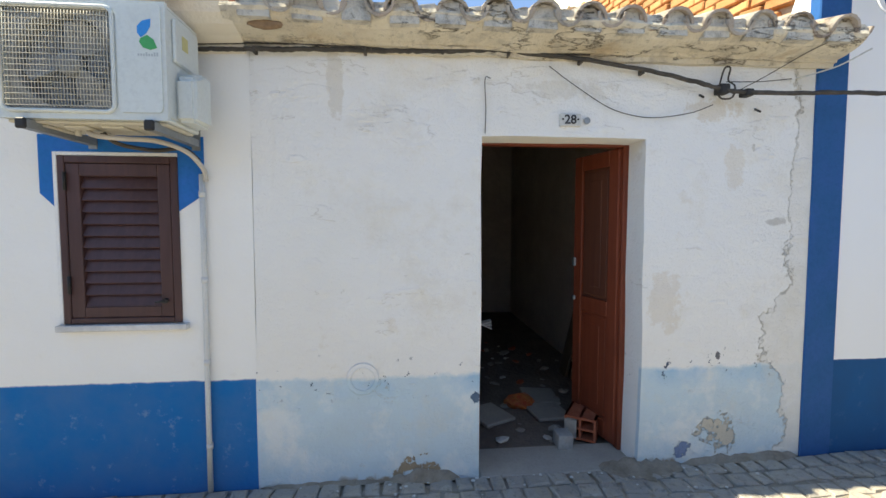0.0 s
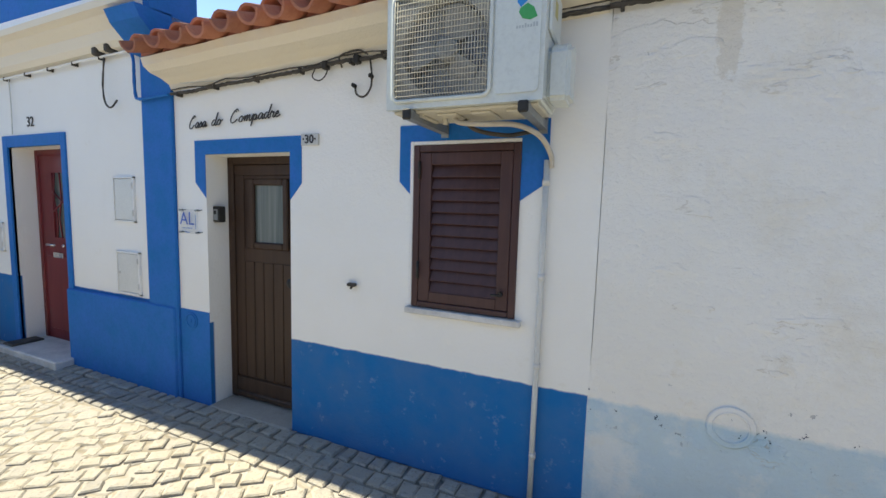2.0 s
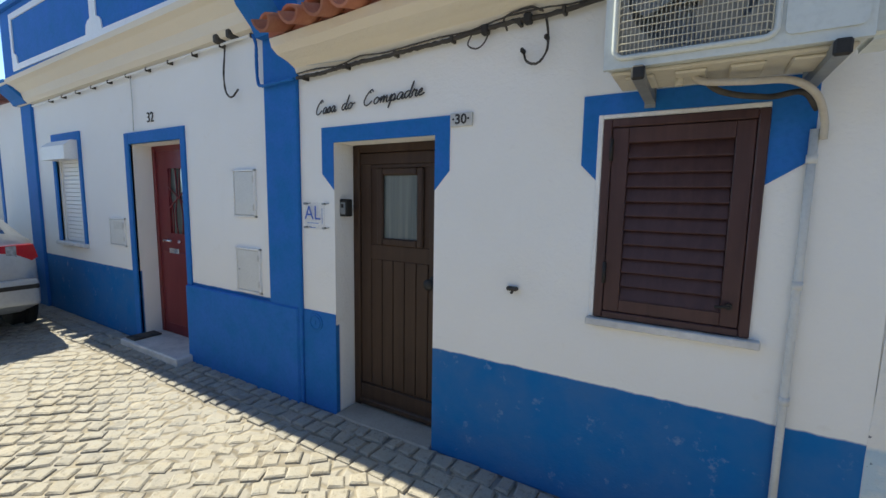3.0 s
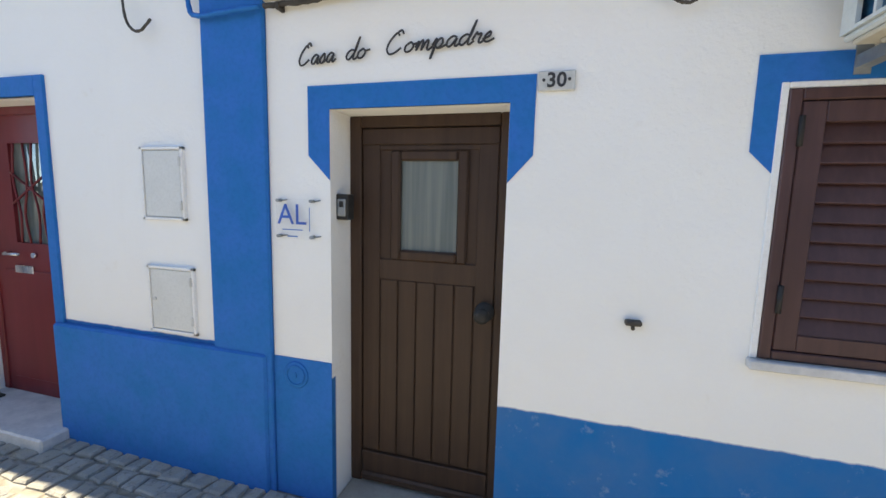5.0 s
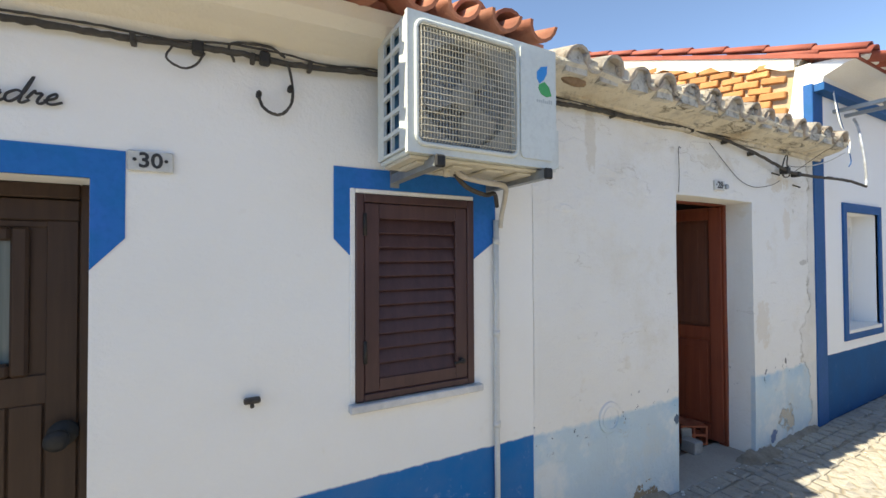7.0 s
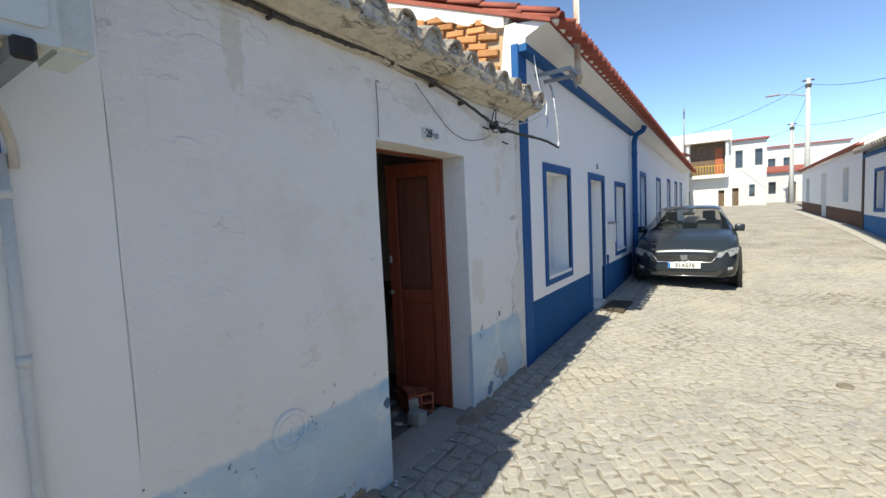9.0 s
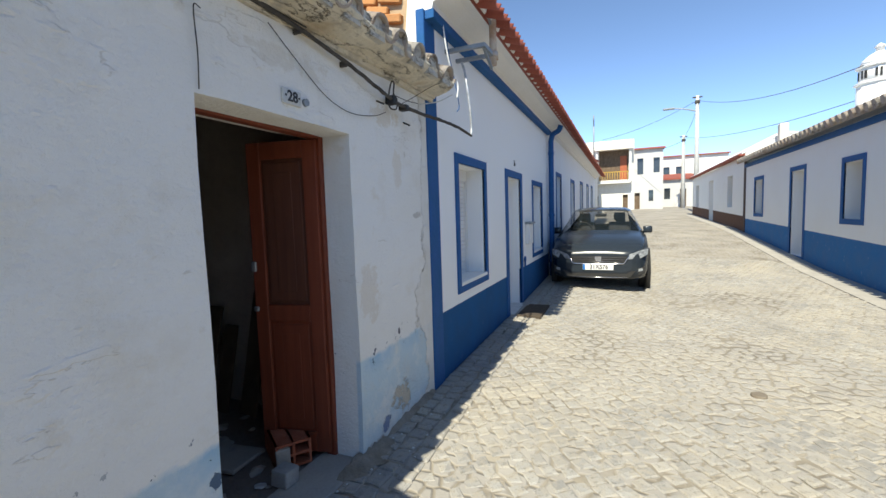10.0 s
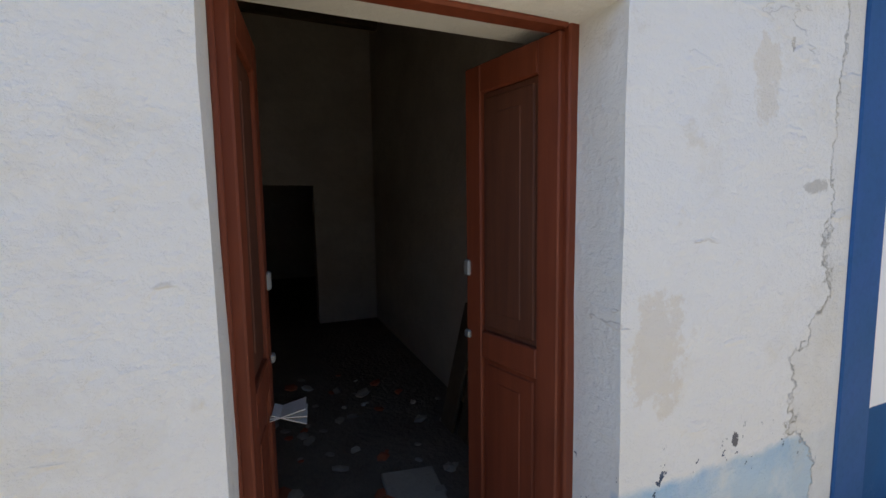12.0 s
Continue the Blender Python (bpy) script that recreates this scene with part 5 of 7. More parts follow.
cable("loose_wire", [(0.46, 2.188, 2.262), (0.43, 2.185, 2.255), (0.435, 2.187, 2.10), (0.432, 2.19, 1.97)], 0.0025, "thin wire running down to the door")
cable("loose_wire", [(1.80, 2.13, 2.20), (1.95, 2.10, 2.28), (2.15, 2.04, 2.40), (2.27, 1.98, 2.46)], 0.0025, "thin wire rising to the eave")
cable("loose_wire", [(1.78, 2.15, 2.27), (2.0, 2.17, 2.285), (2.2, 2.18, 2.31)], 0.0025, "thin wire to a wall hook")
cable("loose_wire", [(2.23, 2.18, 2.31), (2.4, 2.10, 2.36), (2.52, 2.03, 2.43)], 0.004, "pale wire to the corner of the eave", M_plate)
cable("loose_wire", [(1.75, 2.17, 2.24), (1.765, 2.15, 2.34), (1.80, 2.15, 2.345), (1.79, 2.15, 2.28), (1.83, 2.15, 2.25), (1.82, 2.15, 2.19), (1.77, 2.16, 2.18), (1.74, 2.16, 2.20)], 0.005, "tangle of black wire at a junction")
bm = bmesh.new()
box(bm, 1.725, 1.785, 2.12, 2.18, 2.20, 2.255, 0.012, 0, 2)
box(bm, 1.86, 1.91, 2.10, 2.16, 2.185, 2.225, 0.01, 0, 2)
for x, z in ((1.66, 2.18), (2.0, 2.11)):
    tube(bm, [(x, 2.2, z + 0.03), (x - 0.02, 2.14, z)], 0.006, 6)
tagged(place_mesh("cable_clamp", bm, M_black), "black cable clamps at the wire junction", "clamp")
cable("silver_cable", [(2.86, 2.0, 2.165), (2.87, 2.0, 2.25), (2.84, 2.0, 2.4), (2.83, 2.02, 2.6), (2.86, 2.05, 2.72), (2.92, 2.09, 2.80)], 0.011, "cable wrapped in silver tape hanging from the eave", M_tape)
cable("loose_wire", [(2.60, 2.13, 3.05), (2.58, 2.10, 2.85), (2.62, 2.08, 2.68), (2.72, 2.06, 2.58), (2.70, 2.06, 2.45)], 0.006, "white wire loop on the blue corner", M_white)
cable("loose_wire", [(2.65, 2.13, 3.03), (2.64, 2.10, 2.8), (2.70, 2.08, 2.6), (2.74, 2.06, 2.4), (2.66, 2.05, 2.33)], 0.004, "dark blue wire loop on the corner", M_navy)
cable("loose_wire", [(-1.98, 2.17, 2.285), (-1.965, 2.165, 2.2), (-1.97, 2.165, 2.13), (-2.01, 2.165, 2.085), (-2.06, 2.168, 2.10), (-2.08, 2.18, 2.145)], 0.0055, "black cable end hanging in a hook shape")
cable("loose_wire", [(-2.34, 2.17, 2.27), (-2.36, 2.165, 2.22), (-2.32, 2.165, 2.195), (-2.28, 2.168, 2.21), (-2.25, 2.17, 2.26)], 0.004, "small loop of black wire under the eave")
cable("loose_wire", [(-2.16, 2.17, 2.25), (-2.17, 2.165, 2.31), (-2.05, 2.16, 2.325), (-1.99, 2.165, 2.30)], 0.005, "small loop of black wire under the eave")
bm = bmesh.new()
for x, z, h in ((-2.27, 2.275, 1.0), (-2.06, 2.285, 1.0), (-1.972, 2.19, 0.5), (-2.08, 2.15, 0.5)):
    box(bm, x - 0.018 * h, x + 0.018 * h, 2.15, 2.19, z - 0.024 * h, z + 0.02 * h, 0.006)
tagged(place_mesh("cable_clamp", bm, M_black), "black cable junction clamps", "clamp")
cable("loose_wire", [(-4.30, 2.17, 2.56), (-4.295, 2.155, 2.44), (-4.31, 2.155, 2.32), (-4.29, 2.155, 2.21), (-4.23, 2.158, 2.17), (-4.17, 2.17, 2.22)], 0.0065, "black cable end hanging from the cornice")
bm = bmesh.new()
for x, z in ((-4.35, 2.575), (-4.20, 2.585)):
    box(bm, x - 0.025, x + 0.025, 2.12, 2.2, z - 0.03, z + 0.03, 0.01)
tagged(place_mesh("cable_clamp", bm, M_cable), "black cable junction clamps", "clamp")
cable("conduit", [(-8.0, 2.165, 2.465), (-6.5, 2.165, 2.495), (-5.2, 2.165, 2.525), (-4.6, 2.165, 2.54), (-4.0, 2.165, 2.55)], 0.009, "white painted cable under the cornice", M_white, [(-7.5 + 0.35 * k, 2.477 + 0.0072 * k) for k in range(11)])
cable("conduit", [(-3.99, 2.17, 2.55), (-3.955, 2.165, 2.48), (-3.955, 2.165, 2.38), (-3.95, 2.165, 2.26), (-3.91, 2.16, 2.21), (-3.75, 2.15, 2.205), (-3.58, 2.155, 2.215)], 0.011, "blue painted cable crossing the pilaster", M_blue)
cable("loose_wire", [(-5.72, 2.18, 2.51), (-5.71, 2.18, 2.3), (-5.72, 2.18, 2.04)], 0.005, "grey wire down to the door", M_plate)

# ---- writing and plaques ----
def plaque(x, z, w, h, text, size, label):
    p = boxed("house_number", M_plate, (x - w / 2, x + w / 2, FACE - 0.014, FACE + 0.004, z - h / 2, z + h / 2), 0.003)
    lettering("digits", text, size, facing_street(x, FACE - 0.0155, z), M_dark, p, 0, 0.001, 1.0, 0.0016)
    return tagged(p, label, "house number")


plaque(0.905, 2.052, 0.118, 0.068, "·28·", 0.068, "pale ceramic house number plaque reading 28")
plaque(-2.402, 1.877, 0.125, 0.066, "·30·", 0.068, "pale ceramic house number plaque reading 30")
bm = bmesh.new()
tube(bm, [(1.0, 2.2, 2.05), (1.0, 2.185, 2.05)], 0.018, 14)
tagged(place_mesh("bell_push", bm, M_steel), "round grey metal stud beside the house number", "stud")
name_sign = empty("wall_lettering")
tagged(name_sign, "black cursive metal lettering naming the house", "sign")


# cursive letters as bent rod, written on a unit em: each stroke a few points
def cursive(parent, x, z, wide, s, lean, strokes):
    bm = bmesh.new()
    for st in strokes:
        pts = [(x + wide * p + s * lean * q, FACE - 0.012, z + s * q) for p, q in st]
        tube(bm, curve_pts(pts, 5), 0.0040, 5)
    return place_mesh("letter", bm, M_dark, parent)


GL = {
    "C": (0.95, [[(0.75, 0.95), (0.62, 1.12), (0.45, 1.02), (0.55, 0.88), (0.4, 1.0), (0.12, 0.62), (0.05, 0.25), (0.22, 0.0), (0.5, 0.05), (0.78, 0.28)]]),
    "a": (0.62, [[(0.5, 0.40), (0.3, 0.47), (0.08, 0.28), (0.1, 0.04), (0.28, 0.02), (0.5, 0.38), (0.46, 0.08), (0.55, 0.0), (0.72, 0.15)]]),
    "s": (0.5, [[(0.0, 0.1), (0.28, 0.48), (0.38, 0.2), (0.28, 0.0), (0.08, 0.04), (0.25, 0.0), (0.6, 0.18)]]),
    "d": (0.66, [[(0.5, 0.40), (0.3, 0.47), (0.08, 0.28), (0.1, 0.04), (0.28, 0.02), (0.52, 0.42), (0.62, 1.1), (0.5, 0.5), (0.48, 0.06), (0.58, 0.0), (0.75, 0.15)]]),
    "o": (0.6, [[(0.32, 0.47), (0.08, 0.28), (0.12, 0.02), (0.36, 0.04), (0.48, 0.28), (0.32, 0.47), (0.45, 0.36), (0.72, 0.40)]]),
    "m": (0.86, [[(0.0, 0.15), (0.12, 0.45), (0.08, 0.0), (0.2, 0.36), (0.34, 0.46), (0.34, 0.0), (0.46, 0.36), (0.6, 0.46), (0.62, 0.08), (0.7, 0.0), (0.9, 0.15)]]),
    "p": (0.66, [[(0.0, 0.15), (0.16, 0.46), (0.06, -0.45), (0.12, -0.3), (0.2, 0.3), (0.4, 0.46), (0.5, 0.22), (0.34, 0.0), (0.2, 0.06), (0.4, 0.0), (0.72, 0.15)]]),
    "r": (0.5, [[(0.0, 0.15), (0.14, 0.5), (0.2, 0.4), (0.38, 0.42), (0.32, 0.1), (0.42, 0.0), (0.6, 0.15)]]),
    "e": (0.5, [[(0.0, 0.12), (0.3, 0.28), (0.28, 0.46), (0.1, 0.3), (0.1, 0.06), (0.28, 0.0), (0.55, 0.14)]]),
}
for word, xx, wide in (("Casa", -3.43, 0.0615), ("do", -3.216, 0.0735), ("Compadre", -3.045, 0.0775)):
    for ch in word:
        adv, st = GL[ch]
        cursive(name_sign, xx, 1.985 + 0.04 * (xx + 3.43) / 0.82, wide, 0.0735, 0.28, st)
        xx += adv * wide

al = empty("lodging_sign")
acrylic = boxed("sheet", glass("clear_acrylic", (0.95, 0.97, 0.97)), (-3.545, -3.36, FACE - 0.019, FACE - 0.015, 1.275, 1.445), 0.001, al)
acrylic.visible_shadow = False
acrylic.active_material.node_tree.nodes["Principled BSDF"].inputs["Alpha"].default_value = 0.12
lettering("letters", "AL", 0.125, facing_street(-3.467, FACE - 0.021, 1.375), surf("blue_print", (0.03, 0.10, 0.42), (0.04, 0.12, 0.45), 9, 0.5, 0), al, 0, 0.0006)
bm = bmesh.new()
box(bm, -3.515, -3.415, FACE - 0.0215, FACE - 0.0205, 1.312, 1.316)
box(bm, -3.49, -3.44, FACE - 0.0215, FACE - 0.0205, 1.283, 1.288)
box(bm, -3.382, -3.379, FACE - 0.0215, FACE - 0.0205, 1.31, 1.41)
place_mesh("print_line", bm, M_blue, al)
bm = bmesh.new()
for x in (-3.535, -3.372):
    for z in (1.285, 1.437):
        tube(bm, [(x, FACE, z), (x, FACE - 0.028, z)], 0.007, 10)
        tube(bm, [(x, FACE - 0.002, z - 0.002), (x + 0.034, FACE - 0.003, z + 0.004)], 0.003, 6)
place_mesh("standoff", bm, M_steel, al)
tagged(al, "clear acrylic sign with blue letters AL on steel standoffs", "sign")

# key box on the reveal of 30
kb = empty("key_box")
boxed("body", M_black, (-3.296, -3.235, 2.245, 2.30, 1.36, 1.47), 0.008, kb, 2)
boxed("front", M_steel, (-3.285, -3.245, 2.240, 2.247, 1.375, 1.45), 0.006, kb, 2)
boxed("dial", M_black, (-3.275, -3.255, 2.236, 2.242, 1.415, 1.44), 0.003, kb)
tagged(kb, "small black and grey key safe on the door reveal", "key box")
bm = bmesh.new()
box(bm, -2.125, -2.07, 2.17, 2.2, 1.043, 1.062, 0.005)
tube(bm, [(-2.098, 2.19, 1.042), (-2.098, 2.175, 1.032)], 0.007, 8)
tagged(place_mesh("wall_catch", bm, M_cable), "small dark shutter catch on the white wall", "catch")


def wall_ring(x, z, r, mat, label):
    """A round service cover under the paint."""
    e = empty("service_cover", (x, FACE - 0.004, z))
    bm = bmesh.new()
    tube(bm, [(0, 0.01, 0), (0, -0.004, 0), (0, -0.006, 0)], [r, r, r * 0.93], 28)
    place_mesh("plate", bm, mat, e)
    bm = bmesh.new()
    tube(bm, [(0.72 * r * math.cos(k * math.tau / 28), -0.007, 0.72 * r * math.sin(k * math.tau / 28)) for k in range(29)], 0.004, 5, 0, False)
    box(bm, -0.004, 0.004, -0.010, -0.004, -0.012, 0.012)
    place_mesh("rim", bm, mat, e)
    return tagged(e, label, "cover")


wall_ring(-0.232, 0.643, 0.088, M_w28, "round painted-over service cover on the old wall")
tagged(boxed("trim_dado", M_blue, (-3.588, -3.293, FACE - 0.004, FACE + 0.01, 0.0, 0.732), 0.001), "blue painted base beside the door", "trim", kind="structure")
wall_ring(-3.472, 0.655, 0.062, M_blue, "round blue painted service cover on the plinth")


def meter_box(x0, x1, z0, z1, label, window=False, lock=False):
    m = empty("meter_box")
    bm = bmesh.new()
    for q in ((x0, x0 + 0.014, z0, z1), (x1 - 0.014, x1, z0, z1), (x0, x1, z1 - 0.014, z1), (x0, x1, z0, z0 + 0.014)):
        box(bm, q[0], q[1], FACE - 0.018, FACE + 0.01, q[2], q[3], 0.002)
    place_mesh("frame", bm, M_white, m)
    boxed("door", surf("pale_grey_enamel", (0.66, 0.67, 0.65), (0.60, 0.61, 0.59), 5, 0.5, 0.05), (x0 + 0.017, x1 - 0.017, FACE - 0.014, FACE + 0.01, z0 + 0.017, z1 - 0.017), 0.003, m)
    bm = bmesh.new()
    if window:
        box(bm, x0 + 0.10, x1 - 0.04, FACE - 0.017, FACE - 0.012, z1 - 0.11, z1 - 0.03, 0.002)
    if lock:
        tube(bm, [(x0 + 0.04, FACE - 0.01, (z0 + z1) / 2), (x0 + 0.04, FACE - 0.02, (z0 + z1) / 2)], 0.009, 10)
    for z in (z0 + 0.05, z1 - 0.09):
        box(bm, x1 - 0.022, x1 - 0.008, FACE - 0.024, FACE - 0.016, z, z + 0.045, 0.003)
    place_mesh("hinge", bm, M_plate, m)
    return tagged(m, label, "meter box")


meter_box(-4.305, -4.05, 1.325, 1.668, "pale grey metal meter box door in the wall")
meter_box(-4.305, -4.02, 0.77, 1.102, "pale grey metal meter box door with a lock", False, True)
meter_box(-6.35, -6.03, 0.975, 1.25, "pale grey gas meter box with small window", True)


# ---- door and window of 32 ----
def door32():
    d = empty("house_door")
    a, b, c, t, y = -5.85, -4.99, 0.14, 1.93, 2.375
    bm = bmesh.new()
    box(bm, a, a + 0.05, y, y + 0.06, c, t, 0.005)
    box(bm, b - 0.05, b, y, y + 0.06, c, t, 0.005)
    box(bm, a + 0.05, b - 0.05, y, y + 0.06, t - 0.05, t, 0.005)
    place_mesh("frame", bm, M_door32, d)
    g = (-5.60, -5.28, 1.12, 1.72)
    bm = bmesh.new()
    wall_with_openings(bm, a + 0.05, b - 0.05, c, t - 0.05, y + 0.01, y + 0.05, [g])
    box(bm, a + 0.12, b - 0.12, y + 0.0, y + 0.012, c + 0.1, 0.95, 0.006)
    place_mesh("leaf", bm, M_door32, d)
    boxed("pane", M_pane, (g[0], g[1], y + 0.03, y + 0.035, g[2], g[3]), 0, d)
    bm = bmesh.new()
    for k in range(4):
        x = g[0] + (k + 0.5) * 0.08
        tube(bm, curve_pts([(x, y + 0.015, g[2]), (x + 0.02 * (-1) ** k, y + 0.012, 1.3), (x - 0.02 * (-1) ** k, y + 0.012, 1.5), (x, y + 0.015, g[3])], 4), 0.007, 5)
    tube(bm, [(g[0], y + 0.012, 1.36), (g[1], y + 0.012, 1.55)], 0.007, 5)
    tube(bm, [(g[0], y + 0.012, 1.55), (g[1], y + 0.012, 1.36)], 0.007, 5)
    place_mesh("grille", bm, M_door32, d)
    bm = bmesh.new()
    box(bm, -5.62, -5.46, y - 0.004, y + 0.01, 0.93, 0.98, 0.004)
    tube(bm, [(-5.66, y - 0.03, 1.05), (-5.52, y - 0.035, 1.055)], 0.01, 8)
    tube(bm, [(-5.66, y + 0.01, 1.05), (-5.66, y - 0.03, 1.05)], 0.012, 8)
    tube(bm, [(-5.44, y + 0.012, 1.05), (-5.44, y - 0.01, 1.05)], 0.016, 10)
    place_mesh("handle", bm, M_chrome, d)
    return tagged(d, "maroon metal house door with glazed grille and chrome handle", "door")


door32()
tagged(boxed("doorstep", M_marble, (-5.90, -4.93, 2.03, 2.45, 0.0, 0.14), 0.01), "veined white marble doorstep", "doorstep", kind="structure")
bm = bmesh.new()
box(bm, -5.86, -5.70, 2.06, 2.3, 0.14, 0.155, 0.006)
tagged(wobble(place_mesh("doormat_rag", bm, M_cable), 0.012, 14), "dark crumpled rag on the doorstep", "rag")


def roller_blind(x0, x1, z0, z1, y, boxed_top, label):
    w = empty("roller_blind")
    bm = bmesh.new()
    n = int((z1 - z0) / 0.045)
    for k in range(n):
        za = z0 + k * (z1 - z0) / n
        box(bm, x0 + 0.02, x1 - 0.02, y, y + 0.012, za + 0.003, za + (z1 - z0) / n, 0.004)
    place_mesh("slats", bm, M_white, w)
    bm = bmesh.new()
    box(bm, x0, x0 + 0.03, y - 0.02, y + 0.03, z0, z1, 0.003)
    box(bm, x1 - 0.03, x1, y - 0.02, y + 0.03, z0, z1, 0.003)
    if boxed_top:
        prism(bm, [(y - 0.17, z1 - 0.20), (y + 0.02, z1 - 0.20), (y + 0.02, z1), (y - 0.10, z1), (y - 0.17, z1 - 0.06)], "x", x0 - 0.01, x1 + 0.01)
    else:
        box(bm, x0 + 0.03, x1 - 0.03, y - 0.03, y + 0.03, z1 - 0.12, z1, 0.004)
    place_mesh("guide", bm, M_white, w)
    return tagged(w, label, "roller blind")


roller_blind(-7.56, -6.95, 0.945, 2.03, 2.24, True, "closed white roller blind with projecting box")
roller_blind(W36[0], W36[1], W36[2], W36[3], 2.42, False, "closed white roller blind deep in the window")
roller_blind(V36[0], V36[1], V36[2], V36[3], 2.42, False, "closed white roller blind deep in the window")
for o in W38 + W34:
    if o[2] > 0.5:
        roller_blind(*o, 2.42, False, "closed white roller blind in the window")
    else:
        tagged(boxed("house_door", M_white, (o[0], o[1], 2.42, 2.46, 0.15, o[3]), 0.005), "plain white house door", "door")
tagged(boxed("window_sill", M_white, (W36[0], W36[1], 2.18, 2.6, W36[2] - 0.02, W36[2] + 0.015), 0.004), "white window sill", "sill", kind="structure")
tagged(boxed("window_sill", M_white, (V36[0], V36[1], 2.18, 2.6, V36[2] - 0.02, V36[2] + 0.015), 0.004), "white window sill", "sill", kind="structure")
d36 = empty("house_door")
boxed("leaf", M_white, (D36[0], D36[1], 2.43, 2.47, 0.15, D36[3]), 0.005, d36)
bm = bmesh.new()
for z0, z1 in ((0.3, 0.95), (1.08, 1.85)):
    box(bm, D36[0] + 0.12, D36[1] - 0.12, 2.42, 2.432, z0, z1, 0.006)
place_mesh("panel", bm, M_white, d36)
tagged(d36, "white panelled house door set deep in the wall", "door")
tagged(boxed("doorstep", M_marble, (D36[0], D36[1], 2.14, 2.5, 0.0, 0.15), 0.008), "pale stone doorstep", "doorstep", kind="structure")
bm = bmesh.new()
box(bm, 4.78, 5.5, 1.78, 2.1, 0.10, 0.15, 0.008)
mat_ob = place_mesh("doormat", bm, surf("brown_mat", (0.06, 0.045, 0.035), (0.09, 0.07, 0.05), 20, 0.95, 0.8, 150))
tagged(mat_ob, "dark brown doormat on the setts", "doormat")
mb = empty("mailbox")
boxed("body", M_white, (5.86, 6.14, 2.13, 2.2, 1.0, 1.32), 0.01, mb)
boxed("flap", M_steel, (5.84, 6.16, 2.10, 2.2, 1.31, 1.345), 0.008, mb)
tagged(mb, "small white mailbox with grey lid on the wall", "mailbox")
bm = bmesh.new()
tube(bm, [(5.78, 2.2, 0.78), (5.78, 2.18, 0.78)], 0.045, 16)
box(bm, 5.75, 5.81, 2.18, 2.2, 0.66, 0.78, 0.006)
tagged(place_mesh("tap_cover", bm, M_navy), "navy painted tap cover on the wall", "cover")
lettering_ob = lettering("house_number", "36", 0.11, facing_street(5.22, FACE - 0.005, 2.17), M_dark)
tagged(lettering_ob, "dark metal house number 36 on the white wall", "house number")
lettering_ob = lettering("house_number", "32", 0.12, facing_street(-5.45, FACE - 0.005, 2.135), M_cable)
tagged(lettering_ob, "dark metal house number 32 above the door", "house number")
bm = bmesh.new()
tube(bm, curve_pts([(7.93, 1.93, 3.14), (7.93, 1.97, 3.05), (7.93, 2.08, 2.98), (7.93, 2.12, 2.85)], 5) + [(7.93, 2.12, 1.5), (7.93, 2.12, 0.2)], 0.05, 12)
for z in (2.6, 1.4, 0.5):
    tube(bm, [(7.93, 2.12, z), (7.93, 2.12, z + 0.05)], 0.058, 12)
tagged(place_mesh("downpipe", bm, M_navy), "navy painted rainwater downpipe", "downpipe")

# rusty mast on brackets at the corner of 36
mast = empty("mast")
bm = bmesh.new()
tube(bm, [(3.10, 1.86, 2.80), (3.10, 1.86, 3.3), (3.11, 1.86, 4.6)], 0.032, 12)
for z in (2.86, 3.24):
    tube(bm, [(3.10, 1.86, z), (3.10, 1.86, z + 0.05)], 0.045, 12)
    box(bm, 3.04, 3.20, 1.84, 1.88, z + 0.01, z + 0.035, 0.004)
place_mesh("pole", bm, M_rust, mast)
bm = bmesh.new()
for z in (2.885, 3.265):
    box(bm, 2.82, 3.09, 1.845, 1.875, z - 0.02, z + 0.015)
    box(bm, 3.055, 3.09, 1.87, 2.2, z - 0.02, z + 0.01)
    prism(bm, [(2.85, z - 0.02), (2.88, z - 0.02), (3.08, z - 0.1), (3.08, z - 0.13)], "y", 1.86, 1.88)
    box(bm, 2.80, 2.84, 1.85, 2.2, z - 0.02, z + 0.01)
place_mesh("bracket", bm, M_steel, mast)
bm = bmesh.new()
tube(bm, curve_pts([(3.07, 1.83, 3.2), (3.065, 1.83, 3.6), (3.07, 1.83, 4.0), (3.075, 1.83, 4.5)], 4), 0.008, 6)
place_mesh("wire", bm, M_white, mast)
tagged(mast, "rusty steel mast clamped to the wall on brackets", "mast")


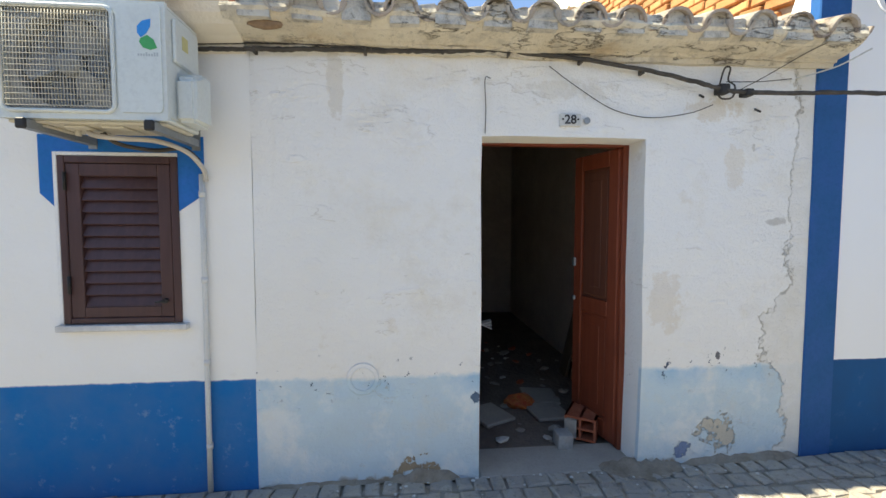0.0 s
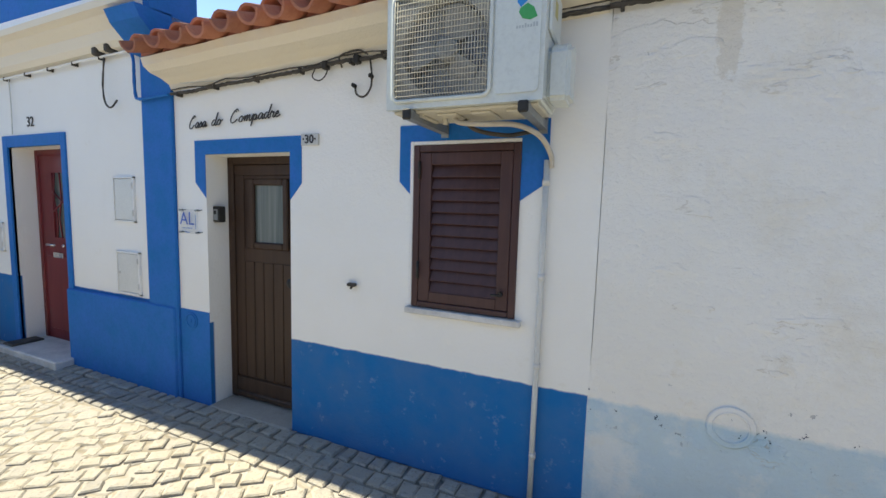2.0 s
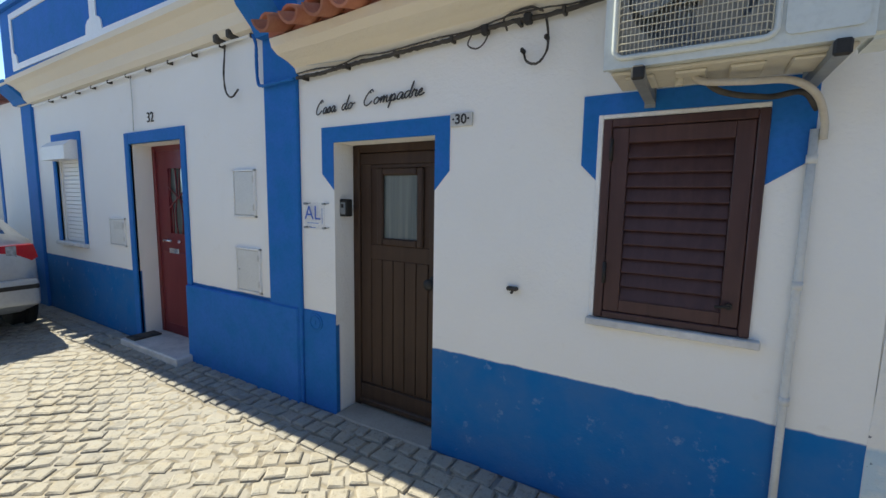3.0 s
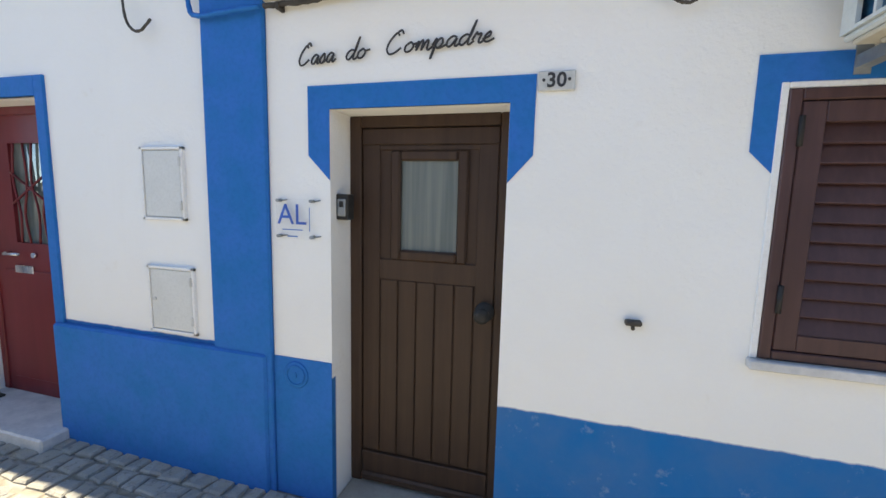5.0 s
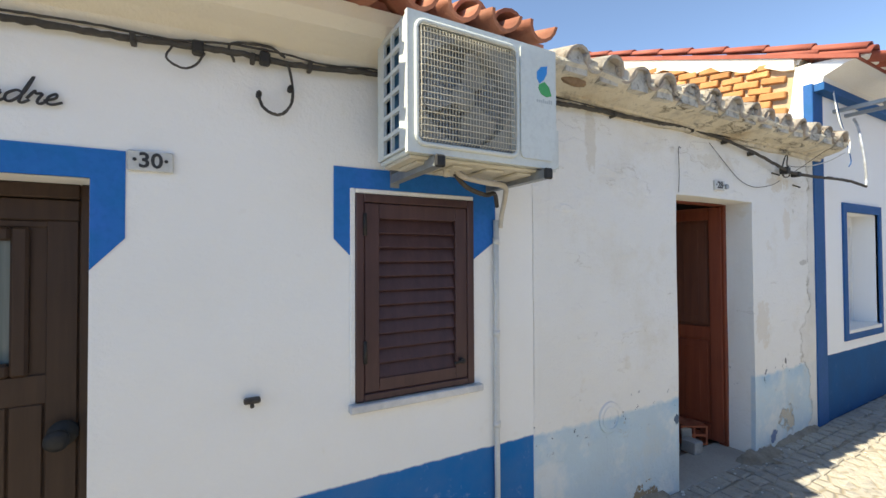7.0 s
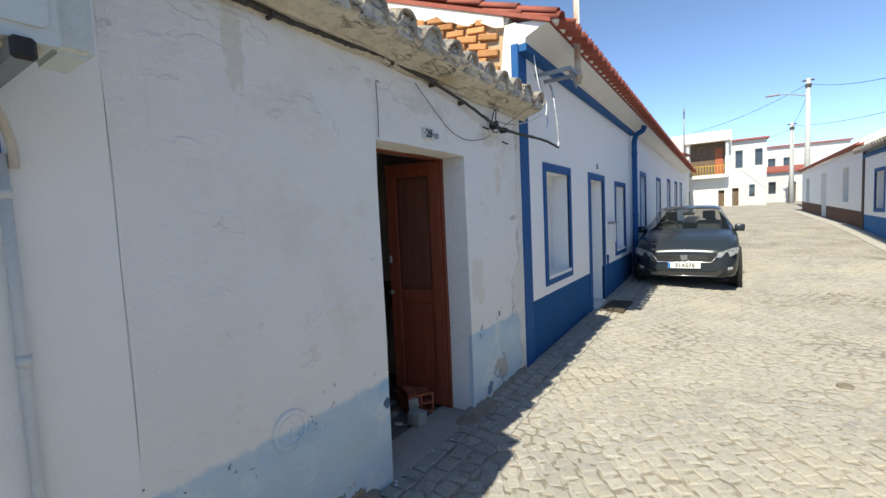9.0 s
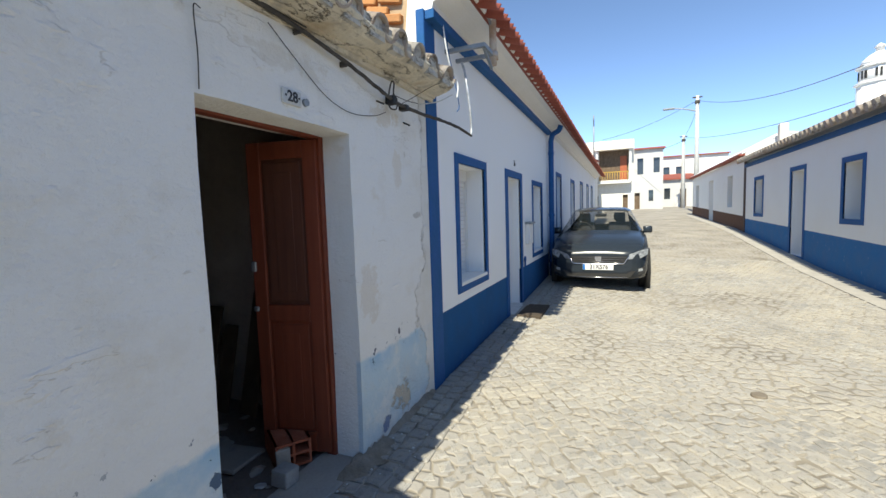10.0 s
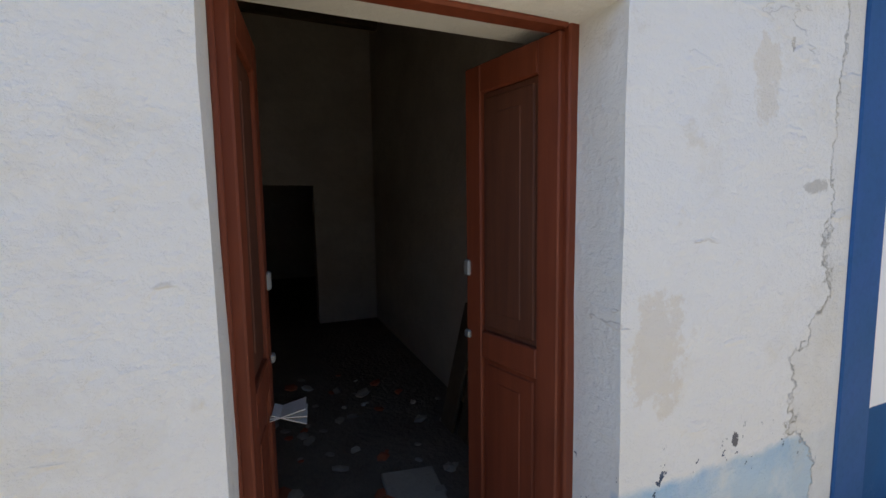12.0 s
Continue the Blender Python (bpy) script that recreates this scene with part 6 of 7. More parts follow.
# ---- parked cars ----
def car(name, label, length, paint, at, turn, tilt, front_plate, rear, seed):
    c = empty(name)
    c.matrix_basis = pose(*at, 0, -tilt, turn) @ Matrix.Diagonal((0.95, 0.92, 1.0, 1.0))
    k = length / 4.06
    ST = ((0.00, 0.34, 0.58, 0.64, 0.56, 0.48), (0.05, 0.24, 0.64, 0.71, 0.70, 0.56), (0.20, 0.20, 0.72, 0.80, 0.80, 0.64), (0.45, 0.20, 0.79, 0.885, 0.86, 0.68), (0.80, 0.20, 0.85, 0.945, 0.885, 0.70), (1.08, 0.20, 0.89, 0.98, 0.89, 0.70), (1.14, 0.20, 0.895, 1.0, 0.89, 0.70), (1.45, 0.20, 0.91, 1.20, 0.89, 0.64), (1.85, 0.20, 0.925, 1.385, 0.89, 0.575), (1.95, 0.20, 0.93, 1.405, 0.89, 0.57), (2.30, 0.20, 0.94, 1.445, 0.89, 0.565), (2.38, 0.20, 0.94, 1.445, 0.89, 0.565), (2.90, 0.20, 0.96, 1.435, 0.89, 0.56), (3.30, 0.20, 0.985, 1.40, 0.885, 0.55), (3.45, 0.20, 0.99, 1.37, 0.88, 0.545), (3.55, 0.21, 0.99, 1.34, 0.875, 0.54), (3.85, 0.24, 0.96, 1.06, 0.86, 0.60), (4.00, 0.28, 0.80, 0.90, 0.82, 0.62), (4.06, 0.36, 0.62, 0.70, 0.72, 0.58))
    bm = bmesh.new()
    rings = []
    for x, zb, zl, zt, w, wt in ST:
        d = zl - zb
        half = [(0.0, zb), (0.80 * w, zb), (0.96 * w, zb + 0.05), (w, zb + 0.30 * d), (0.995 * w, zb + 0.62 * d), (0.985 * w, zb + 0.78 * d), (0.955 * w, zl), (wt + 0.03, zt - 0.05 if zt - zl > 0.2 else zl + 0.7 * (zt - zl)), (0.85 * wt, zt - 0.012), (0.45 * wt, zt), (0.0, zt + 0.004)]
        loop = [(y, z) for y, z in half] + [(-y, z) for y, z in half[-2:0:-1]]
        rings.append([bm.verts.new((x * k, y, z)) for y, z in loop])
    n = len(rings[0])
    for i, (p, q) in enumerate(zip(rings, rings[1:])):
        for j in range(n):
            f = bm.faces.new((p[j], q[j], q[(j + 1) % n], p[(j + 1) % n]))
            f.smooth = True
            jj = min(j, n - 1 - j)
            side = jj == 6 and 7 <= i <= 13 and i not in (10,)
            screen = 6 <= i <= 7 and jj in (7, 8, 9)
            back = 14 <= i <= 15 and jj in (7, 8, 9)
            f.material_index = 1 if side or screen or back else 0
    bm.faces.new(rings[0])
    bm.faces.new(rings[-1][::-1])
    place_mesh("body", bm, [paint, M_carglass], c)
    for x in (0.80, 3.30):
        for s in (-1, 1):
            wh = empty("wheel", (x * k, s * 0.80, 0.31))
            wh.parent = c
            bm = bmesh.new()
            tube(bm, [(0, -0.10 * s, 0), (0, -0.09 * s, 0), (0, 0.085 * s, 0), (0, 0.10 * s, 0), (0, 0.10 * s, 0)], [0.27, 0.31, 0.31, 0.29, 0.20], 28)
            place_mesh("tyre", bm, M_black, wh)
            bm = bmesh.new()
            tube(bm, [(0, 0.09 * s, 0), (0, 0.101 * s, 0)], [0.205, 0.20], 24)
            for q in range(5):
                vs = box(bm, -0.022, 0.022, 0.100, 0.110, 0.0, 0.19, 0.004)
                if s < 0:
                    bmesh.ops.scale(bm, verts=vs, vec=(1, -1, 1))
                bmesh.ops.rotate(bm, verts=vs, cent=(0, 0, 0), matrix=Matrix.Rotation(q * math.tau / 5, 3, "Y"))
            place_mesh("rim", bm, M_steel, wh)
            bm = bmesh.new()
            tube(bm, [(x * k, s * 0.80, 0.33), (x * k, s * 0.893, 0.33)], 0.36, 28)
            place_mesh("wheel_arch", bm, M_black, c)
    bm = bmesh.new()
    for s in (-1, 1):
        vs = box(bm, 1.40 * k, 1.50 * k, s * 0.90 - 0.085, s * 0.90 + 0.085, 0.93, 1.06, 0.03, 0, 2)
        box(bm, 1.42 * k, 1.47 * k, min(s * 0.84, s * 0.92), max(s * 0.84, s * 0.92), 0.93, 0.97, 0.01)
    place_mesh("mirror", bm, M_black if rear else paint, c, True)
    lamp = surf("lamp_lens", (0.42, 0.44, 0.46), (0.12, 0.13, 0.14), 22, 0.1, 0.1, 60, spec=0.8)
    if not rear:
        bm = bmesh.new()
        prism(bm, [(-0.50, 0.60), (0.50, 0.60), (0.42, 0.49), (-0.42, 0.49)], "x", -0.004, 0.12)
        prism(bm, [(-0.62, 0.36), (0.62, 0.36), (0.54, 0.26), (-0.54, 0.26)], "x", 0.012, 0.12)
        for s in (-1, 1):
            prism(bm, [(s * 0.55, 0.36), (s * 0.78, 0.43), (s * 0.78, 0.33), (s * 0.60, 0.28)], "x", 0.045, 0.2)
        place_mesh("grille", bm, M_black, c)
        bm = bmesh.new()
        for q in range(3):
            tube(bm, [(-0.008, -0.46 + 0.02 * q, 0.585 - 0.035 * q), (-0.008, 0.46 - 0.02 * q, 0.585 - 0.035 * q)], 0.003, 4)
        tube(bm, [(-0.008, -0.52, 0.61), (-0.010, -0.43, 0.48), (-0.012, 0, 0.475), (-0.010, 0.43, 0.48), (-0.008, 0.52, 0.61)], 0.009, 6)
        prism(bm, [(-0.055, 0.60), (0.055, 0.60), (0.05, 0.54), (0.02, 0.515), (-0.05, 0.52)], "x", -0.016, -0.004)
        tube(bm, [(0.004, -0.50, 0.255), (0.0, 0, 0.25), (0.004, 0.50, 0.255)], 0.007, 5)
        place_mesh("chrome_trim", bm, M_chrome, c)
        bm = bmesh.new()
        for s in (-1, 1):
            vs = prism(bm, [(s * 0.50, 0.555), (s * 0.52, 0.635), (s * 0.72, 0.70), (s * 0.83, 0.715), (s * 0.82, 0.63), (s * 0.70, 0.565)], "x", 0.0, 0.16)
            for v in vs:
                v.co.x += -0.022 + max(0.0, abs(v.co.y) - 0.50) * 0.45
            vs = prism(bm, [(s * 0.62, 0.385), (s * 0.74, 0.41), (s * 0.74, 0.37), (s * 0.64, 0.345)], "x", 0.04, 0.1)
        place_mesh("headlamp", bm, lamp, c)
        boxed("number_plate", M_white, (-0.022, -0.012, -0.26, 0.26, 0.375, 0.475), 0.003, c)
        boxed("plate_strip", M_blue, (-0.024, -0.0215, 0.22, 0.258, 0.378, 0.472), 0, c)
        lettering("plate_text", front_plate, 0.10, pose(-0.0235, -0.015, 0.425, 90, 0, -90), M_dark, c, 0, 0.0008, 1.0, 0.003)
        trimmed = surf("grey_cabin_cloth", (0.05, 0.052, 0.055), (0.08, 0.082, 0.085), 9, 0.9, 0.3)
        boxed("cabin_floor", M_black, (1.2 * k, 3.5 * k, -0.72, 0.72, 0.35, 0.55), 0.02, c)
        bm = bmesh.new()
        box(bm, 1.10 * k, 1.52 * k, -0.68, 0.68, 0.80, 0.97, 0.05, 0, 3)
        box(bm, 1.36 * k, 1.58 * k, 0.16, 0.58, 0.93, 1.03, 0.04, 0, 3)
        place_mesh("dashboard", bm, M_black, c)
        bm = bmesh.new()
        tube(bm, [(1.62 * k - 0.06 * math.sin(q * math.tau / 20), 0.37 + 0.18 * math.cos(q * math.tau / 20), 0.98 + 0.17 * math.sin(q * math.tau / 20)) for q in range(21)], 0.016, 6)
        place_mesh("steering_wheel", bm, M_black, c)
        for y in (-0.37, 0.37):
            bm = bmesh.new()
            vs = box(bm, 2.14 * k, 2.27 * k, y - 0.23, y + 0.23, 0.55, 1.14, 0.05, 0, 3)
            vs += box(bm, 2.17 * k, 2.26 * k, y - 0.12, y + 0.12, 1.17, 1.33, 0.04, 0, 3)
            box(bm, 1.70 * k, 2.2 * k, y - 0.24, y + 0.24, 0.52, 0.68, 0.05, 0, 3)
            place_mesh("seat", bm, trimmed, c)
        bm = bmesh.new()
        box(bm, 3.0 * k, 3.12 * k, -0.62, 0.62, 0.55, 1.06, 0.05, 0, 3)
        for y in (-0.4, 0.4):
            box(bm, 3.03 * k, 3.10 * k, y - 0.11, y + 0.11, 1.07, 1.18, 0.03, 0, 2)
        place_mesh("rear_bench", bm, trimmed, c)
        boxed("rear_mirror", M_black, (1.78 * k, 1.80 * k, -0.11, 0.11, 1.25, 1.31), 0.01, c)
    else:
        L = 4.06 * k
        bm = bmesh.new()
        for s in (-1, 1):
            vs = prism(bm, [(s * 0.42, 0.80), (s * 0.45, 0.92), (s * 0.80, 0.93), (s * 0.83, 0.80), (s * 0.78, 0.77), (s * 0.46, 0.775)], "x", L - 0.30, L - 0.05)
        place_mesh("tail_lamp", bm, surf("red_lens", (0.45, 0.015, 0.02), (0.38, 0.01, 0.015), 12, 0.12, 0.0, spec=0.7), c)
        bm = bmesh.new()
        for s in (-1, 1):
            prism(bm, [(s * 0.58, 0.80), (s * 0.58, 0.92), (s * 0.66, 0.925), (s * 0.66, 0.80)], "x", L - 0.2, L - 0.045)
        place_mesh("reversing_lamp", bm, lamp, c)
        boxed("bumper", paint, (L - 0.25, L + 0.06, -0.80, 0.80, 0.33, 0.60), 0.05, c, 3)
        boxed("bumper_strip", M_black, (L + 0.02, L + 0.066, -0.79, 0.79, 0.50, 0.55), 0.01, c)
        boxed("number_plate", M_white, (L + 0.055, L + 0.066, -0.26, 0.26, 0.38, 0.49), 0.003, c)
        boxed("plate_strip", surf("yellow_strip", (0.6, 0.45, 0.05), (0.6, 0.45, 0.05)), (L + 0.0665, L + 0.069, 0.21, 0.258, 0.383, 0.487), 0, c)
        bm = bmesh.new()
        tube(bm, [(L - 0.33, -0.2, 1.02), (L - 0.30, 0.25, 1.0)], 0.008, 5)
        place_mesh("wiper", bm, M_black, c)
    return tagged(c, label, "car")


M_carblue = surf("dark_slate_car_paint", (0.020, 0.026, 0.034), (0.022, 0.029, 0.037), 2, 0.22, 0.0, 30, metal=0.0, spec=0.4)
M_carsilver = surf("silver_car_paint", (0.50, 0.52, 0.53), (0.46, 0.48, 0.49), 2, 0.3, 0.0, 30, metal=0.5, spec=0.5)
car("parked_car", "dark slate grey hatchback parked close to the wall", 4.06, M_carblue, (6.82, 1.20, 0.125), 0.94, -0.6, "31XS76", False, 1)
car("parked_car", "silver grey older hatchback parked close to the wall", 4.0, M_carsilver, (-10.75, 1.05, ground_z(-8.5, 1.0)), 0, 0, "", True, 2)


# ---- far end of the street ----
def far_house(name, x0, x1, y0, y1, z0, z1, mat, openings, label, roof=None):
    """A block whose fronts face the viewer (-x), with set-back dark windows."""
    h = empty(name)
    bm = bmesh.new()
    wv = bmesh.new()
    wall_with_openings(wv, y0, y1, z0, z1, 0, 0.3, openings)
    for v in wv.verts:
        v.co = Vector((x0 + v.co.y, v.co.x, v.co.z))
    place_mesh("wall", wv, mat, h)
    box(bm, x0 + 0.8, x1, y0 + 0.1, y1 - 0.1, z0, z1 - 0.05)
    for a, b in ((y0, y0 + 0.1), (y1 - 0.1, y1)):
        box(bm, x0 + 0.3, x1, a, b, z0, z1)
    box(bm, x0 + 0.3, x1, y0 + 0.1, y1 - 0.1, z1 - 0.05, z1)
    place_mesh("side_wall", bm, mat, h)
    for a, b, c, d in openings:
        if c > z0 + 0.6 and d - c < 2.0:
            boxed("window", M_darkglass, (x0 + 0.2, x0 + 0.24, a, b, c, d), 0, h)
        elif d - c < 3:
            boxed("door", M_oldwood, (x0 + 0.2, x0 + 0.26, a, b, c, d), 0, h)
    if roof:
        bm = bmesh.new()
        prism(bm, [(x0 - 0.25, z1 - 0.05), (x1, z1 + roof), (x1, z1 + roof + 0.12), (x0 - 0.25, z1 + 0.07)], "y", y0 - 0.15, y1 + 0.15)
        place_mesh("roof", bm, M_terra2 if roof > 0.3 else M_limewhite, h)
    return tagged(h, label, "house")


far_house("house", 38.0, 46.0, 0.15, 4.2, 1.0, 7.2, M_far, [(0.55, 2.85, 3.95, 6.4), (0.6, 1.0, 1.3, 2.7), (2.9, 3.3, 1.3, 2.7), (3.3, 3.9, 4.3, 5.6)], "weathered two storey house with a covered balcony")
bal = empty("balcony")
bm = bmesh.new()
box(bm, 37.3, 38.2, 0.4, 3.0, 3.62, 3.78, 0.02)
place_mesh("floor_slab", bm, M_far, bal)
bm = bmesh.new()
for q in range(14):
    y = 0.45 + q * 0.19
    tube(bm, [(37.35, y, 3.78), (37.35, y, 4.55)], 0.02, 5)
tube(bm, [(37.35, 0.4, 4.56), (37.35, 3.0, 4.56)], 0.035, 6)
place_mesh("railing", bm, surf("yellow_rail", (0.50, 0.32, 0.07), (0.45, 0.28, 0.06), 6), bal)
bm = bmesh.new()
box(bm, 37.3, 37.45, 0.35, 0.5, 3.78, 6.45)
box(bm, 37.3, 37.45, 2.9, 3.05, 3.78, 6.45)
place_mesh("post", bm, M_far, bal)
boxed("shutter", M_brickred, (38.15, 38.2, 0.7, 1.2, 3.8, 5.9), 0, bal)
boxed("back_wall", M_brickred, (38.25, 38.3, 0.6, 2.8, 3.8, 6.3), 0, bal)
bm = bmesh.new()
prism(bm, [(37.1, 6.35), (38.4, 6.75), (38.4, 6.85), (37.1, 6.45)], "y", 0.2, 3.3)
place_mesh("canopy", bm, M_cream, bal)
tagged(bal, "balcony with yellow railing and red shutters", "balcony")
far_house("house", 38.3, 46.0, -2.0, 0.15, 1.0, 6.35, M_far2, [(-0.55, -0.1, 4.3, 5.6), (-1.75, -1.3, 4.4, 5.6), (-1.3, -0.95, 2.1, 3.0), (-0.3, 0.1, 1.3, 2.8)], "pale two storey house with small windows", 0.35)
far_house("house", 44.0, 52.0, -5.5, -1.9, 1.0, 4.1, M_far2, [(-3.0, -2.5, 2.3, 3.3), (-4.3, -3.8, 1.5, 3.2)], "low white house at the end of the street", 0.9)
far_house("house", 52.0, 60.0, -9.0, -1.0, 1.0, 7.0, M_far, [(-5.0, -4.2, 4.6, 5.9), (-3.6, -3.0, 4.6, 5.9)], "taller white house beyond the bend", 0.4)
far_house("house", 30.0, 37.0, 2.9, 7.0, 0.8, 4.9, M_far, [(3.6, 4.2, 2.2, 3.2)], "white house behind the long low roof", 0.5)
bm = bmesh.new()
tube(bm, [(34, 3.0, 4.6), (34, 3.0, 8.6)], 0.05, 6)
tube(bm, [(33.6, 3.0, 8.2), (34.4, 3.0, 8.5)], 0.03, 5)
tagged(place_mesh("roof_antenna", bm, M_steel), "grey metal antenna on the roof", "antenna")


def street_pole(x, y, z, h, r, lamp, mat, label):
    p = empty("utility_pole", (x, y, z))
    bm = bmesh.new()
    tube(bm, [(0, 0, -0.3), (0, 0, h)], [r, r * 0.6], 10)
    place_mesh("shaft", bm, mat, p)
    bm = bmesh.new()
    box(bm, -0.06, 0.06, -0.28, 0.28, h - 0.14, h - 0.06, 0.02)
    box(bm, -0.14, 0.14, -0.14, 0.14, h - 0.5, h - 0.3, 0.02)
    place_mesh("crossarm", bm, M_cable, p)
    if lamp:
        bm = bmesh.new()
        tube(bm, curve_pts([(0, 0, h - 1.0), (0, 0.8, h - 0.75), (0, 1.5, h - 0.65)], 4), 0.04, 6)
        box(bm, -0.12, 0.12, 1.3, 2.0, h - 0.72, h - 0.6, 0.03)
        place_mesh("street_lamp", bm, M_steel, p)
    return tagged(p, label, "pole")


M_conc = surf("pale_concrete", (0.50, 0.49, 0.46), (0.42, 0.41, 0.39), 2, 0.9, 0.3)
street_pole(32.0, -3.5, 0.9, 7.8, 0.17, True, M_conc, "tall pale concrete pole with street lamp")
street_pole(40.0, -3.6, 1.2, 6.2, 0.18, False, M_conc, "grey concrete power pole")


def overhead(a, b, sag, label="thin black overhead wire"):
    bm = bmesh.new()
    A, B = Vector(a), Vector(b)
    tube(bm, [A.lerp(B, k / 12) - Vector((0, 0, 4 * sag * (k / 12) * (1 - k / 12))) for k in range(13)], 0.013, 4)
    tagged(place_mesh("overhead_wire", bm, M_cable), label, "wire")


overhead((32.0, -3.5, 8.4), (38.5, 2.6, 7.4), 0.3)
overhead((32.0, -3.5, 8.4), (17.0, -6.0, 5.7), 0.5)
overhead((32.0, -3.5, 7.9), (40.0, -3.6, 7.2), 0.2)
overhead((40.0, -3.6, 7.2), (20.0, -7.0, 5.2), 0.4)
overhead((40.0, -3.6, 7.0), (38.4, -1.5, 6.2), 0.1)

# tower with lantern behind the opposite roofs
tw = empty("church_tower", (18.7, -7.05, 3.88))
tw.matrix_basis = tw.matrix_basis @ Matrix.Scale(0.608, 4)
bm = bmesh.new()
tube(bm, [(0, 0, -1.6), (0, 0, 2.55)], 0.92, 8)
tube(bm, [(0, 0, 2.55), (0, 0, 2.62), (0, 0, 2.7)], [1.0, 1.06, 0.98], 8)
tube(bm, [(0, 0, 2.7), (0, 0, 3.45)], 0.85, 8)
tube(bm, [(0, 0, 3.45), (0, 0, 3.52), (0, 0, 3.6)], [0.95, 1.02, 0.92], 8)
tube(bm, [(0, 0, 3.6), (0, 0, 3.9), (0, 0, 4.15), (0, 0, 4.3)], [0.85, 0.72, 0.45, 0.2], 16)
tube(bm, [(0, 0, 4.3), (0, 0, 4.5), (0, 0, 4.55), (0, 0, 4.75)], [0.18, 0.18, 0.28, 0.02], 10)
place_mesh("tower_body", bm, M_limewhite, tw)
for q in range(8):
    a = q * math.tau / 8
    bm = bmesh.new()
    for o in (-0.09, 0.09):
        vs = box(bm, 0.74, 0.86, o - 0.05, o + 0.05, 2.85, 3.3)
        bmesh.ops.rotate(bm, verts=vs, cent=(0, 0, 0), matrix=Matrix.Rotation(a + math.tau / 16, 3, "Z"))
    place_mesh("opening", bm, M_black, tw)
tagged(tw, "white octagonal tower with small lantern openings", "tower")
ch = boxed("chimney", M_cream, (15.85, 16.1, -3.85, -3.62, 3.0, 4.0), 0.02)
tagged(ch, "small weathered chimney on the tiled roof", "chimney")


# ---- granite setts: rows along the wall, slanted rows in the road ----
def sett_shape(rng, w, l, h=0.03):
    """Corner points of one hewn stone, worn round on top: base ring, shoulder ring, crown ring."""
    a = [(-w / 2, -l / 2), (w / 2, -l / 2), (w / 2, l / 2), (-w / 2, l / 2)]
    a = [(x + rng.uniform(-0.1, 0.1) * w, y + rng.uniform(-0.1, 0.1) * l) for x, y in a]
    t = rng.uniform(-0.002, 0.002)
    v = [(x, y, -h) for x, y in a] + [(x * 0.96, y * 0.96, -0.005 + t) for x, y in a] + [(x * 0.76, y * 0.76, rng.uniform(0.0, 0.003)) for x, y in a]
    f = [(8, 9, 10, 11)]
    for k in range(4):
        m = (k + 1) % 4
        f += [(k, m, 4 + m, 4 + k), (4 + k, 4 + m, 8 + m, 8 + k)]
    return v, f


def sunk(x, y):
    """How far the stones stand out of the sand: proud at the wall, almost buried in dusty patches of the road."""
    if y > 1.82:
        return 0.011
    return 0.0065 + 0.009 * max(-0.75, min(0.45, noise.noise(Vector((x * 0.8, y * 1.1, 3.7))) * 1.6))


rng = random.Random(31)
spots = []
for r, y in enumerate((2.135, 2.02, 1.90)):
    x = -8.0
    while x < 14:
        l = rng.uniform(0.085, 0.15)
        spots.append((x + l / 2, y + rng.uniform(-0.006, 0.006), l - 0.012, 0.108, rng.uniform(-4, 4), 0.0))
        x += l
ca, sa = math.cos(radians(38)), math.sin(radians(38))
for i in range(-130, 150):
    for j in range(-130, 150):
        u = i * 0.118 + (j % 2) * 0.05 + rng.uniform(-0.012, 0.012)
        w = j * 0.112 + rng.uniform(-0.006, 0.006) + 0.03 * math.sin(u * 1.3)
        x, y = ca * u - sa * w, sa * u + ca * w
        if -8.0 < x < 11.0 and -2.40 < y < 1.83:
            spots.append((x, y, rng.uniform(0.085, 0.112), rng.uniform(0.083, 0.106), 38 + rng.uniform(-7, 7), 0.0))
n = Net("dusty_setts")
cell = n.node("TexVoronoi", Vector=n.pos, Scale=7.0).outputs["Color"]
tone = n.node("SeparateColor", Color=cell).outputs[0]
grain = n.noise(140, 3)
col = n.mix(tone, (0.27, 0.262, 0.248), (0.39, 0.375, 0.345))
col = n.mix(n.ramp(n.noise(0.9, 5), 0.42, 0.66), col, (0.41, 0.375, 0.315))
col = n.mix(n.math("MULTIPLY", n.ramp(grain, 0.5, 0.75), 0.35), col, (0.16, 0.155, 0.15))
crust = n.noise(16, 7, 0.74)
col = n.mix(n.math("MULTIPLY", n.ramp(crust, 0.46, 0.60), 0.6), col, (0.38, 0.335, 0.265))
col = n.mix(n.math("MULTIPLY", n.ramp(n.noise(34, 6, 0.72), 0.54, 0.64), 0.55), col, (0.15, 0.14, 0.125))
col = n.mix(n.math("MULTIPLY", n.ramp(n.noise(0.55, 4), 0.55, 0.70), 0.35), col, (0.20, 0.19, 0.175))
M_dusty = n.done(col, 0.85, n.bump(n.math("ADD", grain, n.math("MULTIPLY", crust, 1.5)), 0.7, 0.006), 0, 0.25)
near, rest = [], []
for s in spots:
    (near if -3.8 < s[0] < -0.6 and s[1] > 1.1 else rest).append(s)
near.sort(key=lambda s: -s[1])
near, extra = near[:290], near[290:]
rest += extra
ground_ob = bpy.data.objects["ground"]
kinds = []
for k in range(10):
    v, f = sett_shape(rng, 0.1, 0.1)
    me = bpy.data.meshes.new("sett")
    me.from_pydata(v, [], f)
    me.materials.append(M_dusty)
    kinds.append(me)
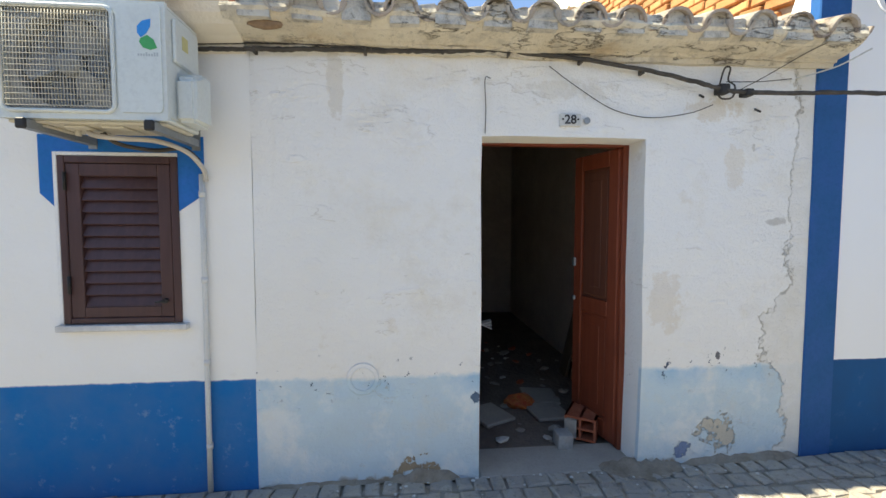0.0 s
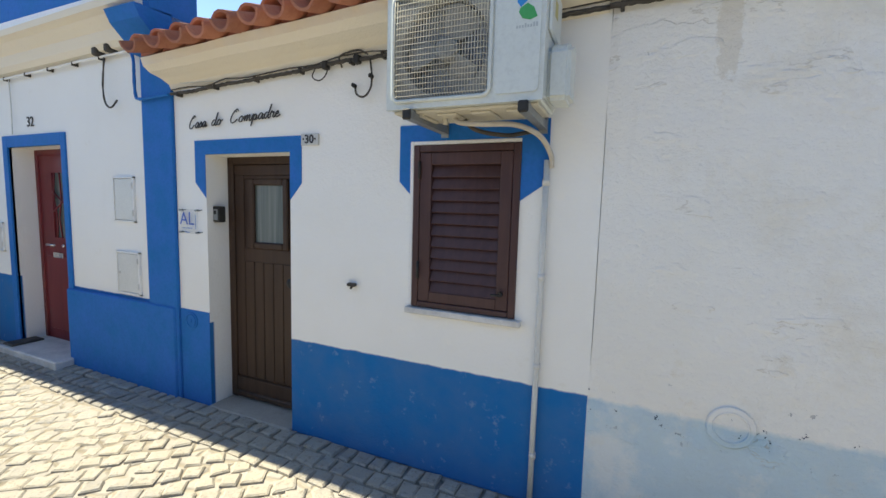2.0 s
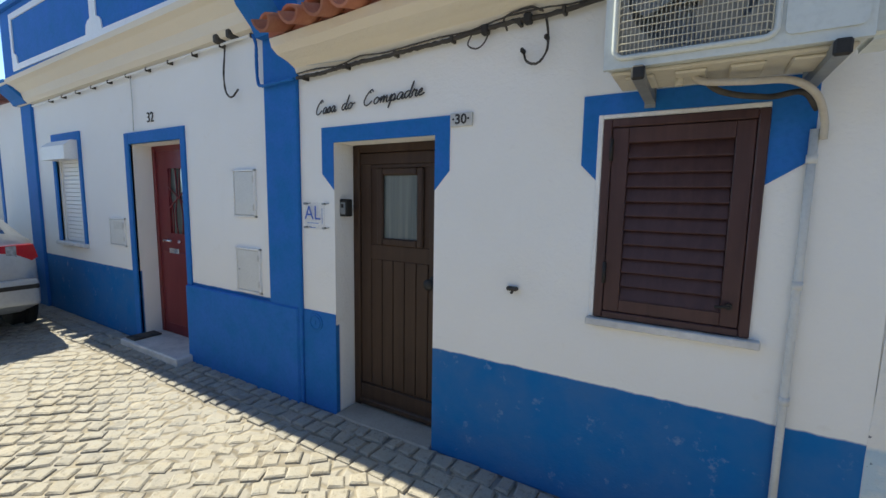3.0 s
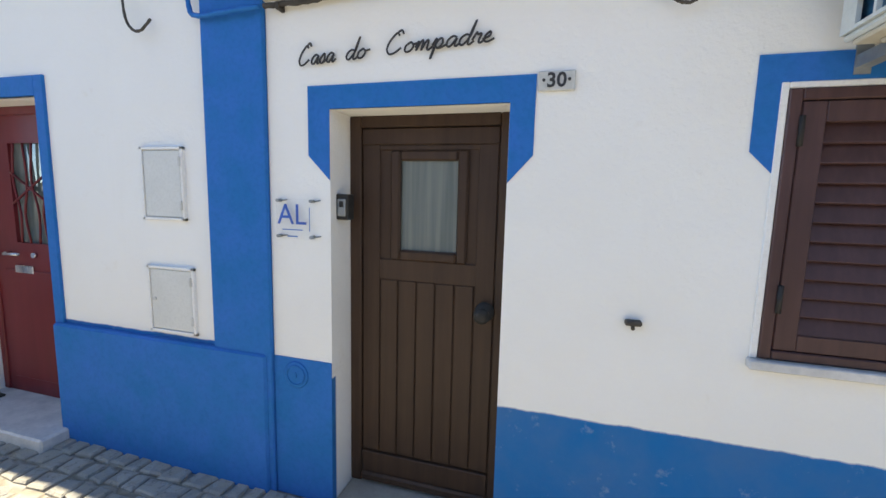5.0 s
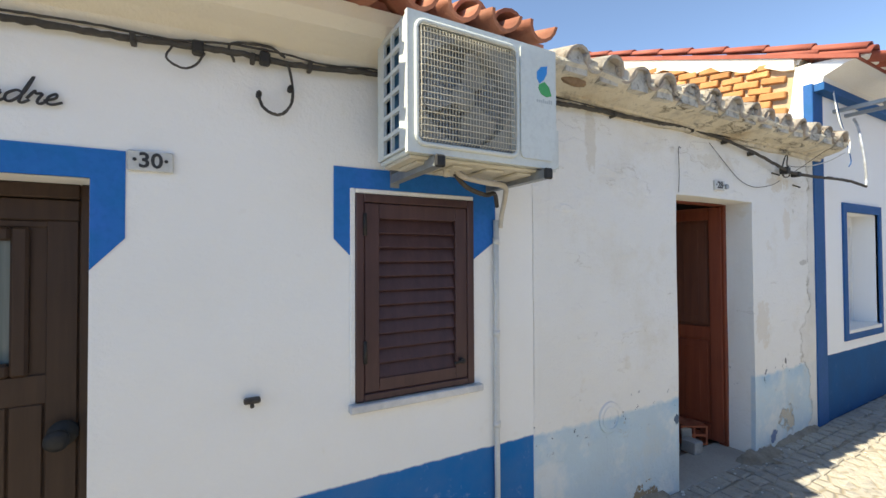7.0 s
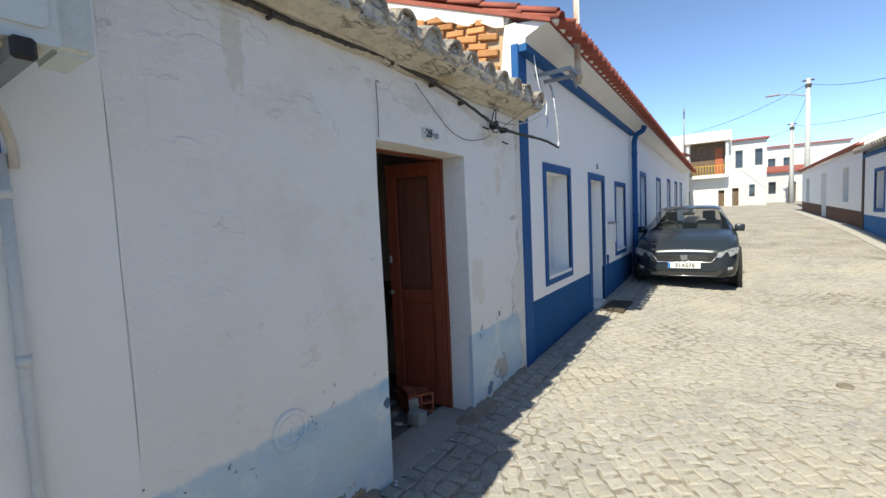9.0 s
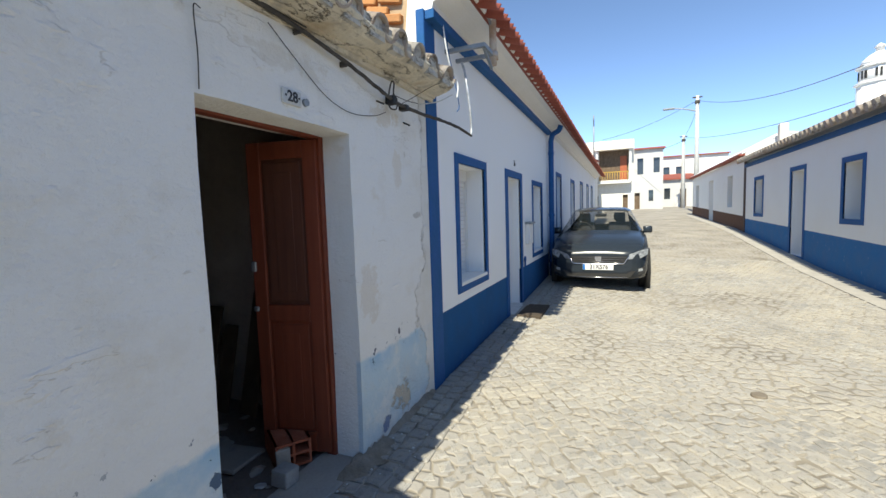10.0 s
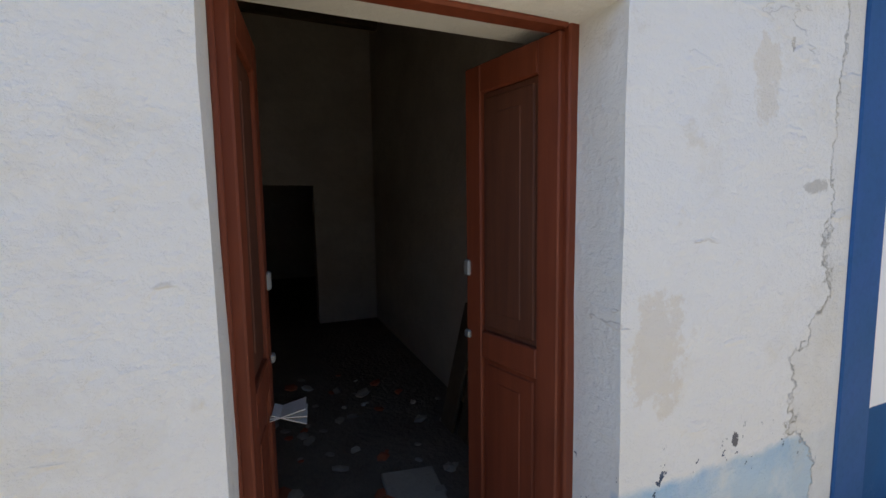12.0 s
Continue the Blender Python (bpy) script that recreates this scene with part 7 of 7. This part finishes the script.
for x, y, w, l, a, t in near:
    ob = new("sett", kinds[rng.randrange(10)])
    ob.parent = ground_ob
    ob.matrix_basis = pose(x, y, ground_z(x, y) + 0.002 + sunk(x, y) + rng.uniform(-0.004, 0.003), rng.uniform(-2, 2), rng.uniform(-2, 2), a) @ Matrix.Diagonal((w / 0.1, l / 0.1, 1, 1))
V, F = [], []
for x, y, w, l, a, t in rest:
    v, f = sett_shape(rng, w, l)
    m = pose(x, y, ground_z(x, y) + sunk(x, y) + rng.uniform(-0.003, 0.003), rng.uniform(-2, 2), rng.uniform(-2, 2), a)
    b = len(V)
    V += [tuple(m @ Vector(p)) for p in v]
    F += [tuple(b + i for i in q) for q in f]
me = bpy.data.meshes.new("setts")
me.from_pydata(V, [], F)
me.materials.append(M_dusty)
me.update()
many = new("setts", me)
many.parent = ground_ob
tagged(many, kind="stuff")
bm = bmesh.new()
tube(bm, [(0, 0, -0.03), (0, 0, 0.012), (0, 0, 0.016)], [0.055, 0.055, 0.05], 16)
lid = place_mesh("valve_lid", bm, surf("dull_iron", (0.15, 0.12, 0.09), (0.22, 0.19, 0.15), 14, 0.8, 0.4))
lid.location = (3.23, -0.18, ground_z(3.23, -0.18) + 0.004)
tagged(lid, "small rusty iron valve lid set in the road", "lid")
bm = bmesh.new()
for k in range(9):
    box(bm, -0.25 + k * 0.055, -0.22 + k * 0.055, -0.11, 0.11, 0, 0.02, 0.004)
box(bm, -0.27, 0.27, -0.14, -0.11, 0, 0.022)
box(bm, -0.27, 0.27, 0.11, 0.14, 0, 0.022)
dr = place_mesh("drain_grate", bm, M_cable)
dr.location = (-1.35, 1.58, ground_z(-1.35, 1.58) + 0.0)
tagged(dr, "dark iron drain grate set in the cobbles", "drain")


# dirt and broken render at the foot of the old wall
def dirt_heap(x0, x1, w, h, seed, label):
    r = random.Random(seed)
    bm = bmesh.new()
    n = int((x1 - x0) / 0.03)
    rows = []
    for i in range(n + 1):
        x = x0 + (x1 - x0) * i / n
        k = max(0.0, math.sin(math.pi * i / n)) ** 0.4
        g = ground_z(x, 2.1) + 0.006
        hh, ww = h * k * r.uniform(0.5, 1.1), w * k * r.uniform(0.6, 1.1)
        rows.append([bm.verts.new(p) for p in ((x, 2.23, g + hh), (x, 2.19, g + 0.9 * hh), (x, 2.19 - 0.4 * ww, g + 0.5 * hh), (x, 2.19 - ww, g + 0.004))])
    for a, b in zip(rows, rows[1:]):
        for k in range(3):
            bm.faces.new((a[k], b[k], b[k + 1], a[k + 1]))
    tagged(place_mesh("dirt_heap", bm, M_dirt, None, True), label, "dirt", kind="stuff")


M_dirt = surf("brown_dirt", (0.20, 0.165, 0.125), (0.33, 0.29, 0.235), 9, 0.95, 0.9, 45, dist=0.012)
dirt_heap(1.12, 1.62, 0.14, 0.05, 1, "brown dirt and crumbled render beside the doorstep")
dirt_heap(1.62, 2.36, 0.05, 0.05, 2, "brown dirt along the foot of the wall")
dirt_heap(-0.1, 0.30, 0.05, 0.07, 3, "broken brown render at the foot of the wall")
dirt_heap(-0.78, -0.1, 0.03, 0.02, 4, "thin line of dirt along the wall")
for k in range(60):
    x, y = rng.uniform(-0.6, 2.3), 2.17 - rng.random() ** 2 * 0.5
    bm = bmesh.new()
    bmesh.ops.create_icosphere(bm, subdivisions=1, radius=rng.uniform(0.004, 0.011))
    ob = place_mesh("plaster_crumb", bm, M_plate)
    ob.location = (x, y, ground_z(x, y) + 0.014)
    ob.scale = (rng.uniform(0.8, 1.6), 1, 0.6)
    tagged(ob, "white plaster crumb lying on the setts", "crumb", group="plaster crumbs", kind="stuff")


# ---- pairs and rows of fittings become pieces of their own ----
def part_islands(ob, gap=0.006):
    """Splits a part into its separate pieces, each a mesh under the same thing."""
    bm = bmesh.new()
    bm.from_mesh(ob.data)
    seen, groups = set(), []
    for v in bm.verts:
        if v in seen:
            continue
        stack, isle = [v], []
        seen.add(v)
        while stack:
            u = stack.pop()
            isle.append(u)
            for e in u.link_edges:
                w = e.other_vert(u)
                if w not in seen:
                    seen.add(w)
                    stack.append(w)
        lo = [min(u.co[k] for u in isle) - gap for k in range(3)]
        hi = [max(u.co[k] for u in isle) + gap for k in range(3)]
        groups.append([lo, hi, {u.index for u in isle}])
    merged = True
    while merged:
        merged = False
        for i in range(len(groups)):
            for j in range(len(groups) - 1, i, -1):
                a, b = groups[i], groups[j]
                if all(a[0][k] < b[1][k] and b[0][k] < a[1][k] for k in range(3)):
                    groups[i] = [[min(p, q) for p, q in zip(a[0], b[0])], [max(p, q) for p, q in zip(a[1], b[1])], a[2] | b[2]]
                    groups.pop(j)
                    merged = True
    bm.free()
    if len(groups) < 2:
        return
    base = ob.data
    for n, g in enumerate(groups):
        b = bmesh.new()
        b.from_mesh(base)
        bmesh.ops.delete(b, geom=[v for v in b.verts if v.index not in g[2]], context="VERTS")
        me = base.copy()
        b.to_mesh(me)
        b.free()
        if n == 0:
            ob.data = me
        else:
            c = ob.copy()
            c.data = me
            scene.collection.objects.link(c)


SPLIT = {"latch", "bracket", "bracket_cap", "standoff", "clip", "hinge", "mirror", "headlamp", "tail_lamp", "reversing_lamp", "post", "guide", "handle", "grille", "panel", "cable_clamp", "print_line"}
for ob in [o for o in scene.objects if o.type == "MESH" and o.name.split(".")[0] in SPLIT]:
    part_islands(ob)
